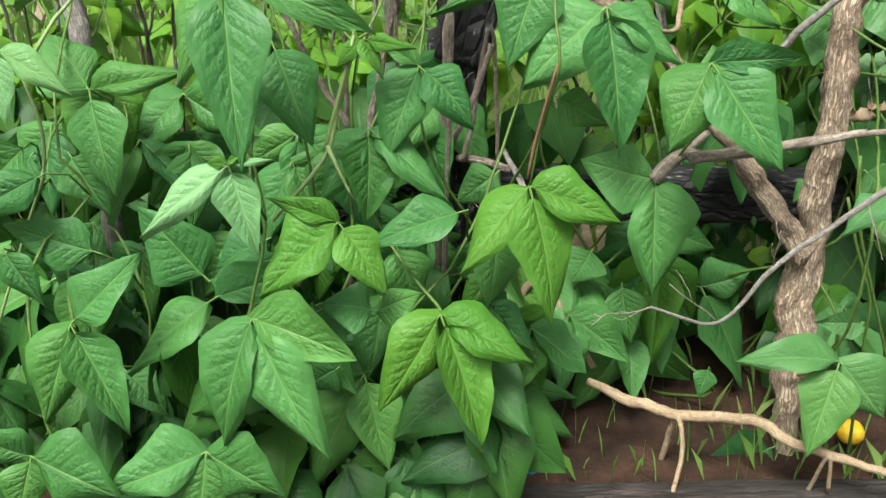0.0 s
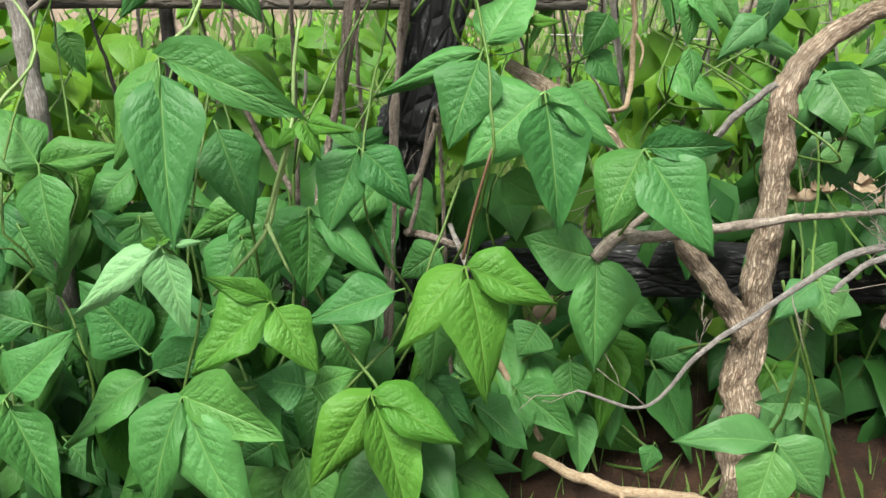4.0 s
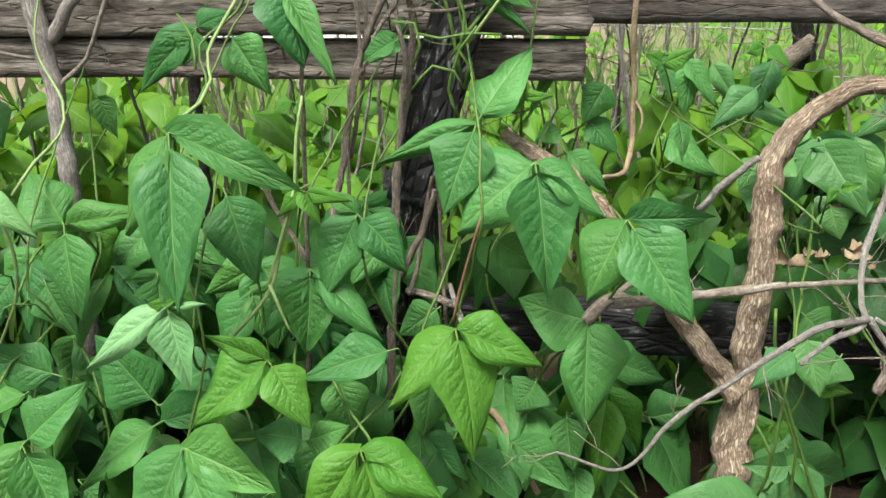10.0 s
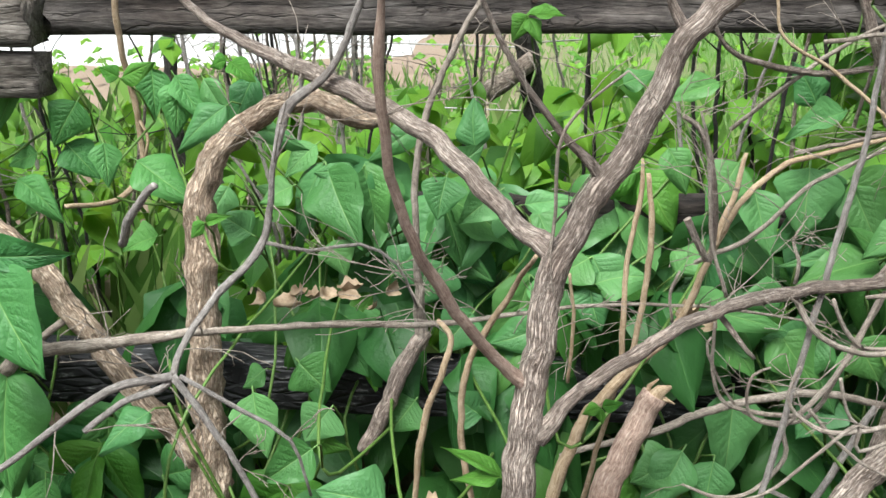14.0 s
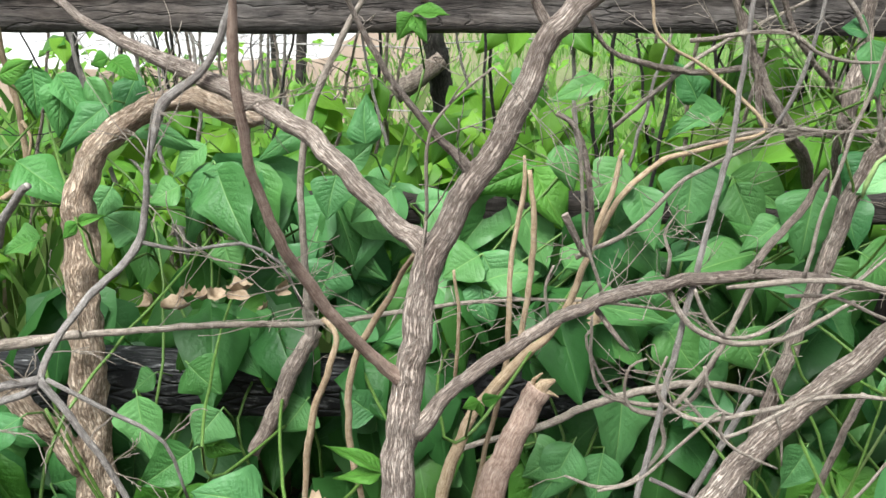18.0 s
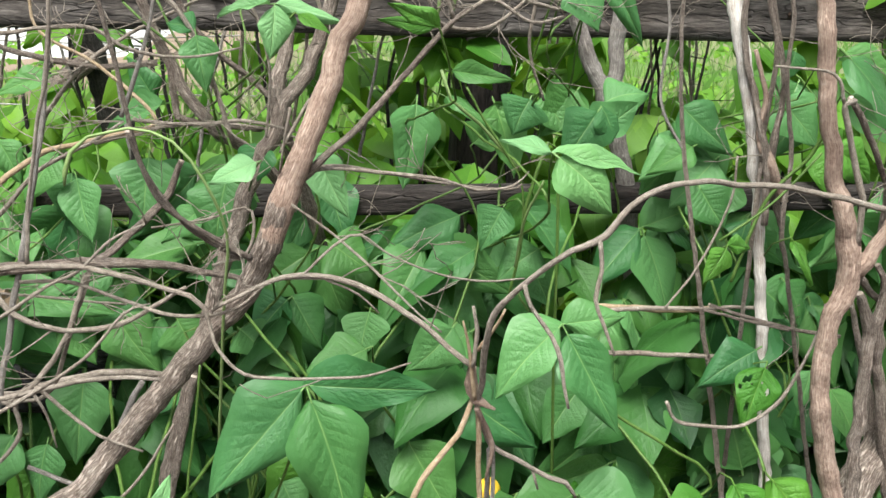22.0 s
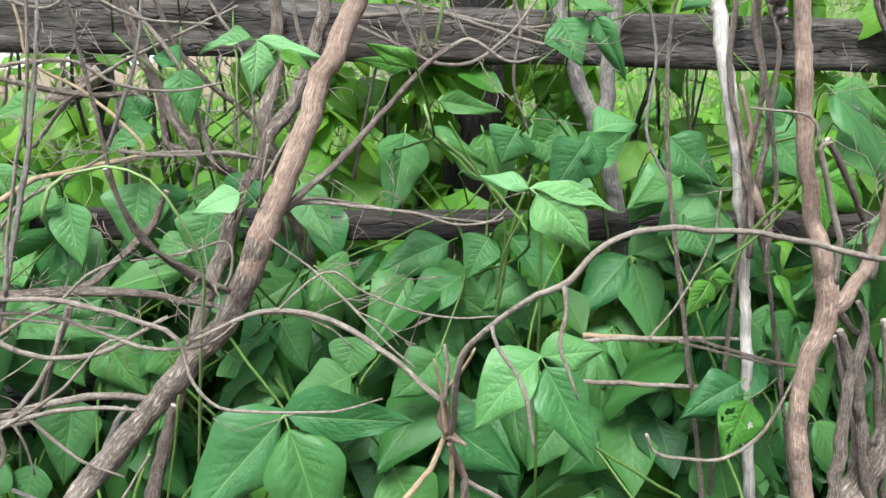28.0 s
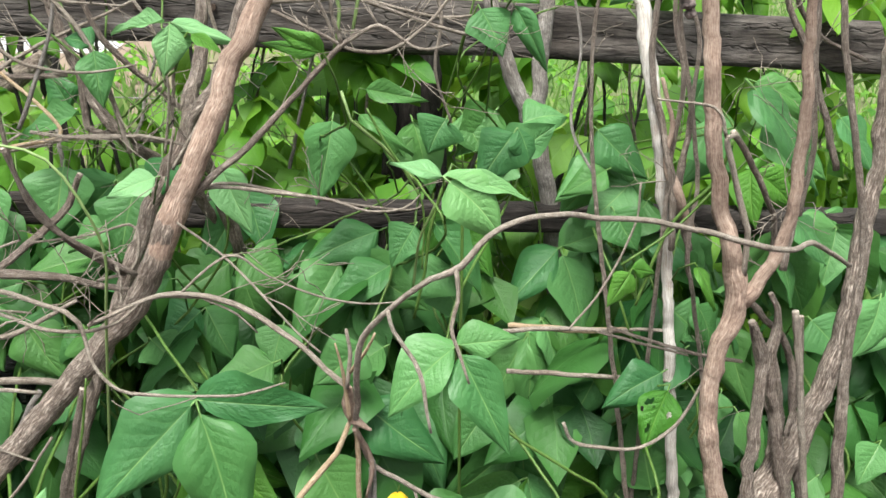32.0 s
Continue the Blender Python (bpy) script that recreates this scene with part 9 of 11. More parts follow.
tube("vine", [(2.852, 1.620, 0.720, 0.0067), (2.814, 1.620, 0.831, 0.0073), (2.815, 1.620, 0.981, 0.0050), (2.780, 1.640, 1.140, 0.0042), (2.781, 1.660, 1.276, 0.0042), (2.754, 1.680, 1.380, 0.0035), (2.730, 1.698, 1.476, 0.0029), (2.726, 1.717, 1.581, 0.0021)], BROWN_BARK, wood, sides=6, knobby=0.20, seed=99)
twigs([(2.852, 1.620, 0.720, 0.0067), (2.814, 1.620, 0.831, 0.0073), (2.815, 1.620, 0.981, 0.0050), (2.780, 1.640, 1.140, 0.0042), (2.781, 1.660, 1.276, 0.0042), (2.754, 1.680, 1.380, 0.0035), (2.730, 1.698, 1.476, 0.0029), (2.726, 1.717, 1.581, 0.0021)], TWIG, wood, 5, 0.12, 99)

wood = empty("twin_tree", (2.604, 1.800, 0.000), "grey twin-stemmed sapling before the rail", "tree")
tube("trunk", [(2.796, 1.980, -0.030, 0.0235), (2.757, 1.980, 0.208, 0.0221), (2.717, 1.980, 0.446, 0.0204), (2.677, 1.980, 0.693, 0.0198), (2.625, 1.980, 0.861, 0.0193), (2.563, 1.980, 0.984, 0.0167), (2.515, 1.980, 1.114, 0.0153), (2.479, 1.980, 1.262, 0.0139), (2.453, 1.980, 1.383, 0.0126), (2.431, 1.980, 1.481, 0.0107), (2.429, 1.980, 1.588, 0.0075)], GREY_BARK, wood, sides=9, knobby=0.10, seed=100)
tube("trunk", [(2.630, 1.980, 0.873, 0.0170), (2.626, 1.980, 0.985, 0.0168), (2.628, 1.980, 1.118, 0.0165), (2.624, 1.980, 1.258, 0.0151), (2.628, 1.980, 1.393, 0.0127), (2.632, 1.980, 1.493, 0.0108), (2.655, 1.980, 1.603, 0.0076)], GREY_BARK, wood, sides=9, knobby=0.10, seed=101)

wood = empty("left_sapling", (-0.667, 1.680, 0.000), "grey forked sapling leaning on the beam", "tree")
tube("trunk", [(-0.646, 1.597, -0.030, 0.0212), (-0.653, 1.629, 0.326, 0.0199), (-0.661, 1.660, 0.682, 0.0184), (-0.663, 1.670, 0.796, 0.0192), (-0.677, 1.690, 0.959, 0.0179), (-0.695, 1.700, 1.076, 0.0197), (-0.713, 1.710, 1.201, 0.0165), (-0.695, 1.720, 1.322, 0.0143), (-0.681, 1.728, 1.421, 0.0122), (-0.646, 1.736, 1.529, 0.0086)], GREY_BARK, wood, sides=10, knobby=0.08, seed=102)
tube("limb", [(-0.678, 1.700, 1.023, 0.0139), (-0.615, 1.700, 1.099, 0.0117), (-0.555, 1.700, 1.194, 0.0106), (-0.496, 1.700, 1.295, 0.0064), (-0.446, 1.700, 1.381, 0.0055), (-0.375, 1.700, 1.478, 0.0039)], GREY_BARK, wood, knobby=0.08, seed=103)
twigs([(-0.678, 1.700, 1.023, 0.0139), (-0.615, 1.700, 1.099, 0.0117), (-0.555, 1.700, 1.194, 0.0106), (-0.496, 1.700, 1.295, 0.0064), (-0.446, 1.700, 1.381, 0.0055), (-0.375, 1.700, 1.478, 0.0039)], TWIG, wood, 3, 0.12, 103)
tube("limb", [(-0.715, 1.710, 1.180, 0.0107), (-0.776, 1.710, 1.218, 0.0066), (-0.809, 1.710, 1.281, 0.0058)], GREY_BARK, wood, sides=7, knobby=0.08, seed=104)
twigs([(-0.715, 1.710, 1.180, 0.0107), (-0.776, 1.710, 1.218, 0.0066), (-0.809, 1.710, 1.281, 0.0058)], TWIG, wood, 2, 0.10, 104)
tube("limb", [(-0.666, 1.690, 0.937, 0.0053), (-0.591, 1.670, 0.998, 0.0045), (-0.544, 1.660, 1.085, 0.0044), (-0.502, 1.660, 1.157, 0.0036), (-0.436, 1.660, 1.238, 0.0028)], TWIG, wood, sides=6, knobby=0.08, seed=105, step=0.025)
twigs([(-0.666, 1.690, 0.937, 0.0053), (-0.591, 1.670, 0.998, 0.0045), (-0.544, 1.660, 1.085, 0.0044), (-0.502, 1.660, 1.157, 0.0036), (-0.436, 1.660, 1.238, 0.0028)], TWIG, wood, 4, 0.10, 105)
tube("limb", [(-0.953, 1.600, 1.096, 0.0036), (-0.842, 1.620, 1.056, 0.0036), (-0.775, 1.650, 1.017, 0.0037), (-0.701, 1.680, 0.993, 0.0030)], TWIG, wood, sides=6, knobby=0.08, seed=106, step=0.025)

wood = empty("dark_sticks", (-0.525, 2.050, 0.000), "upright dark sticks behind the beam", "sticks")
tube("stick", [(-0.492, 2.050, -0.030, 0.0157), (-0.504, 2.050, 0.284, 0.0148), (-0.516, 2.050, 0.598, 0.0137), (-0.522, 2.050, 0.766, 0.0146), (-0.516, 2.050, 1.030, 0.0164), (-0.506, 2.050, 1.276, 0.0147)], DARK_STICK, wood, knobby=0.08, seed=107)
tube("stick", [(-0.935, 2.000, -0.030, 0.0108), (-0.977, 2.000, 0.285, 0.0101), (-1.019, 2.000, 0.599, 0.0094), (-1.041, 2.000, 0.765, 0.0133), (-1.072, 2.000, 0.898, 0.0090), (-1.089, 2.000, 1.026, 0.0071)], DARK_STICK, wood, knobby=0.08, seed=108)
tube("stick", [(-0.013, 3.500, -0.030, 0.0292), (-0.012, 3.500, 0.164, 0.0274), (-0.012, 3.500, 0.358, 0.0254), (-0.010, 3.500, 0.676, 0.0246), (0.006, 3.500, 0.935, 0.0221)], DARK_STICK, wood, knobby=0.08, seed=109)
tube("stick", [(0.170, 7.000, -0.030, 0.0268), (0.171, 7.000, -0.064, 0.0233), (0.165, 7.000, 0.584, 0.0226)], DARK_STICK, wood, sides=7, knobby=0.08, seed=110)
tube("stick", [(0.341, 7.000, -0.030, 0.0465), (0.333, 7.000, -0.148, 0.0404), (0.386, 7.000, 0.585, 0.0390)], DARK_STICK, wood, sides=7, knobby=0.08, seed=111)
tube("stick", [(2.551, 2.200, -0.030, 0.0171), (2.504, 2.200, 0.354, 0.0161), (2.458, 2.200, 0.738, 0.0149), (2.432, 2.200, 0.952, 0.0144), (2.402, 2.200, 1.249, 0.0087), (2.392, 2.200, 1.348, 0.0074), (2.402, 2.200, 1.458, 0.0052)], DARK_STICK, wood, knobby=0.08, seed=112)

wood = empty("brown_vines", (-0.073, 1.600, 0.000), "thick brown vines climbing the charred post", "vine")
tube("vine", [(-0.247, 1.410, -0.030, 0.0068), (-0.195, 1.485, 0.281, 0.0064), (-0.143, 1.560, 0.592, 0.0059), (-0.129, 1.580, 0.675, 0.0066), (-0.097, 1.600, 0.812, 0.0065), (-0.077, 1.620, 0.946, 0.0064), (-0.044, 1.630, 1.048, 0.0064), (0.018, 1.640, 1.168, 0.0062), (0.098, 1.660, 1.283, 0.0055), (0.121, 1.670, 1.330, 0.0048), (0.163, 1.689, 1.419, 0.0041), (0.226, 1.707, 1.517, 0.0029)], BROWN_BARK, wood, sides=7, knobby=0.12, seed=113)
tube("vine", [(-0.045, 1.570, -0.030, 0.0069), (-0.029, 1.585, 0.268, 0.0065), (-0.012, 1.600, 0.567, 0.0060), (-0.001, 1.610, 0.768, 0.0066), (0.020, 1.620, 0.917, 0.0064), (0.036, 1.630, 1.070, 0.0063), (0.003, 1.640, 1.187, 0.0055), (-0.034, 1.650, 1.291, 0.0048)], BROWN_BARK, wood, sides=7, knobby=0.12, seed=114)
twigs([(-0.045, 1.570, -0.030, 0.0069), (-0.029, 1.585, 0.268, 0.0065), (-0.012, 1.600, 0.567, 0.0060), (-0.001, 1.610, 0.768, 0.0066), (0.020, 1.620, 0.917, 0.0064), (0.036, 1.630, 1.070, 0.0063), (0.003, 1.640, 1.187, 0.0055), (-0.034, 1.650, 1.291, 0.0048)], TWIG, wood, 3, 0.12, 114)
tube("vine", [(0.003, 1.600, 0.579, 0.0067), (0.048, 1.580, 0.681, 0.0065), (0.076, 1.580, 0.770, 0.0057)], BROWN_BARK, wood, sides=6, knobby=0.12, seed=115)
tube("vine", [(-0.086, 1.620, 0.817, 0.0044), (-0.058, 1.630, 0.965, 0.0043), (-0.050, 1.640, 1.097, 0.0042), (-0.087, 1.650, 1.204, 0.0042), (-0.094, 1.660, 1.309, 0.0034), (-0.100, 1.669, 1.409, 0.0029), (-0.087, 1.679, 1.518, 0.0021)], BROWN_BARK, wood, sides=6, knobby=0.12, seed=116, step=0.025)
twigs([(-0.086, 1.620, 0.817, 0.0044), (-0.058, 1.630, 0.965, 0.0043), (-0.050, 1.640, 1.097, 0.0042), (-0.087, 1.650, 1.204, 0.0042), (-0.094, 1.660, 1.309, 0.0034), (-0.100, 1.669, 1.409, 0.0029), (-0.087, 1.679, 1.518, 0.0021)], TWIG, wood, 3, 0.12, 116)
tube("vine", [(-0.179, 1.600, 0.619, 0.0060), (-0.235, 1.620, 0.712, 0.0052), (-0.290, 1.640, 0.827, 0.0052), (-0.334, 1.660, 0.898, 0.0037)], BROWN_BARK, wood, sides=6, knobby=0.12, seed=117, step=0.025)
tube("vine", [(0.112, 1.550, 0.551, 0.0071), (0.057, 1.570, 0.561, 0.0072), (0.017, 1.600, 0.556, 0.0066)], BROWN_BARK, wood, sides=6, knobby=0.12, seed=118)
tube("vine", [(0.100, 1.600, 0.571, 0.0045), (0.127, 1.500, 0.543, 0.0057), (0.132, 1.480, 0.531, 0.0042)], GREY_BARK, wood, sides=6, knobby=0.10, seed=119, step=0.025)

wood = empty("ground_branch", (0.402, 1.350, 0.000), "fallen tan branch lying on the earth", "branch")
tube("limb", [(0.264, 1.500, 0.128, 0.0069), (0.332, 1.450, 0.120, 0.0109), (0.417, 1.400, 0.118, 0.0106), (0.538, 1.360, 0.136, 0.0103), (0.599, 1.320, 0.116, 0.0101), (0.751, 1.270, 0.084, 0.0069), (0.837, 1.250, 0.059, 0.0062)], TAN_TWIG, wood, knobby=0.12, seed=120)
tube("limb", [(0.401, 1.430, -0.030, 0.0059), (0.412, 1.400, 0.114, 0.0051), (0.420, 1.360, 0.077, 0.0043), (0.393, 1.300, 0.004, 0.0043)], TAN_TWIG, wood, sides=6, knobby=0.12, seed=121, step=0.025)
tube("stub", [(0.636, 1.320, -0.030, 0.0040), (0.655, 1.290, 0.106, 0.0035), (0.668, 1.290, 0.028, 0.0035)], TAN_TWIG, wood, sides=6, knobby=0.12, seed=122, step=0.025)
tube("limb", [(0.282, 1.550, 0.127, 0.0063), (0.180, 1.600, 0.293, 0.0078), (0.115, 1.600, 0.218, 0.0079), (0.069, 1.580, 0.151, 0.0072)], TAN_TWIG, wood, sides=6, knobby=0.12, seed=123)

wood = empty("bean_shoots", (-0.181, 1.370, 0.000), "pale green twining bean shoots on the fence", "vine")
tube("shoot", [(-0.281, 1.340, 0.552, 0.0033), (-0.194, 1.360, 0.649, 0.0039), (-0.171, 1.370, 0.720, 0.0039), (-0.142, 1.380, 0.815, 0.0032), (-0.135, 1.400, 0.913, 0.0032), (-0.125, 1.420, 0.978, 0.0025)], PALE_STEM, wood, sides=6, seed=124, step=0.025)
tube("shoot", [(-0.189, 1.360, 0.669, 0.0039), (-0.159, 1.340, 0.604, 0.0023), (-0.150, 1.340, 0.584, 0.0013)], PALE_STEM, wood, sides=6, seed=125, step=0.025)
tube("shoot", [(-0.194, 1.365, 0.656, 0.0039), (-0.161, 1.370, 0.760, 0.0038), (-0.139, 1.380, 0.834, 0.0025)], PALE_STEM, wood, sides=6, seed=126, step=0.025)
tube("shoot", [(-0.940, 1.279, -0.030, 0.0031), (-0.807, 1.314, 0.261, 0.0029), (-0.675, 1.350, 0.553, 0.0027), (-0.638, 1.360, 0.634, 0.0030), (-0.632, 1.370, 0.711, 0.0033), (-0.641, 1.360, 0.792, 0.0025)], PALE_STEM, wood, sides=6, seed=127, step=0.025)
tube("shoot", [(-0.633, 1.400, 0.809, 0.0032), (-0.611, 1.450, 0.853, 0.0033), (-0.583, 1.500, 0.890, 0.0027), (-0.592, 1.550, 0.939, 0.0028), (-0.662, 1.620, 1.027, 0.0021), (-0.657, 1.680, 1.151, 0.0022)], PALE_STEM, wood, sides=6, seed=128, step=0.025)
tube("shoot", [(0.123, 1.600, 0.976, 0.0035), (0.103, 1.600, 1.086, 0.0034), (0.075, 1.600, 1.182, 0.0034), (0.087, 1.620, 1.256, 0.0027)], STEM, wood, sides=6, seed=129, step=0.025)
twigs([(0.123, 1.600, 0.976, 0.0035), (0.103, 1.600, 1.086, 0.0034), (0.075, 1.600, 1.182, 0.0034), (0.087, 1.620, 1.256, 0.0027)], STEM, wood, 5, 0.14, 129, radius=0.0016)
tube("shoot", [(0.106, 1.580, 1.010, 0.0027), (0.165, 1.580, 1.090, 0.0027), (0.239, 1.600, 1.156, 0.0027), (0.295, 1.620, 1.212, 0.0020), (0.290, 1.620, 1.277, 0.0020)], STEM, wood, sides=6, seed=130, step=0.025)
twigs([(0.106, 1.580, 1.010, 0.0027), (0.165, 1.580, 1.090, 0.0027), (0.239, 1.600, 1.156, 0.0027), (0.295, 1.620, 1.212, 0.0020), (0.290, 1.620, 1.277, 0.0020)], STEM, wood, 3, 0.10, 130, radius=0.0014)
tube("shoot", [(-0.327, 1.400, 0.936, 0.0025), (-0.290, 1.450, 0.981, 0.0026), (-0.313, 1.500, 1.046, 0.0026), (-0.258, 1.550, 1.096, 0.0027), (-0.213, 1.580, 1.179, 0.0027), (-0.157, 1.600, 1.245, 0.0027), (-0.139, 1.620, 1.300, 0.0020)], STEM, wood, sides=6, seed=131, step=0.025)
twigs([(-0.327, 1.400, 0.936, 0.0025), (-0.290, 1.450, 0.981, 0.0026), (-0.313, 1.500, 1.046, 0.0026), (-0.258, 1.550, 1.096, 0.0027), (-0.213, 1.580, 1.179, 0.0027), (-0.157, 1.600, 1.245, 0.0027), (-0.139, 1.620, 1.300, 0.0020)], STEM, wood, 3, 0.10, 131, radius=0.0014)
tube("shoot", [(0.167, 1.370, 0.790, 0.0024), (0.149, 1.360, 0.729, 0.0024), (0.132, 1.350, 0.665, 0.0027), (0.122, 1.340, 0.615, 0.0025)], RED_STEM, wood, "reddish leaf stalk", sides=6, seed=132, step=0.025)
tube("shoot", [(1.793, 1.516, -0.030, 0.0025), (1.829, 1.398, 0.325, 0.0024), (1.865, 1.280, 0.679, 0.0022), (1.875, 1.250, 0.769, 0.0021), (1.884, 1.220, 0.854, 0.0020), (1.863, 1.200, 0.929, 0.0020), (1.828, 1.200, 0.979, 0.0019), (1.779, 1.200, 0.995, 0.0019), (1.733, 1.200, 0.985, 0.0019), (1.712, 1.200, 0.967, 0.0029), (1.703, 1.200, 0.942, 0.0034), (1.701, 1.200, 0.926, 0.0014)], PALE_STEM, wood, sides=6, seed=133, step=0.025)
tube("shoot", [(2.455, 1.580, -0.030, 0.0031), (2.424, 1.565, 0.427, 0.0029), (2.394, 1.550, 0.884, 0.0027), (2.353, 1.560, 0.794, 0.0031), (2.346, 1.570, 0.696, 0.0028), (2.332, 1.580, 0.600, 0.0028)], STEM, wood, sides=6, seed=134, step=0.025)
tube("shoot", [(2.190, 1.500, 1.020, 0.0025), (2.206, 1.500, 0.975, 0.0025), (2.256, 1.520, 0.933, 0.0026), (2.333, 1.550, 0.848, 0.0027)], PALE_STEM, wood, sides=6, seed=135, step=0.025)
tube("shoot", [(2.178, 1.500, 1.083, 0.0025), (2.185, 1.500, 1.144, 0.0030), (2.160, 1.500, 1.211, 0.0024), (2.142, 1.500, 1.252, 0.0024)], PALE_STEM, wood, "slim green bean pod", sides=6, seed=136, step=0.025)
tube("shoot", [(2.204, 1.500, 1.101, 0.0025), (2.214, 1.500, 1.171, 0.0030), (2.220, 1.500, 1.231, 0.0030), (2.236, 1.500, 1.257, 0.0024)], PALE_STEM, wood, "slim green bean pod", sides=6, seed=137, step=0.025)
tube("shoot", [(2.168, 1.500, 0.137, 0.0029), (1.804, 1.500, 0.543, 0.0026), (1.806, 1.500, 0.603, 0.0026)], STEM, wood, sides=6, seed=138, step=0.025)
tube("shoot", [(2.836, 1.500, 0.887, 0.0023), (2.764, 1.500, 0.802, 0.0023), (2.677, 1.500, 0.735, 0.0023)], STEM, wood, sides=6, seed=139, step=0.025)
tube("shoot", [(0.880, 1.400, -0.030, 0.0035), (0.817, 1.400, 0.137, 0.0033), (0.754, 1.400, 0.304, 0.0030), (0.704, 1.400, 0.438, 0.0029), (0.673, 1.400, 0.532, 0.0029), (0.663, 1.400, 0.622, 0.0028)], STEM, wood, sides=6, seed=140, step=0.025)
tube("shoot", [(0.751, 1.400, -0.030, 0.0032), (0.741, 1.400, 0.124, 0.0030), (0.732, 1.400, 0.277, 0.0028), (0.727, 1.400, 0.357, 0.0027), (0.683, 1.400, 0.467, 0.0027), (0.655, 1.400, 0.550, 0.0026)], STEM, wood, sides=6, seed=141, step=0.025)

wood = empty("curved_twigs", (1.550, 1.380, 0.000), "pale curved dry twigs hanging from the forked tree", "twigs")
tube("twig", [(1.666, 1.400, 0.738, 0.0039), (1.622, 1.390, 0.628, 0.0040), (1.572, 1.380, 0.564, 0.0040), (1.551, 1.380, 0.540, 0.0035), (1.553, 1.370, 0.496, 0.0035), (1.511, 1.360, 0.445, 0.0029), (1.461, 1.360, 0.434, 0.0029), (1.410, 1.360, 0.454, 0.0017)], TWIG, wood, sides=6, knobby=0.06, seed=142, step=0.025)
twigs([(1.666, 1.400, 0.738, 0.0039), (1.622, 1.390, 0.628, 0.0040), (1.572, 1.380, 0.564, 0.0040), (1.551, 1.380, 0.540, 0.0035), (1.553, 1.370, 0.496, 0.0035), (1.511, 1.360, 0.445, 0.0029), (1.461, 1.360, 0.434, 0.0029), (1.410, 1.360, 0.454, 0.0017)], TWIG, wood, 2, 0.06, 142, radius=0.0012)
tube("twig", [(1.569, 1.380, 0.558, 0.0035), (1.515, 1.380, 0.561, 0.0034), (1.464, 1.380, 0.577, 0.0029), (1.443, 1.380, 0.621, 0.0028), (1.438, 1.380, 0.701, 0.0022)], TWIG, wood, sides=6, knobby=0.06, seed=143, step=0.025)
tube("twig", [(1.551, 1.380, 0.540, 0.0029), (1.504, 1.370, 0.558, 0.0029), (1.490, 1.370, 0.590, 0.0023), (1.495, 1.370, 0.626, 0.0022), (1.518, 1.370, 0.639, 0.0017)], TWIG, wood, sides=6, knobby=0.06, seed=144, step=0.025)
tube("twig", [(1.580, 1.380, 0.570, 0.0029), (1.627, 1.380, 0.518, 0.0029), (1.669, 1.370, 0.485, 0.0023), (1.728, 1.370, 0.456, 0.0018)], TWIG, wood, sides=6, knobby=0.06, seed=145, step=0.025)
tube("twig", [(1.437, 1.350, 0.724, 0.0043), (1.458, 1.330, 0.698, 0.0037), (1.478, 1.320, 0.677, 0.0027)], BROWN_BARK, wood, "broken side stub", sides=6, knobby=0.10, seed=146, step=0.025)
tube("twig", [(1.535, 1.370, 0.764, 0.0027), (1.536, 1.370, 0.796, 0.0027), (1.529, 1.380, 0.821, 0.0021), (1.538, 1.380, 0.842, 0.0016)], TWIG, wood, sides=5, knobby=0.10, seed=147, step=0.025)
twigs([(1.535, 1.370, 0.764, 0.0027), (1.536, 1.370, 0.796, 0.0027), (1.529, 1.380, 0.821, 0.0021), (1.538, 1.380, 0.842, 0.0016)], TWIG, wood, 3, 0.05, 147, radius=0.0011)
tube("twig", [(1.369, 1.330, 0.723, 0.0021), (1.363, 1.330, 0.764, 0.0021), (1.373, 1.330, 0.796, 0.0016)], TWIG, wood, sides=5, knobby=0.10, seed=148, step=0.025)
twigs([(1.369, 1.330, 0.723, 0.0021), (1.363, 1.330, 0.764, 0.0021), (1.373, 1.330, 0.796, 0.0016)], TWIG, wood, 1, 0.05, 148, radius=0.0011)

wood = empty("crossing_branch", (1.578, 1.550, 0.000), "long smooth grey-brown branch crossing behind the stump", "branch")
tube("limb", [(1.252, 1.560, 0.370, 0.0047), (1.319, 1.560, 0.394, 0.0053), (1.395, 1.560, 0.415, 0.0066), (1.488, 1.560, 0.460, 0.0068), (1.581, 1.560, 0.486, 0.0068), (1.678, 1.570, 0.491, 0.0066), (1.781, 1.580, 0.465, 0.0061)], TWIG, wood, knobby=0.06, seed=149)
tube("limb", [(1.626, 1.450, 0.341, 0.0057), (1.684, 1.460, 0.465, 0.0056), (1.716, 1.470, 0.524, 0.0049)], GREY_BARK, wood, sides=7, knobby=0.08, seed=150, step=0.025)
tube("limb", [(1.548, 1.400, 0.420, 0.0036), (1.627, 1.390, 0.383, 0.0036)], GREY_BARK, wood, sides=6, knobby=0.08, seed=151, step=0.025)

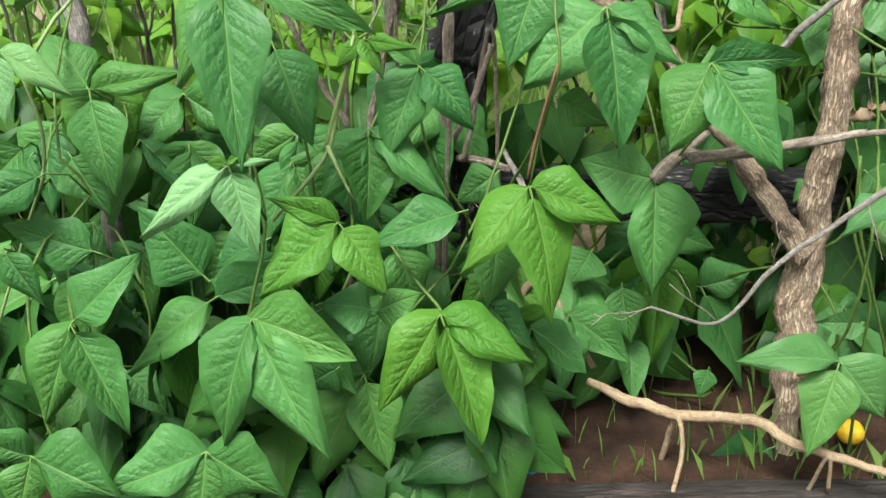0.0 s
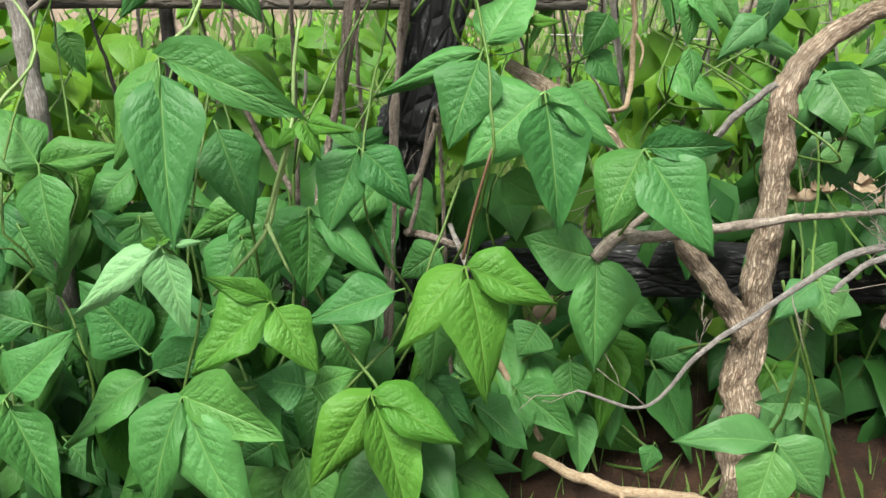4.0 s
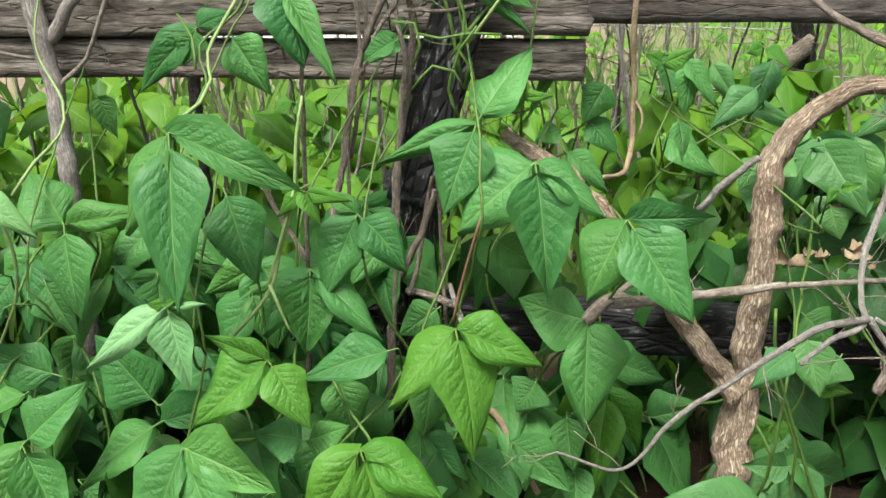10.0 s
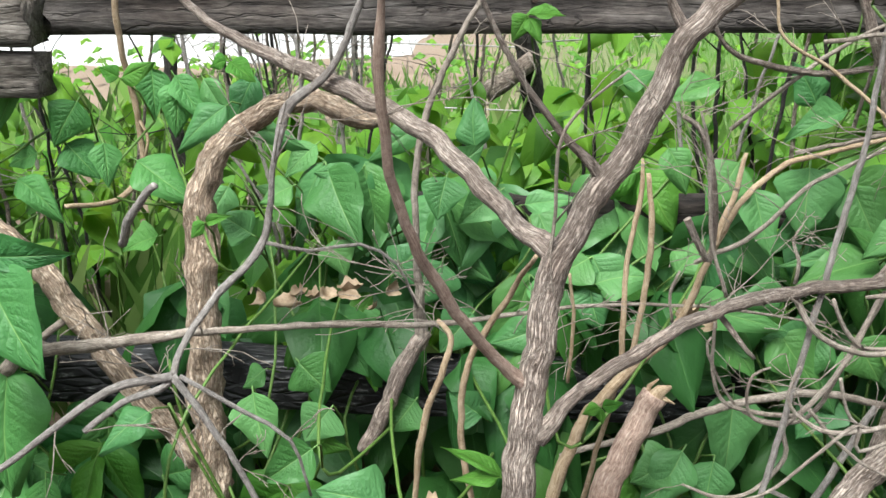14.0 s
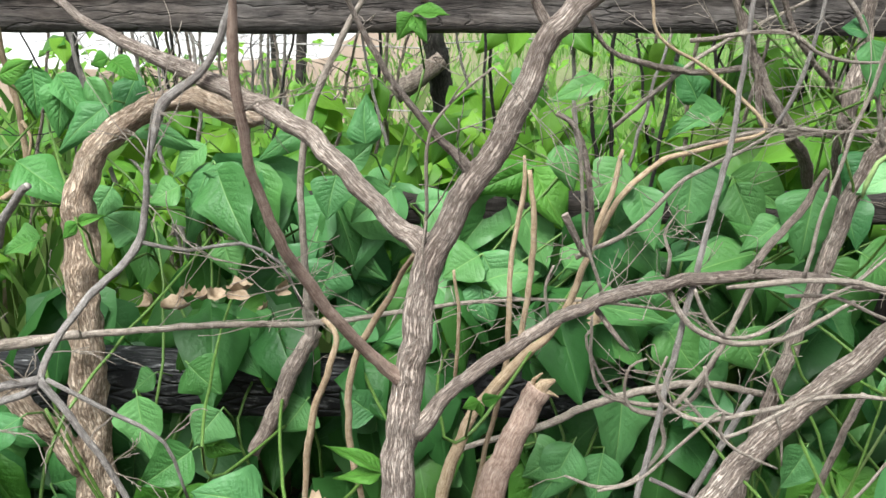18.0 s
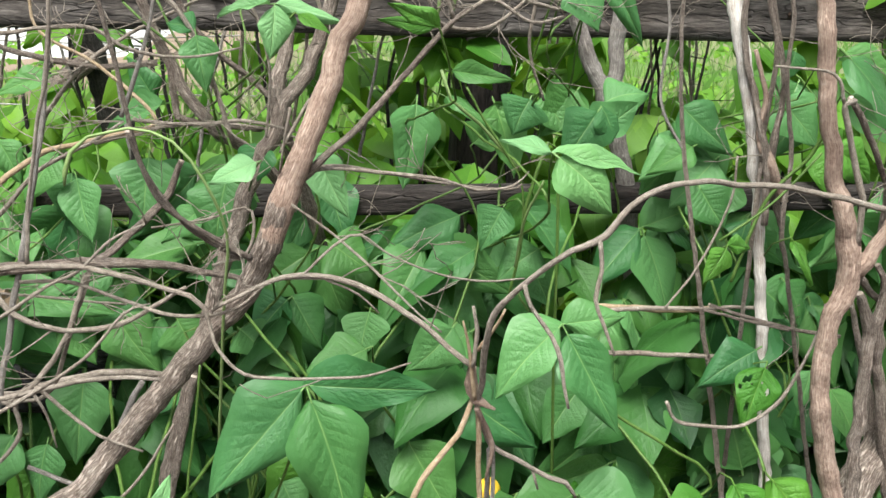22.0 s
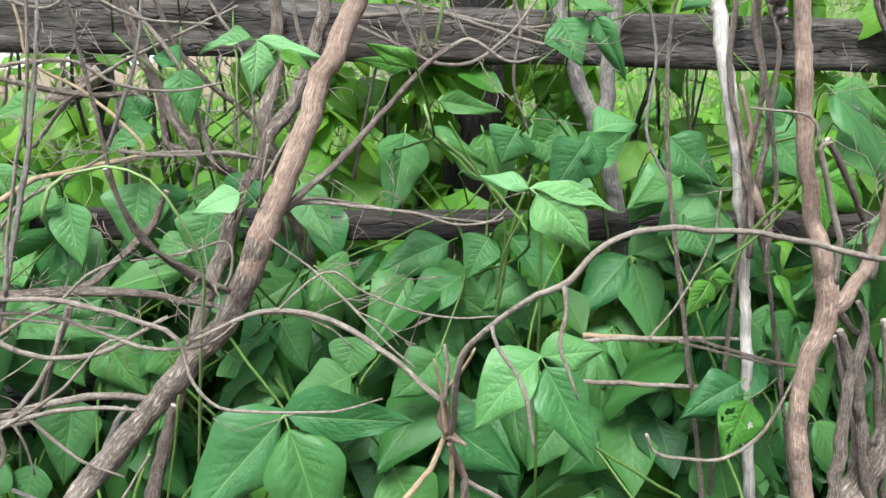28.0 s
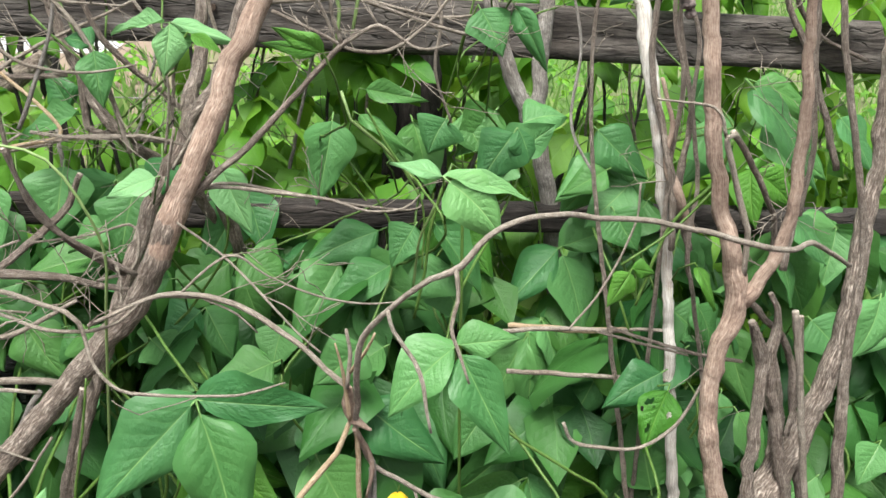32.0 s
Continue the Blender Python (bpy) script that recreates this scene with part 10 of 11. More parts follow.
wood = empty("rail_shrub", (1.913, 1.750, 0.000), "bare brown shrub stems in front of the rail", "shrub")
tube("stem", [(1.988, 2.110, -0.030, 0.0136), (1.975, 2.030, 0.233, 0.0128), (1.963, 1.950, 0.495, 0.0118), (1.955, 1.900, 0.660, 0.0112), (1.910, 1.820, 0.785, 0.0114), (1.817, 1.710, 0.893, 0.0105), (1.761, 1.720, 0.985, 0.0094), (1.720, 1.730, 1.084, 0.0089), (1.702, 1.730, 1.154, 0.0057), (1.678, 1.730, 1.251, 0.0048), (1.674, 1.730, 1.358, 0.0034)], BROWN_BARK, wood, knobby=0.10, seed=152)
twigs([(1.988, 2.110, -0.030, 0.0136), (1.975, 2.030, 0.233, 0.0128), (1.963, 1.950, 0.495, 0.0118), (1.955, 1.900, 0.660, 0.0112), (1.910, 1.820, 0.785, 0.0114), (1.817, 1.710, 0.893, 0.0105), (1.761, 1.720, 0.985, 0.0094), (1.720, 1.730, 1.084, 0.0089), (1.702, 1.730, 1.154, 0.0057), (1.678, 1.730, 1.251, 0.0048), (1.674, 1.730, 1.358, 0.0034)], TWIG, wood, 5, 0.12, 152, radius=0.0010)
tube("stem", [(2.119, 2.093, -0.030, 0.0154), (2.082, 2.037, 0.174, 0.0145), (2.045, 1.980, 0.377, 0.0134), (2.007, 1.920, 0.593, 0.0146), (1.970, 1.840, 0.757, 0.0145), (1.932, 1.750, 0.914, 0.0142), (1.952, 1.770, 1.025, 0.0123), (1.953, 1.780, 1.135, 0.0104), (1.954, 1.789, 1.235, 0.0088), (1.975, 1.798, 1.344, 0.0062)], BROWN_BARK, wood, sides=9, knobby=0.10, seed=153)
twigs([(2.119, 2.093, -0.030, 0.0154), (2.082, 2.037, 0.174, 0.0145), (2.045, 1.980, 0.377, 0.0134), (2.007, 1.920, 0.593, 0.0146), (1.970, 1.840, 0.757, 0.0145), (1.932, 1.750, 0.914, 0.0142), (1.952, 1.770, 1.025, 0.0123), (1.953, 1.780, 1.135, 0.0104), (1.954, 1.789, 1.235, 0.0088), (1.975, 1.798, 1.344, 0.0062)], TWIG, wood, 5, 0.12, 153, radius=0.0010)
tube("stem", [(1.753, 1.720, 1.013, 0.0052), (1.764, 1.710, 0.931, 0.0059), (1.779, 1.700, 0.900, 0.0059), (1.904, 1.740, 0.876, 0.0054)], BROWN_BARK, wood, sides=7, knobby=0.10, seed=154, step=0.025)
tube("stem", [(1.736, 1.720, 0.994, 0.0052), (1.646, 1.700, 0.990, 0.0051), (1.548, 1.680, 1.009, 0.0050), (1.488, 1.660, 1.038, 0.0037), (1.456, 1.650, 1.090, 0.0030)], BROWN_BARK, wood, sides=7, knobby=0.10, seed=155, step=0.025)
twigs([(1.736, 1.720, 0.994, 0.0052), (1.646, 1.700, 0.990, 0.0051), (1.548, 1.680, 1.009, 0.0050), (1.488, 1.660, 1.038, 0.0037), (1.456, 1.650, 1.090, 0.0030)], TWIG, wood, 5, 0.12, 155, radius=0.0010)
tube("stem", [(1.796, 1.500, 0.880, 0.0046), (1.767, 1.500, 0.820, 0.0059), (1.693, 1.460, 0.754, 0.0058), (1.656, 1.420, 0.743, 0.0051)], BROWN_BARK, wood, sides=7, knobby=0.10, seed=156, step=0.025)
tube("stem", [(1.935, 1.760, 0.921, 0.0048), (1.848, 1.720, 1.004, 0.0052), (1.793, 1.700, 1.070, 0.0051), (1.766, 1.700, 1.139, 0.0044), (1.729, 1.700, 1.232, 0.0037), (1.712, 1.700, 1.335, 0.0026)], BROWN_BARK, wood, sides=7, knobby=0.10, seed=157, step=0.025)
twigs([(1.935, 1.760, 0.921, 0.0048), (1.848, 1.720, 1.004, 0.0052), (1.793, 1.700, 1.070, 0.0051), (1.766, 1.700, 1.139, 0.0044), (1.729, 1.700, 1.232, 0.0037), (1.712, 1.700, 1.335, 0.0026)], TWIG, wood, 5, 0.12, 157, radius=0.0010)
tube("stem", [(1.404, 1.450, 0.828, 0.0056), (1.440, 1.450, 0.767, 0.0046), (1.436, 1.440, 0.872, 0.0044), (1.412, 1.440, 0.952, 0.0043), (1.384, 1.440, 0.975, 0.0032)], BROWN_BARK, wood, sides=7, knobby=0.10, seed=158, step=0.025)
twigs([(1.404, 1.450, 0.828, 0.0056), (1.440, 1.450, 0.767, 0.0046), (1.436, 1.440, 0.872, 0.0044), (1.412, 1.440, 0.952, 0.0043), (1.384, 1.440, 0.975, 0.0032)], TWIG, wood, 5, 0.12, 158, radius=0.0010)

wood = empty("thin_vines", (2.834, 1.620, 0.000), "thin brown vines climbing the rail", "vine")
tube("vine", [(2.809, 1.600, -0.030, 0.0048), (2.799, 1.600, 0.292, 0.0045), (2.790, 1.600, 0.615, 0.0042), (2.786, 1.600, 0.772, 0.0047), (2.791, 1.620, 0.917, 0.0046), (2.793, 1.620, 1.042, 0.0045), (2.762, 1.630, 1.160, 0.0039), (2.782, 1.640, 1.277, 0.0039), (2.760, 1.650, 1.389, 0.0033), (2.741, 1.659, 1.487, 0.0028), (2.742, 1.667, 1.595, 0.0020)], BROWN_BARK, wood, sides=6, knobby=0.15, seed=159, step=0.025)
twigs([(2.809, 1.600, -0.030, 0.0048), (2.799, 1.600, 0.292, 0.0045), (2.790, 1.600, 0.615, 0.0042), (2.786, 1.600, 0.772, 0.0047), (2.791, 1.620, 0.917, 0.0046), (2.793, 1.620, 1.042, 0.0045), (2.762, 1.630, 1.160, 0.0039), (2.782, 1.640, 1.277, 0.0039), (2.760, 1.650, 1.389, 0.0033), (2.741, 1.659, 1.487, 0.0028), (2.742, 1.667, 1.595, 0.0020)], TWIG, wood, 4, 0.14, 159)
tube("vine", [(3.036, 1.580, -0.030, 0.0048), (2.952, 1.580, 0.285, 0.0045), (2.867, 1.580, 0.600, 0.0042), (2.831, 1.580, 0.735, 0.0046), (2.839, 1.600, 0.859, 0.0040), (2.808, 1.600, 0.995, 0.0039), (2.806, 1.610, 1.115, 0.0039), (2.757, 1.620, 1.239, 0.0033), (2.768, 1.630, 1.371, 0.0027), (2.777, 1.638, 1.470, 0.0023), (2.806, 1.645, 1.579, 0.0016)], BROWN_BARK, wood, sides=6, knobby=0.15, seed=160, step=0.025)
twigs([(3.036, 1.580, -0.030, 0.0048), (2.952, 1.580, 0.285, 0.0045), (2.867, 1.580, 0.600, 0.0042), (2.831, 1.580, 0.735, 0.0046), (2.839, 1.600, 0.859, 0.0040), (2.808, 1.600, 0.995, 0.0039), (2.806, 1.610, 1.115, 0.0039), (2.757, 1.620, 1.239, 0.0033), (2.768, 1.630, 1.371, 0.0027), (2.777, 1.638, 1.470, 0.0023), (2.806, 1.645, 1.579, 0.0016)], TWIG, wood, 4, 0.14, 160)
tube("vine", [(2.841, 1.600, 0.772, 0.0070), (2.804, 1.600, 0.837, 0.0099), (2.778, 1.610, 0.898, 0.0069), (2.780, 1.610, 0.961, 0.0045), (2.753, 1.620, 1.041, 0.0039)], RED_BARK, wood, "peeling brown vine", sides=7, knobby=0.30, seed=161)
tube("vine", [(2.733, 1.550, 0.638, 0.0029), (2.777, 1.550, 0.789, 0.0034), (2.838, 1.530, 0.880, 0.0033), (2.844, 1.500, 0.959, 0.0032)], STEM, wood, sides=6, knobby=0.05, seed=162, step=0.025)
tube("vine", [(2.818, 1.519, -0.030, 0.0056), (2.773, 1.560, 0.223, 0.0052), (2.729, 1.600, 0.475, 0.0048), (2.663, 1.660, 0.850, 0.0041), (2.648, 1.680, 0.996, 0.0035), (2.646, 1.700, 1.128, 0.0035), (2.659, 1.700, 1.250, 0.0028), (2.651, 1.700, 1.356, 0.0028), (2.644, 1.700, 1.456, 0.0024), (2.657, 1.700, 1.566, 0.0017)], BROWN_BARK, wood, sides=6, knobby=0.15, seed=163, step=0.025)
twigs([(2.818, 1.519, -0.030, 0.0056), (2.773, 1.560, 0.223, 0.0052), (2.729, 1.600, 0.475, 0.0048), (2.663, 1.660, 0.850, 0.0041), (2.648, 1.680, 0.996, 0.0035), (2.646, 1.700, 1.128, 0.0035), (2.659, 1.700, 1.250, 0.0028), (2.651, 1.700, 1.356, 0.0028), (2.644, 1.700, 1.456, 0.0024), (2.657, 1.700, 1.566, 0.0017)], TWIG, wood, 4, 0.14, 163)
tube("vine", [(2.663, 1.660, 0.850, 0.0029), (2.616, 1.680, 0.942, 0.0029), (2.625, 1.700, 1.076, 0.0029), (2.602, 1.720, 1.206, 0.0023), (2.611, 1.730, 1.345, 0.0023), (2.618, 1.737, 1.444, 0.0019), (2.645, 1.744, 1.554, 0.0014)], GREY_BARK, wood, sides=5, knobby=0.10, seed=164, step=0.025)
twigs([(2.663, 1.660, 0.850, 0.0029), (2.616, 1.680, 0.942, 0.0029), (2.625, 1.700, 1.076, 0.0029), (2.602, 1.720, 1.206, 0.0023), (2.611, 1.730, 1.345, 0.0023), (2.618, 1.737, 1.444, 0.0019), (2.645, 1.744, 1.554, 0.0014)], TWIG, wood, 3, 0.12, 164)
tube("vine", [(2.068, 1.500, 1.147, 0.0039), (2.147, 1.520, 1.153, 0.0034), (2.211, 1.540, 1.155, 0.0035), (2.298, 1.560, 1.130, 0.0031), (2.379, 1.580, 1.108, 0.0032), (2.473, 1.600, 1.095, 0.0022)], TWIG, wood, sides=6, knobby=0.10, seed=165, step=0.025)
twigs([(2.068, 1.500, 1.147, 0.0039), (2.147, 1.520, 1.153, 0.0034), (2.211, 1.540, 1.155, 0.0035), (2.298, 1.560, 1.130, 0.0031), (2.379, 1.580, 1.108, 0.0032), (2.473, 1.600, 1.095, 0.0022)], TWIG, wood, 2, 0.12, 165)
tube("vine", [(2.085, 1.500, 1.136, 0.0029), (2.156, 1.500, 1.106, 0.0029), (2.210, 1.500, 1.082, 0.0030), (2.275, 1.520, 1.088, 0.0030), (2.331, 1.540, 1.131, 0.0025), (2.379, 1.550, 1.200, 0.0025), (2.408, 1.560, 1.280, 0.0020)], TWIG, wood, sides=6, knobby=0.10, seed=166, step=0.025)
twigs([(2.085, 1.500, 1.136, 0.0029), (2.156, 1.500, 1.106, 0.0029), (2.210, 1.500, 1.082, 0.0030), (2.275, 1.520, 1.088, 0.0030), (2.331, 1.540, 1.131, 0.0025), (2.379, 1.550, 1.200, 0.0025), (2.408, 1.560, 1.280, 0.0020)], TWIG, wood, 2, 0.12, 166)
tube("vine", [(2.292, 1.600, 1.336, 0.0031), (2.328, 1.600, 1.212, 0.0031), (2.354, 1.600, 1.130, 0.0032), (2.349, 1.600, 1.043, 0.0027), (2.384, 1.620, 0.951, 0.0022)], TWIG, wood, sides=6, knobby=0.10, seed=167, step=0.025)
twigs([(2.292, 1.600, 1.336, 0.0031), (2.328, 1.600, 1.212, 0.0031), (2.354, 1.600, 1.130, 0.0032), (2.349, 1.600, 1.043, 0.0027), (2.384, 1.620, 0.951, 0.0022)], TWIG, wood, 3, 0.12, 167)
tube("vine", [(2.117, 1.500, 1.218, 0.0029), (2.154, 1.500, 1.152, 0.0029), (2.187, 1.500, 1.083, 0.0025)], TWIG, wood, sides=6, knobby=0.10, seed=168, step=0.025)
twigs([(2.117, 1.500, 1.218, 0.0029), (2.154, 1.500, 1.152, 0.0029), (2.187, 1.500, 1.083, 0.0025)], TWIG, wood, 2, 0.10, 168)
tube("vine", [(2.849, 1.500, 1.364, 0.0040), (2.893, 1.500, 1.252, 0.0046), (2.938, 1.520, 1.169, 0.0042), (2.999, 1.540, 1.126, 0.0038), (3.089, 1.550, 1.093, 0.0033)], BROWN_BARK, wood, sides=6, knobby=0.15, seed=169, step=0.025)
twigs([(2.849, 1.500, 1.364, 0.0040), (2.893, 1.500, 1.252, 0.0046), (2.938, 1.520, 1.169, 0.0042), (2.999, 1.540, 1.126, 0.0038), (3.089, 1.550, 1.093, 0.0033)], TWIG, wood, 3, 0.12, 169)
tube("vine", [(2.806, 1.550, 1.353, 0.0046), (2.876, 1.550, 1.285, 0.0042), (2.915, 1.550, 1.240, 0.0042), (2.995, 1.550, 1.196, 0.0038)], BROWN_BARK, wood, sides=6, knobby=0.15, seed=170, step=0.025)
twigs([(2.806, 1.550, 1.353, 0.0046), (2.876, 1.550, 1.285, 0.0042), (2.915, 1.550, 1.240, 0.0042), (2.995, 1.550, 1.196, 0.0038)], TWIG, wood, 3, 0.12, 170)
tube("vine", [(2.951, 1.500, 1.360, 0.0051), (2.945, 1.500, 1.236, 0.0052), (2.949, 1.500, 1.106, 0.0047), (2.989, 1.500, 0.971, 0.0049), (2.989, 1.500, 0.829, 0.0050)], BROWN_BARK, wood, sides=7, knobby=0.15, seed=171, step=0.025)
twigs([(2.951, 1.500, 1.360, 0.0051), (2.945, 1.500, 1.236, 0.0052), (2.949, 1.500, 1.106, 0.0047), (2.989, 1.500, 0.971, 0.0049), (2.989, 1.500, 0.829, 0.0050)], TWIG, wood, 3, 0.12, 171)
tube("vine", [(2.527, 1.660, 0.549, 0.0055), (2.664, 1.660, 0.539, 0.0062), (2.780, 1.660, 0.538, 0.0056), (2.861, 1.660, 0.542, 0.0044)], TAN_TWIG, wood, "tan dead stick", sides=6, knobby=0.10, seed=172)
tube("vine", [(2.517, 1.600, 0.482, 0.0048), (2.617, 1.600, 0.475, 0.0048), (2.742, 1.600, 0.465, 0.0042), (2.846, 1.600, 0.455, 0.0031)], TWIG, wood, sides=6, knobby=0.10, seed=173, step=0.025)
tube("vine", [(2.631, 1.450, 0.633, 0.0027), (2.715, 1.450, 0.609, 0.0027), (2.801, 1.450, 0.586, 0.0022)], BROWN_BARK, wood, sides=5, knobby=0.10, seed=174, step=0.025)
tube("vine", [(2.573, 1.400, 0.486, 0.0031), (2.596, 1.400, 0.448, 0.0032), (2.649, 1.400, 0.435, 0.0032), (2.719, 1.400, 0.434, 0.0032), (2.776, 1.400, 0.478, 0.0032), (2.807, 1.400, 0.546, 0.0026), (2.827, 1.400, 0.616, 0.0026), (2.828, 1.400, 0.656, 0.0020)], TWIG, wood, sides=6, knobby=0.08, seed=175, step=0.025)
tube("vine", [(2.486, 1.620, 0.554, 0.0041), (2.593, 1.620, 0.560, 0.0047), (2.701, 1.620, 0.557, 0.0041), (2.833, 1.620, 0.556, 0.0036)], TWIG, wood, sides=6, knobby=0.10, seed=176, step=0.025)
tube("vine", [(2.673, 1.500, 0.617, 0.0032), (2.748, 1.500, 0.591, 0.0033), (2.836, 1.500, 0.565, 0.0033), (2.932, 1.500, 0.547, 0.0034)], BROWN_BARK, wood, sides=6, knobby=0.10, seed=177, step=0.025)
tube("vine", [(2.713, 1.550, 0.870, 0.0021), (2.712, 1.550, 0.794, 0.0021), (2.669, 1.540, 0.687, 0.0022), (2.603, 1.520, 0.603, 0.0022)], TWIG, wood, sides=5, knobby=0.10, seed=178, step=0.025)

wood = empty("left_brush", (1.606, 1.500, 0.000), "thicket of bare grey twigs before the rail", "brush")
tube("stem", [(1.410, 1.246, -0.030, 0.0050), (1.503, 1.323, 0.403, 0.0047), (1.597, 1.400, 0.836, 0.0044), (1.621, 1.420, 0.948, 0.0040), (1.638, 1.450, 1.082, 0.0035), (1.644, 1.470, 1.184, 0.0031), (1.636, 1.500, 1.307, 0.0027), (1.629, 1.524, 1.404, 0.0023), (1.642, 1.547, 1.511, 0.0016)], GREY_BARK, wood, sides=7, knobby=0.12, seed=179, step=0.025)
twigs([(1.410, 1.246, -0.030, 0.0050), (1.503, 1.323, 0.403, 0.0047), (1.597, 1.400, 0.836, 0.0044), (1.621, 1.420, 0.948, 0.0040), (1.638, 1.450, 1.082, 0.0035), (1.644, 1.470, 1.184, 0.0031), (1.636, 1.500, 1.307, 0.0027), (1.629, 1.524, 1.404, 0.0023), (1.642, 1.547, 1.511, 0.0016)], TWIG, wood, 2, 0.16, 179)
tube("stem", [(1.713, 1.500, 0.947, 0.0034), (1.735, 1.500, 1.000, 0.0034), (1.764, 1.520, 1.093, 0.0029), (1.775, 1.540, 1.184, 0.0025), (1.813, 1.550, 1.269, 0.0021)], GREY_BARK, wood, sides=6, knobby=0.12, seed=180, step=0.025)
twigs([(1.713, 1.500, 0.947, 0.0034), (1.735, 1.500, 1.000, 0.0034), (1.764, 1.520, 1.093, 0.0029), (1.775, 1.540, 1.184, 0.0025), (1.813, 1.550, 1.269, 0.0021)], TWIG, wood, 2, 0.16, 180)
tube("stem", [(1.573, 1.450, 1.250, 0.0030), (1.674, 1.450, 1.211, 0.0027), (1.732, 1.450, 1.167, 0.0027), (1.792, 1.460, 1.141, 0.0024), (1.880, 1.470, 1.136, 0.0016)], TWIG, wood, sides=6, knobby=0.10, seed=181, step=0.025)
twigs([(1.573, 1.450, 1.250, 0.0030), (1.674, 1.450, 1.211, 0.0027), (1.732, 1.450, 1.167, 0.0027), (1.792, 1.460, 1.141, 0.0024), (1.880, 1.470, 1.136, 0.0016)], TWIG, wood, 2, 0.14, 181)
tube("stem", [(1.560, 1.450, 1.071, 0.0031), (1.682, 1.450, 1.083, 0.0028), (1.743, 1.450, 1.052, 0.0028), (1.821, 1.460, 1.041, 0.0020), (1.894, 1.460, 1.055, 0.0016)], TWIG, wood, sides=6, knobby=0.10, seed=182, step=0.025)
twigs([(1.560, 1.450, 1.071, 0.0031), (1.682, 1.450, 1.083, 0.0028), (1.743, 1.450, 1.052, 0.0028), (1.821, 1.460, 1.041, 0.0020), (1.894, 1.460, 1.055, 0.0016)], TWIG, wood, 2, 0.14, 182)
tube("stem", [(1.612, 1.400, 1.172, 0.0026), (1.677, 1.400, 1.160, 0.0026), (1.745, 1.400, 1.215, 0.0022), (1.805, 1.400, 1.255, 0.0019), (1.858, 1.400, 1.295, 0.0015), (1.938, 1.400, 1.355, 0.0013), (2.038, 1.400, 1.425, 0.0009)], TWIG, wood, sides=6, knobby=0.10, seed=183, step=0.025)
twigs([(1.612, 1.400, 1.172, 0.0026), (1.677, 1.400, 1.160, 0.0026), (1.745, 1.400, 1.215, 0.0022), (1.805, 1.400, 1.255, 0.0019), (1.858, 1.400, 1.295, 0.0015), (1.938, 1.400, 1.355, 0.0013), (2.038, 1.400, 1.425, 0.0009)], TWIG, wood, 2, 0.16, 183)
tube("stem", [(1.843, 1.500, 1.206, 0.0024), (1.883, 1.500, 1.150, 0.0025), (1.916, 1.500, 1.092, 0.0025), (1.932, 1.500, 1.014, 0.0021), (1.923, 1.500, 0.915, 0.0022)], TWIG, wood, sides=6, knobby=0.10, seed=184, step=0.025)
twigs([(1.843, 1.500, 1.206, 0.0024), (1.883, 1.500, 1.150, 0.0025), (1.916, 1.500, 1.092, 0.0025), (1.932, 1.500, 1.014, 0.0021), (1.923, 1.500, 0.915, 0.0022)], TWIG, wood, 2, 0.14, 184)
tube("stem", [(1.563, 1.900, -0.030, 0.0044), (1.609, 1.900, 0.409, 0.0041), (1.655, 1.900, 0.849, 0.0038), (1.663, 1.900, 0.928, 0.0043), (1.673, 1.900, 0.994, 0.0043)], DARK_STICK, wood, sides=6, knobby=0.10, seed=185, step=0.025)
tube("stem", [(1.991, 1.400, 0.993, 0.0028), (1.971, 1.400, 0.959, 0.0028), (1.947, 1.400, 0.916, 0.0024)], TWIG, wood, sides=6, knobby=0.10, seed=186, step=0.025)
tube("stem", [(1.965, 1.360, 0.894, 0.0028), (2.021, 1.360, 0.903, 0.0028), (2.103, 1.360, 0.895, 0.0028), (2.169, 1.360, 0.887, 0.0024), (2.228, 1.360, 0.870, 0.0020), (2.279, 1.360, 0.875, 0.0016), (2.303, 1.360, 0.897, 0.0012)], TWIG, wood, "pale thin twig", sides=6, knobby=0.10, seed=187, step=0.025)
tube("stem", [(1.774, 1.220, 0.987, 0.0031), (1.788, 1.240, 0.930, 0.0032), (1.830, 1.270, 0.850, 0.0033), (1.892, 1.300, 0.793, 0.0038)], BROWN_BARK, wood, sides=7, knobby=0.10, seed=188, step=0.025)
tube("stem", [(1.673, 1.340, -0.030, 0.0062), (1.702, 1.340, 0.098, 0.0058), (1.732, 1.340, 0.226, 0.0054), (1.768, 1.340, 0.385, 0.0051), (1.794, 1.340, 0.504, 0.0054), (1.817, 1.330, 0.602, 0.0048)], BROWN_BARK, wood, "broken side stem", knobby=0.12, seed=189)
tube("stem", [(1.716, 1.200, 0.476, 0.0023), (1.758, 1.200, 0.523, 0.0022), (1.805, 1.200, 0.599, 0.0018)], TWIG, wood, sides=5, knobby=0.10, seed=190, step=0.025)
tube("stem", [(1.736, 1.300, -0.030, 0.0025), (1.759, 1.300, 0.134, 0.0023), (1.782, 1.300, 0.297, 0.0021), (1.803, 1.300, 0.449, 0.0021), (1.821, 1.300, 0.562, 0.0020), (1.830, 1.300, 0.634, 0.0016)], STEM, wood, sides=5, knobby=0.05, seed=191, step=0.025)
tube("stem", [(1.753, 1.400, -0.030, 0.0027), (1.799, 1.400, 0.070, 0.0026), (1.846, 1.400, 0.170, 0.0024), (1.909, 1.400, 0.305, 0.0023), (1.955, 1.380, 0.444, 0.0022), (1.979, 1.360, 0.544, 0.0017)], STEM, wood, sides=5, knobby=0.05, seed=192, step=0.025)
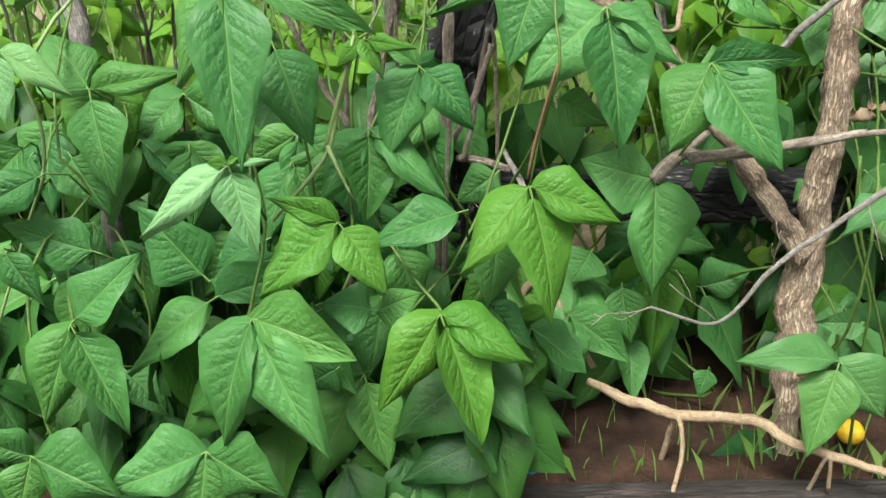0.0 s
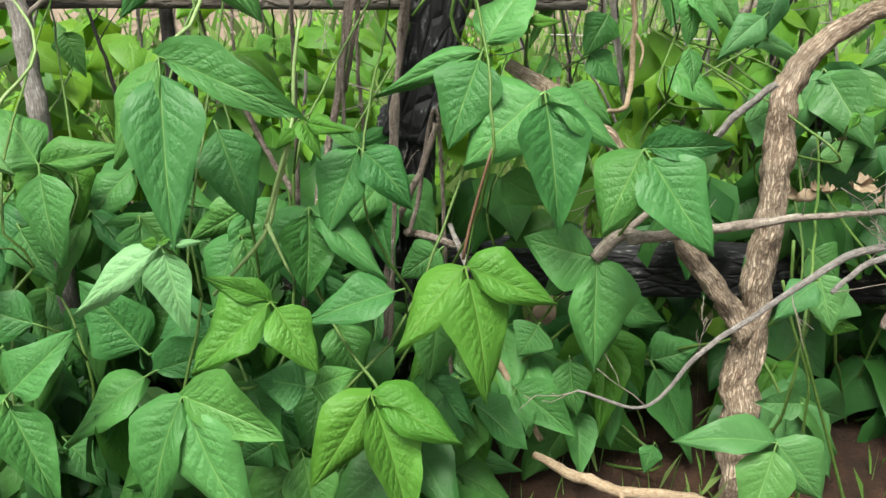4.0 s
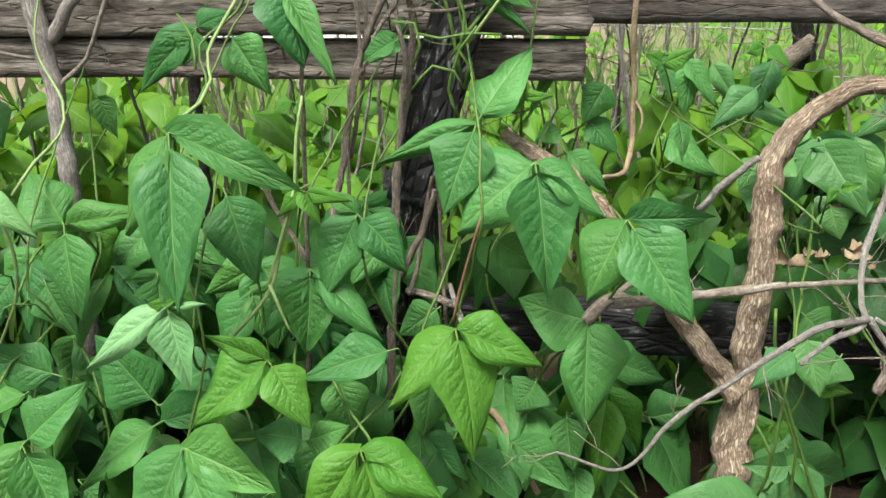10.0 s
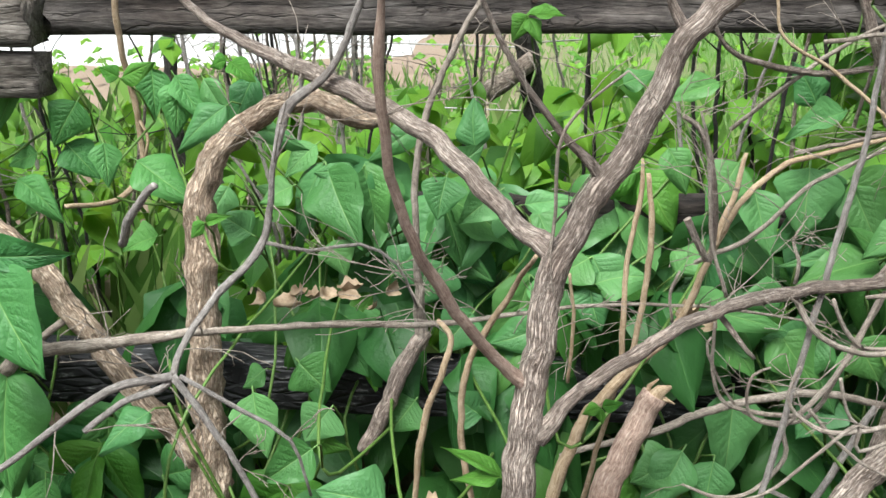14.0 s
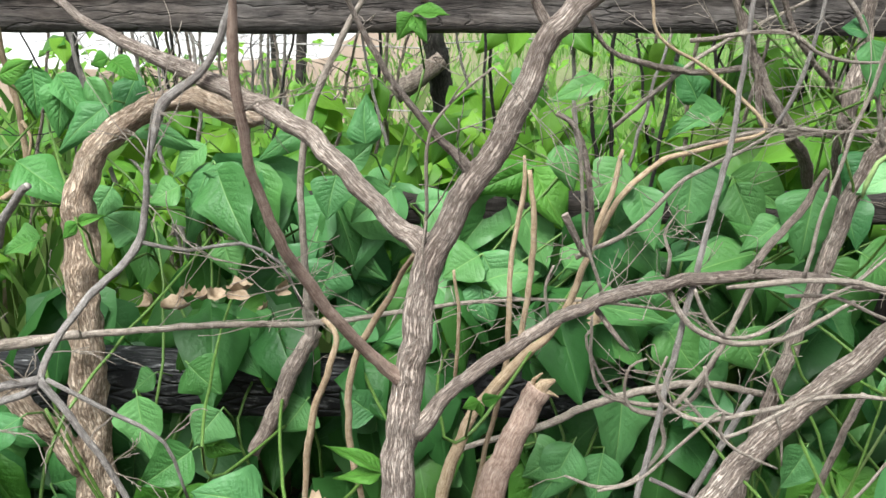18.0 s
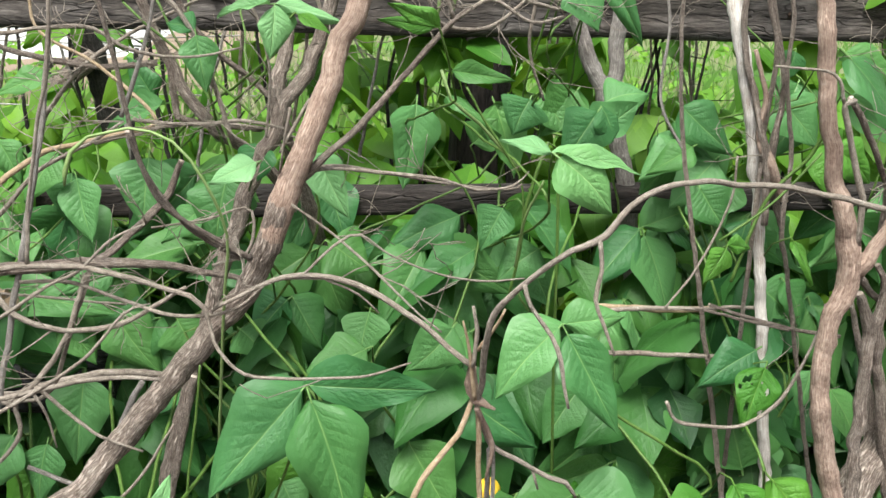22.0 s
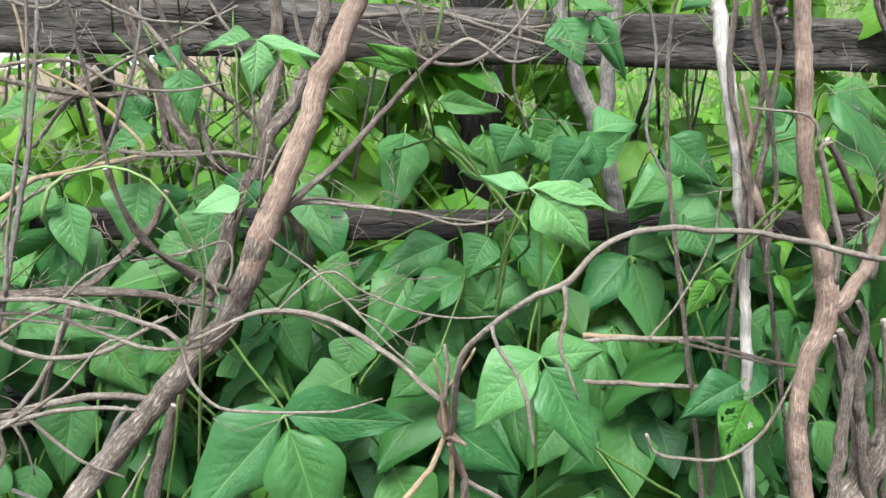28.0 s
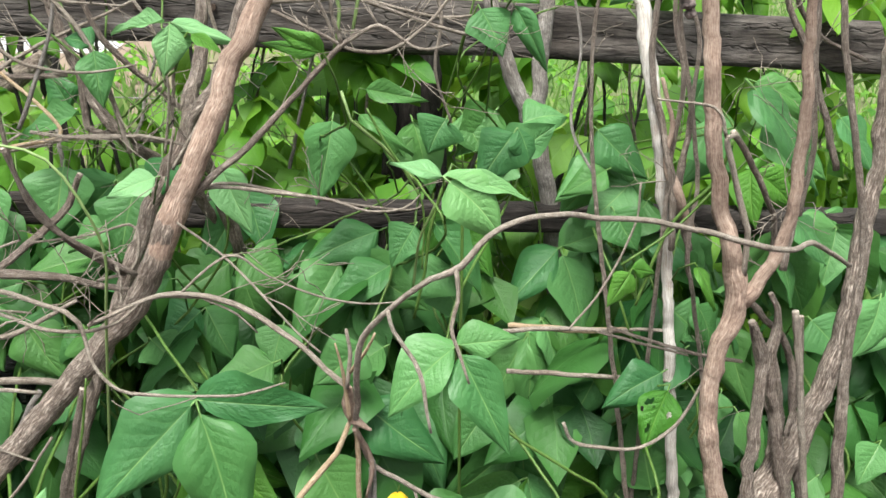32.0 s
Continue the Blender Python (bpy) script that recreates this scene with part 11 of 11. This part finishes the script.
tube("stem", [(2.230, 1.500, 0.994, 0.0021), (2.264, 1.500, 0.936, 0.0021), (2.302, 1.500, 0.883, 0.0021), (2.328, 1.500, 0.829, 0.0017), (2.331, 1.500, 0.726, 0.0018)], STEM, wood, sides=5, knobby=0.05, seed=193, step=0.025)
tube("stem", [(2.328, 1.370, 0.880, 0.0020), (2.311, 1.400, 0.813, 0.0021), (2.311, 1.450, 0.715, 0.0022)], PALE_STEM, wood, sides=5, knobby=0.05, seed=194, step=0.025)

wood = empty("gall_clump", (2.656, 1.325, 0.000), "mottled brown crust of dried galls on a trunk", "galls")
for k, (x, z, r) in enumerate(((2.652, 1.262, 0.0125), (2.646, 1.243, 0.0145), (2.654, 1.224, 0.0115), (2.647, 1.207, 0.0135), (2.656, 1.188, 0.0105), (2.663, 1.174, 0.0075), (2.668, 1.247, 0.0085))):
    lump("gall", (x, 1.318 + 0.004 * (k % 3), z), r, GALL, wood, "", 60 + k, 0.34, 0.85)

wood = empty("brown_scrub", (2.942, 1.400, 0.000), "clump of dry brown peeling stems", "stems")
tube("stem", [(2.904, 1.297, -0.030, 0.0120), (2.900, 1.329, 0.248, 0.0113), (2.896, 1.360, 0.526, 0.0104), (2.895, 1.370, 0.615, 0.0112), (2.858, 1.360, 0.691, 0.0064)], BROWN_BARK, wood, sides=7, knobby=0.30, seed=197)
tube("stem", [(3.094, 1.380, -0.030, 0.0122), (3.017, 1.380, 0.242, 0.0115), (2.941, 1.380, 0.514, 0.0106), (2.914, 1.380, 0.609, 0.0122), (2.915, 1.380, 0.692, 0.0065), (2.893, 1.380, 0.732, 0.0045)], BROWN_BARK, wood, sides=7, knobby=0.30, seed=198)
tube("stem", [(3.104, 1.350, -0.030, 0.0069), (3.038, 1.350, 0.250, 0.0064), (2.971, 1.350, 0.530, 0.0060), (2.949, 1.350, 0.624, 0.0065), (2.925, 1.350, 0.713, 0.0058)], TWIG, wood, "pale broken stick", sides=7, knobby=0.15, seed=199)
tube("stem", [(3.140, 1.420, -0.030, 0.0080), (3.070, 1.420, 0.229, 0.0075), (3.001, 1.420, 0.489, 0.0070), (2.969, 1.420, 0.609, 0.0068), (2.855, 1.380, 0.722, 0.0052), (2.808, 1.360, 0.760, 0.0038)], BROWN_BARK, wood, sides=6, knobby=0.20, seed=200)
fruit((2.322, 1.620, 0.181), 0.026)
fruit((0.769, 1.450, 0.035), 0.026)
dry_leaf((0.799, 1.680, 0.608), 0.037, 1)
dry_leaf((0.891, 1.660, 0.614), 0.043, 2)
dry_leaf((0.871, 1.760, 0.681), 0.031, 3)
dry_leaf((1.501, 1.600, 0.602), 0.060, 4)
dry_leaf((1.458, 1.620, 0.600), 0.060, 5)

wood = empty("wire_fence", (1.323, 3.400, 0.000), "rusty barbed wire fence with a dark post beyond the beans", "fence")
tube("post", [(1.391, 3.400, -0.030, 0.0487), (1.359, 3.400, 0.179, 0.0458), (1.327, 3.400, 0.387, 0.0424), (1.291, 3.400, 0.619, 0.0415), (1.250, 3.400, 0.861, 0.0387), (1.216, 3.400, 1.055, 0.0362)], DARK_STICK, wood, knobby=0.10, seed=201)
tube("brace", [(1.123, 3.300, 0.660, 0.0348), (1.197, 3.320, 0.710, 0.0330), (1.282, 3.340, 0.775, 0.0311)], BROWN_BARK, wood, "split grey brace", knobby=0.10, seed=202)
tube("wire", [(0.542, 4.400, 0.690, 0.0037), (1.042, 4.200, 0.703, 0.0035), (1.323, 4.000, 0.721, 0.0033), (1.282, 3.450, 0.811, 0.0029), (1.748, 3.600, 0.817, 0.0030)], WIRE, wood, sides=5, seed=203, step=0.025)
tube("wire", [(0.558, 4.400, 0.413, 0.0038), (1.069, 4.200, 0.430, 0.0036), (1.354, 4.000, 0.466, 0.0034), (1.308, 3.450, 0.620, 0.0029), (1.786, 3.600, 0.596, 0.0030)], WIRE, wood, sides=5, seed=204, step=0.025)
dry_leaf((0.782, 1.660, 0.596), 0.050, 31)
dry_leaf((0.827, 1.684, 0.601), 0.036, 33)
dry_leaf((0.892, 1.672, 0.621), 0.046, 35)
dry_leaf((0.958, 1.660, 0.629), 0.042, 37)
dry_leaf((0.931, 1.684, 0.584), 0.032, 39)
dry_leaf((0.746, 1.660, 0.611), 0.050, 7)
dry_leaf((0.856, 1.640, 0.624), 0.050, 8)

wood = empty("post_vines", (0.085, 1.620, 0.000), "tangle of thin green and brown vines round the charred post", "vine")
tube("vine", [(-0.036, 1.600, 1.288, 0.0033), (-0.011, 1.600, 1.214, 0.0033), (0.011, 1.600, 1.175, 0.0034), (0.040, 1.600, 1.182, 0.0034), (0.065, 1.610, 1.233, 0.0033), (0.081, 1.620, 1.279, 0.0027), (0.113, 1.640, 1.372, 0.0023), (0.164, 1.660, 1.475, 0.0016)], BROWN_BARK, wood, sides=5, knobby=0.10, seed=205, step=0.025)
tube("vine", [(-0.218, 1.670, -0.030, 0.0047), (-0.188, 1.655, 0.619, 0.0044), (-0.159, 1.640, 1.267, 0.0041), (-0.120, 1.640, 1.211, 0.0041), (-0.087, 1.630, 1.178, 0.0041), (-0.066, 1.620, 1.126, 0.0041), (-0.057, 1.610, 1.028, 0.0035), (-0.068, 1.600, 0.944, 0.0035), (-0.085, 1.600, 0.855, 0.0036), (-0.089, 1.600, 0.702, 0.0037)], BROWN_BARK, wood, sides=5, knobby=0.10, seed=206, step=0.025)
twigs([(-0.218, 1.670, -0.030, 0.0047), (-0.188, 1.655, 0.619, 0.0044), (-0.159, 1.640, 1.267, 0.0041), (-0.120, 1.640, 1.211, 0.0041), (-0.087, 1.630, 1.178, 0.0041), (-0.066, 1.620, 1.126, 0.0041), (-0.057, 1.610, 1.028, 0.0035), (-0.068, 1.600, 0.944, 0.0035), (-0.085, 1.600, 0.855, 0.0036), (-0.089, 1.600, 0.702, 0.0037)], TWIG, wood, 2, 0.08, 206)
tube("vine", [(-0.029, 1.490, -0.030, 0.0049), (-0.011, 1.535, 0.363, 0.0046), (0.007, 1.580, 0.756, 0.0043), (0.015, 1.600, 0.930, 0.0042), (0.025, 1.600, 1.002, 0.0042), (0.012, 1.600, 1.081, 0.0041), (0.021, 1.610, 1.176, 0.0041), (0.043, 1.620, 1.279, 0.0033), (0.064, 1.629, 1.376, 0.0028), (0.105, 1.639, 1.484, 0.0020)], BROWN_BARK, wood, sides=5, knobby=0.10, seed=207, step=0.025)
twigs([(-0.029, 1.490, -0.030, 0.0049), (-0.011, 1.535, 0.363, 0.0046), (0.007, 1.580, 0.756, 0.0043), (0.015, 1.600, 0.930, 0.0042), (0.025, 1.600, 1.002, 0.0042), (0.012, 1.600, 1.081, 0.0041), (0.021, 1.610, 1.176, 0.0041), (0.043, 1.620, 1.279, 0.0033), (0.064, 1.629, 1.376, 0.0028), (0.105, 1.639, 1.484, 0.0020)], TWIG, wood, 2, 0.08, 207)
tube("vine", [(-0.056, 1.600, 0.978, 0.0035), (-0.025, 1.600, 1.051, 0.0041), (0.013, 1.600, 1.110, 0.0041), (0.043, 1.600, 1.177, 0.0040), (0.092, 1.600, 1.262, 0.0033), (0.105, 1.600, 1.298, 0.0026), (0.138, 1.600, 1.392, 0.0022), (0.190, 1.600, 1.497, 0.0016)], BROWN_BARK, wood, sides=5, knobby=0.10, seed=208, step=0.025)
twigs([(-0.056, 1.600, 0.978, 0.0035), (-0.025, 1.600, 1.051, 0.0041), (0.013, 1.600, 1.110, 0.0041), (0.043, 1.600, 1.177, 0.0040), (0.092, 1.600, 1.262, 0.0033), (0.105, 1.600, 1.298, 0.0026), (0.138, 1.600, 1.392, 0.0022), (0.190, 1.600, 1.497, 0.0016)], TWIG, wood, 2, 0.08, 208)
tube("vine", [(0.026, 1.580, 1.094, 0.0027), (0.098, 1.580, 1.093, 0.0034), (0.174, 1.580, 1.106, 0.0033), (0.238, 1.600, 1.102, 0.0027)], BROWN_BARK, wood, sides=5, knobby=0.10, seed=209, step=0.025)
tube("vine", [(0.132, 1.600, 1.214, 0.0033), (0.206, 1.600, 1.233, 0.0033), (0.274, 1.620, 1.244, 0.0033), (0.336, 1.640, 1.221, 0.0027)], BROWN_BARK, wood, sides=5, knobby=0.10, seed=210, step=0.025)
tube("vine", [(0.115, 1.610, -0.030, 0.0041), (0.097, 1.595, 0.375, 0.0038), (0.080, 1.580, 0.780, 0.0036), (0.056, 1.580, 0.714, 0.0043), (0.043, 1.580, 0.625, 0.0044), (0.024, 1.570, 0.560, 0.0044)], BROWN_BARK, wood, sides=5, knobby=0.10, seed=211, step=0.025)
tube("tendril", [(0.120, 1.580, 0.907, 0.0028), (0.103, 1.580, 0.957, 0.0034), (0.124, 1.570, 1.029, 0.0034), (0.132, 1.570, 1.087, 0.0033), (0.115, 1.570, 1.134, 0.0033), (0.095, 1.570, 1.169, 0.0026), (0.131, 1.570, 1.207, 0.0026), (0.177, 1.580, 1.227, 0.0020)], STEM, wood, sides=5, seed=212, step=0.025)
tube("tendril", [(0.138, 1.570, 1.039, 0.0034), (0.173, 1.560, 1.087, 0.0033), (0.216, 1.560, 1.146, 0.0033), (0.251, 1.560, 1.191, 0.0032), (0.282, 1.570, 1.214, 0.0026)], PALE_STEM, wood, sides=5, seed=213, step=0.025)
tube("tendril", [(0.049, 1.570, 1.055, 0.0027), (0.090, 1.560, 1.048, 0.0027), (0.137, 1.560, 1.056, 0.0027), (0.196, 1.560, 1.055, 0.0020)], STEM, wood, sides=5, seed=214, step=0.025)
tube("tendril", [(0.008, 1.570, 1.075, 0.0027), (0.046, 1.560, 1.074, 0.0027), (0.056, 1.560, 1.037, 0.0027), (0.041, 1.560, 0.998, 0.0020)], STEM, wood, sides=5, seed=215, step=0.025)
tube("tendril", [(0.131, 1.560, 0.962, 0.0027), (0.140, 1.550, 1.004, 0.0027), (0.123, 1.550, 1.031, 0.0033), (0.141, 1.550, 1.052, 0.0027), (0.154, 1.550, 1.071, 0.0020)], STEM, wood, sides=5, seed=216, step=0.025)
tube("tendril", [(0.039, 1.570, 0.958, 0.0027), (0.077, 1.560, 1.001, 0.0027), (0.113, 1.560, 0.992, 0.0027), (0.131, 1.560, 0.962, 0.0020)], STEM, wood, sides=5, seed=217, step=0.025)
tube("tendril", [(-0.297, 1.420, 1.020, 0.0025), (-0.307, 1.450, 1.065, 0.0025), (-0.345, 1.500, 1.098, 0.0020)], STEM, wood, sides=5, seed=218, step=0.025)
tube("tendril", [(-0.327, 1.360, 0.943, 0.0031), (-0.281, 1.380, 0.975, 0.0031), (-0.273, 1.420, 1.003, 0.0031), (-0.287, 1.460, 1.040, 0.0032), (-0.264, 1.520, 1.097, 0.0033), (-0.229, 1.570, 1.157, 0.0033), (-0.155, 1.600, 1.240, 0.0027), (-0.142, 1.620, 1.286, 0.0027), (-0.118, 1.659, 1.375, 0.0023), (-0.074, 1.697, 1.474, 0.0016)], PALE_STEM, wood, sides=5, seed=219, step=0.025)
tube("tendril", [(-0.171, 1.400, 0.852, 0.0025), (-0.142, 1.390, 0.823, 0.0032), (-0.115, 1.390, 0.838, 0.0025)], STEM, wood, sides=5, seed=220, step=0.025)

back_bush(-1.30, -0.30, 2.20, 2.90, 60)

back_bush(0.50, 1.10, 2.20, 2.90, 61)

back_bush(1.10, 1.70, 2.15, 2.80, 62)

back_bush(1.60, 2.20, 2.15, 2.70, 63)

back_bush(2.50, 3.40, 2.30, 2.90, 64)

back_bush(0.35, 0.90, 2.60, 3.60, 65)

back_bush(0.40, 1.00, 2.40, 3.20, 66)

back_bush(1.90, 2.60, 2.40, 3.20, 67)

back_bush(-0.70, 0.20, 2.30, 3.00, 68)

back_bush(3.20, 4.00, 2.40, 3.00, 69)


near_leaves(50, 41, ((-1.2, 0.15), (1.34, 1.66), (0.06, 0.45)), 0.15)
near_leaves(18, 42, ((0.5, 2.0), (1.80, 1.98), (0.08, 0.58)), 0.19)
near_leaves(30, 43, ((1.9, 3.6), (1.78, 2.0), (0.08, 0.7)), 0.19)
near_leaves(26, 44, ((0.8, 2.3), (1.8, 1.95), (0.55, 0.82)), 0.17)
near_leaves(10, 45, ((1.7, 3.5), (1.84, 1.98), (0.6, 0.86)), 0.15)
near_leaves(20, 46, ((1.8, 3.4), (1.66, 1.82), (0.08, 0.34)), 0.19)
near_leaves(14, 47, ((0.05, 0.8), (1.58, 1.72), (0.12, 0.36)), 0.18)
near_leaves(24, 48, ((-1.2, 0.0), (1.52, 1.68), (0.38, 0.72)), 0.15)


# ---- small things ----
def bottle_cap():
    cap = empty("bottle_cap", (0.145, 1.385, 0.0), "blue plastic bottle cap lying on the red earth", "bottle cap")
    bm = bmesh.new()
    bmesh.ops.create_cone(bm, cap_ends=True, segments=24, radius1=0.015, radius2=0.0145, depth=0.011)
    bmesh.ops.bevel(bm, geom=[e for e in bm.edges if abs(e.verts[0].co.z - e.verts[1].co.z) < 1e-6 and e.verts[0].co.z > 0], offset=0.0015, segments=2, affect="EDGES")
    ob = finish("shell", bm, BLUE_CAP, None, "", False)
    ob.matrix_basis = pose(0.145, 1.385, 0.016, 14, 6, 0)
    under(ob, cap)


bottle_cap()
for x, z in ((1.814, 1.106), (1.808, 1.086), (1.954, 1.089), (1.21, 1.082), (3.05, 1.06)):
    bm = bmesh.new()
    bmesh.ops.create_cone(bm, cap_ends=True, segments=10, radius1=0.0075, radius2=0.006, depth=0.014)
    nail = finish("nail", bm, NAIL, None, "rusty nail head", False)
    nail.matrix_basis = pose(x, 1.93 + (x + 0.17) * 0.0547 - 0.043, z, 90, 0, 0)
    under(nail, fence)
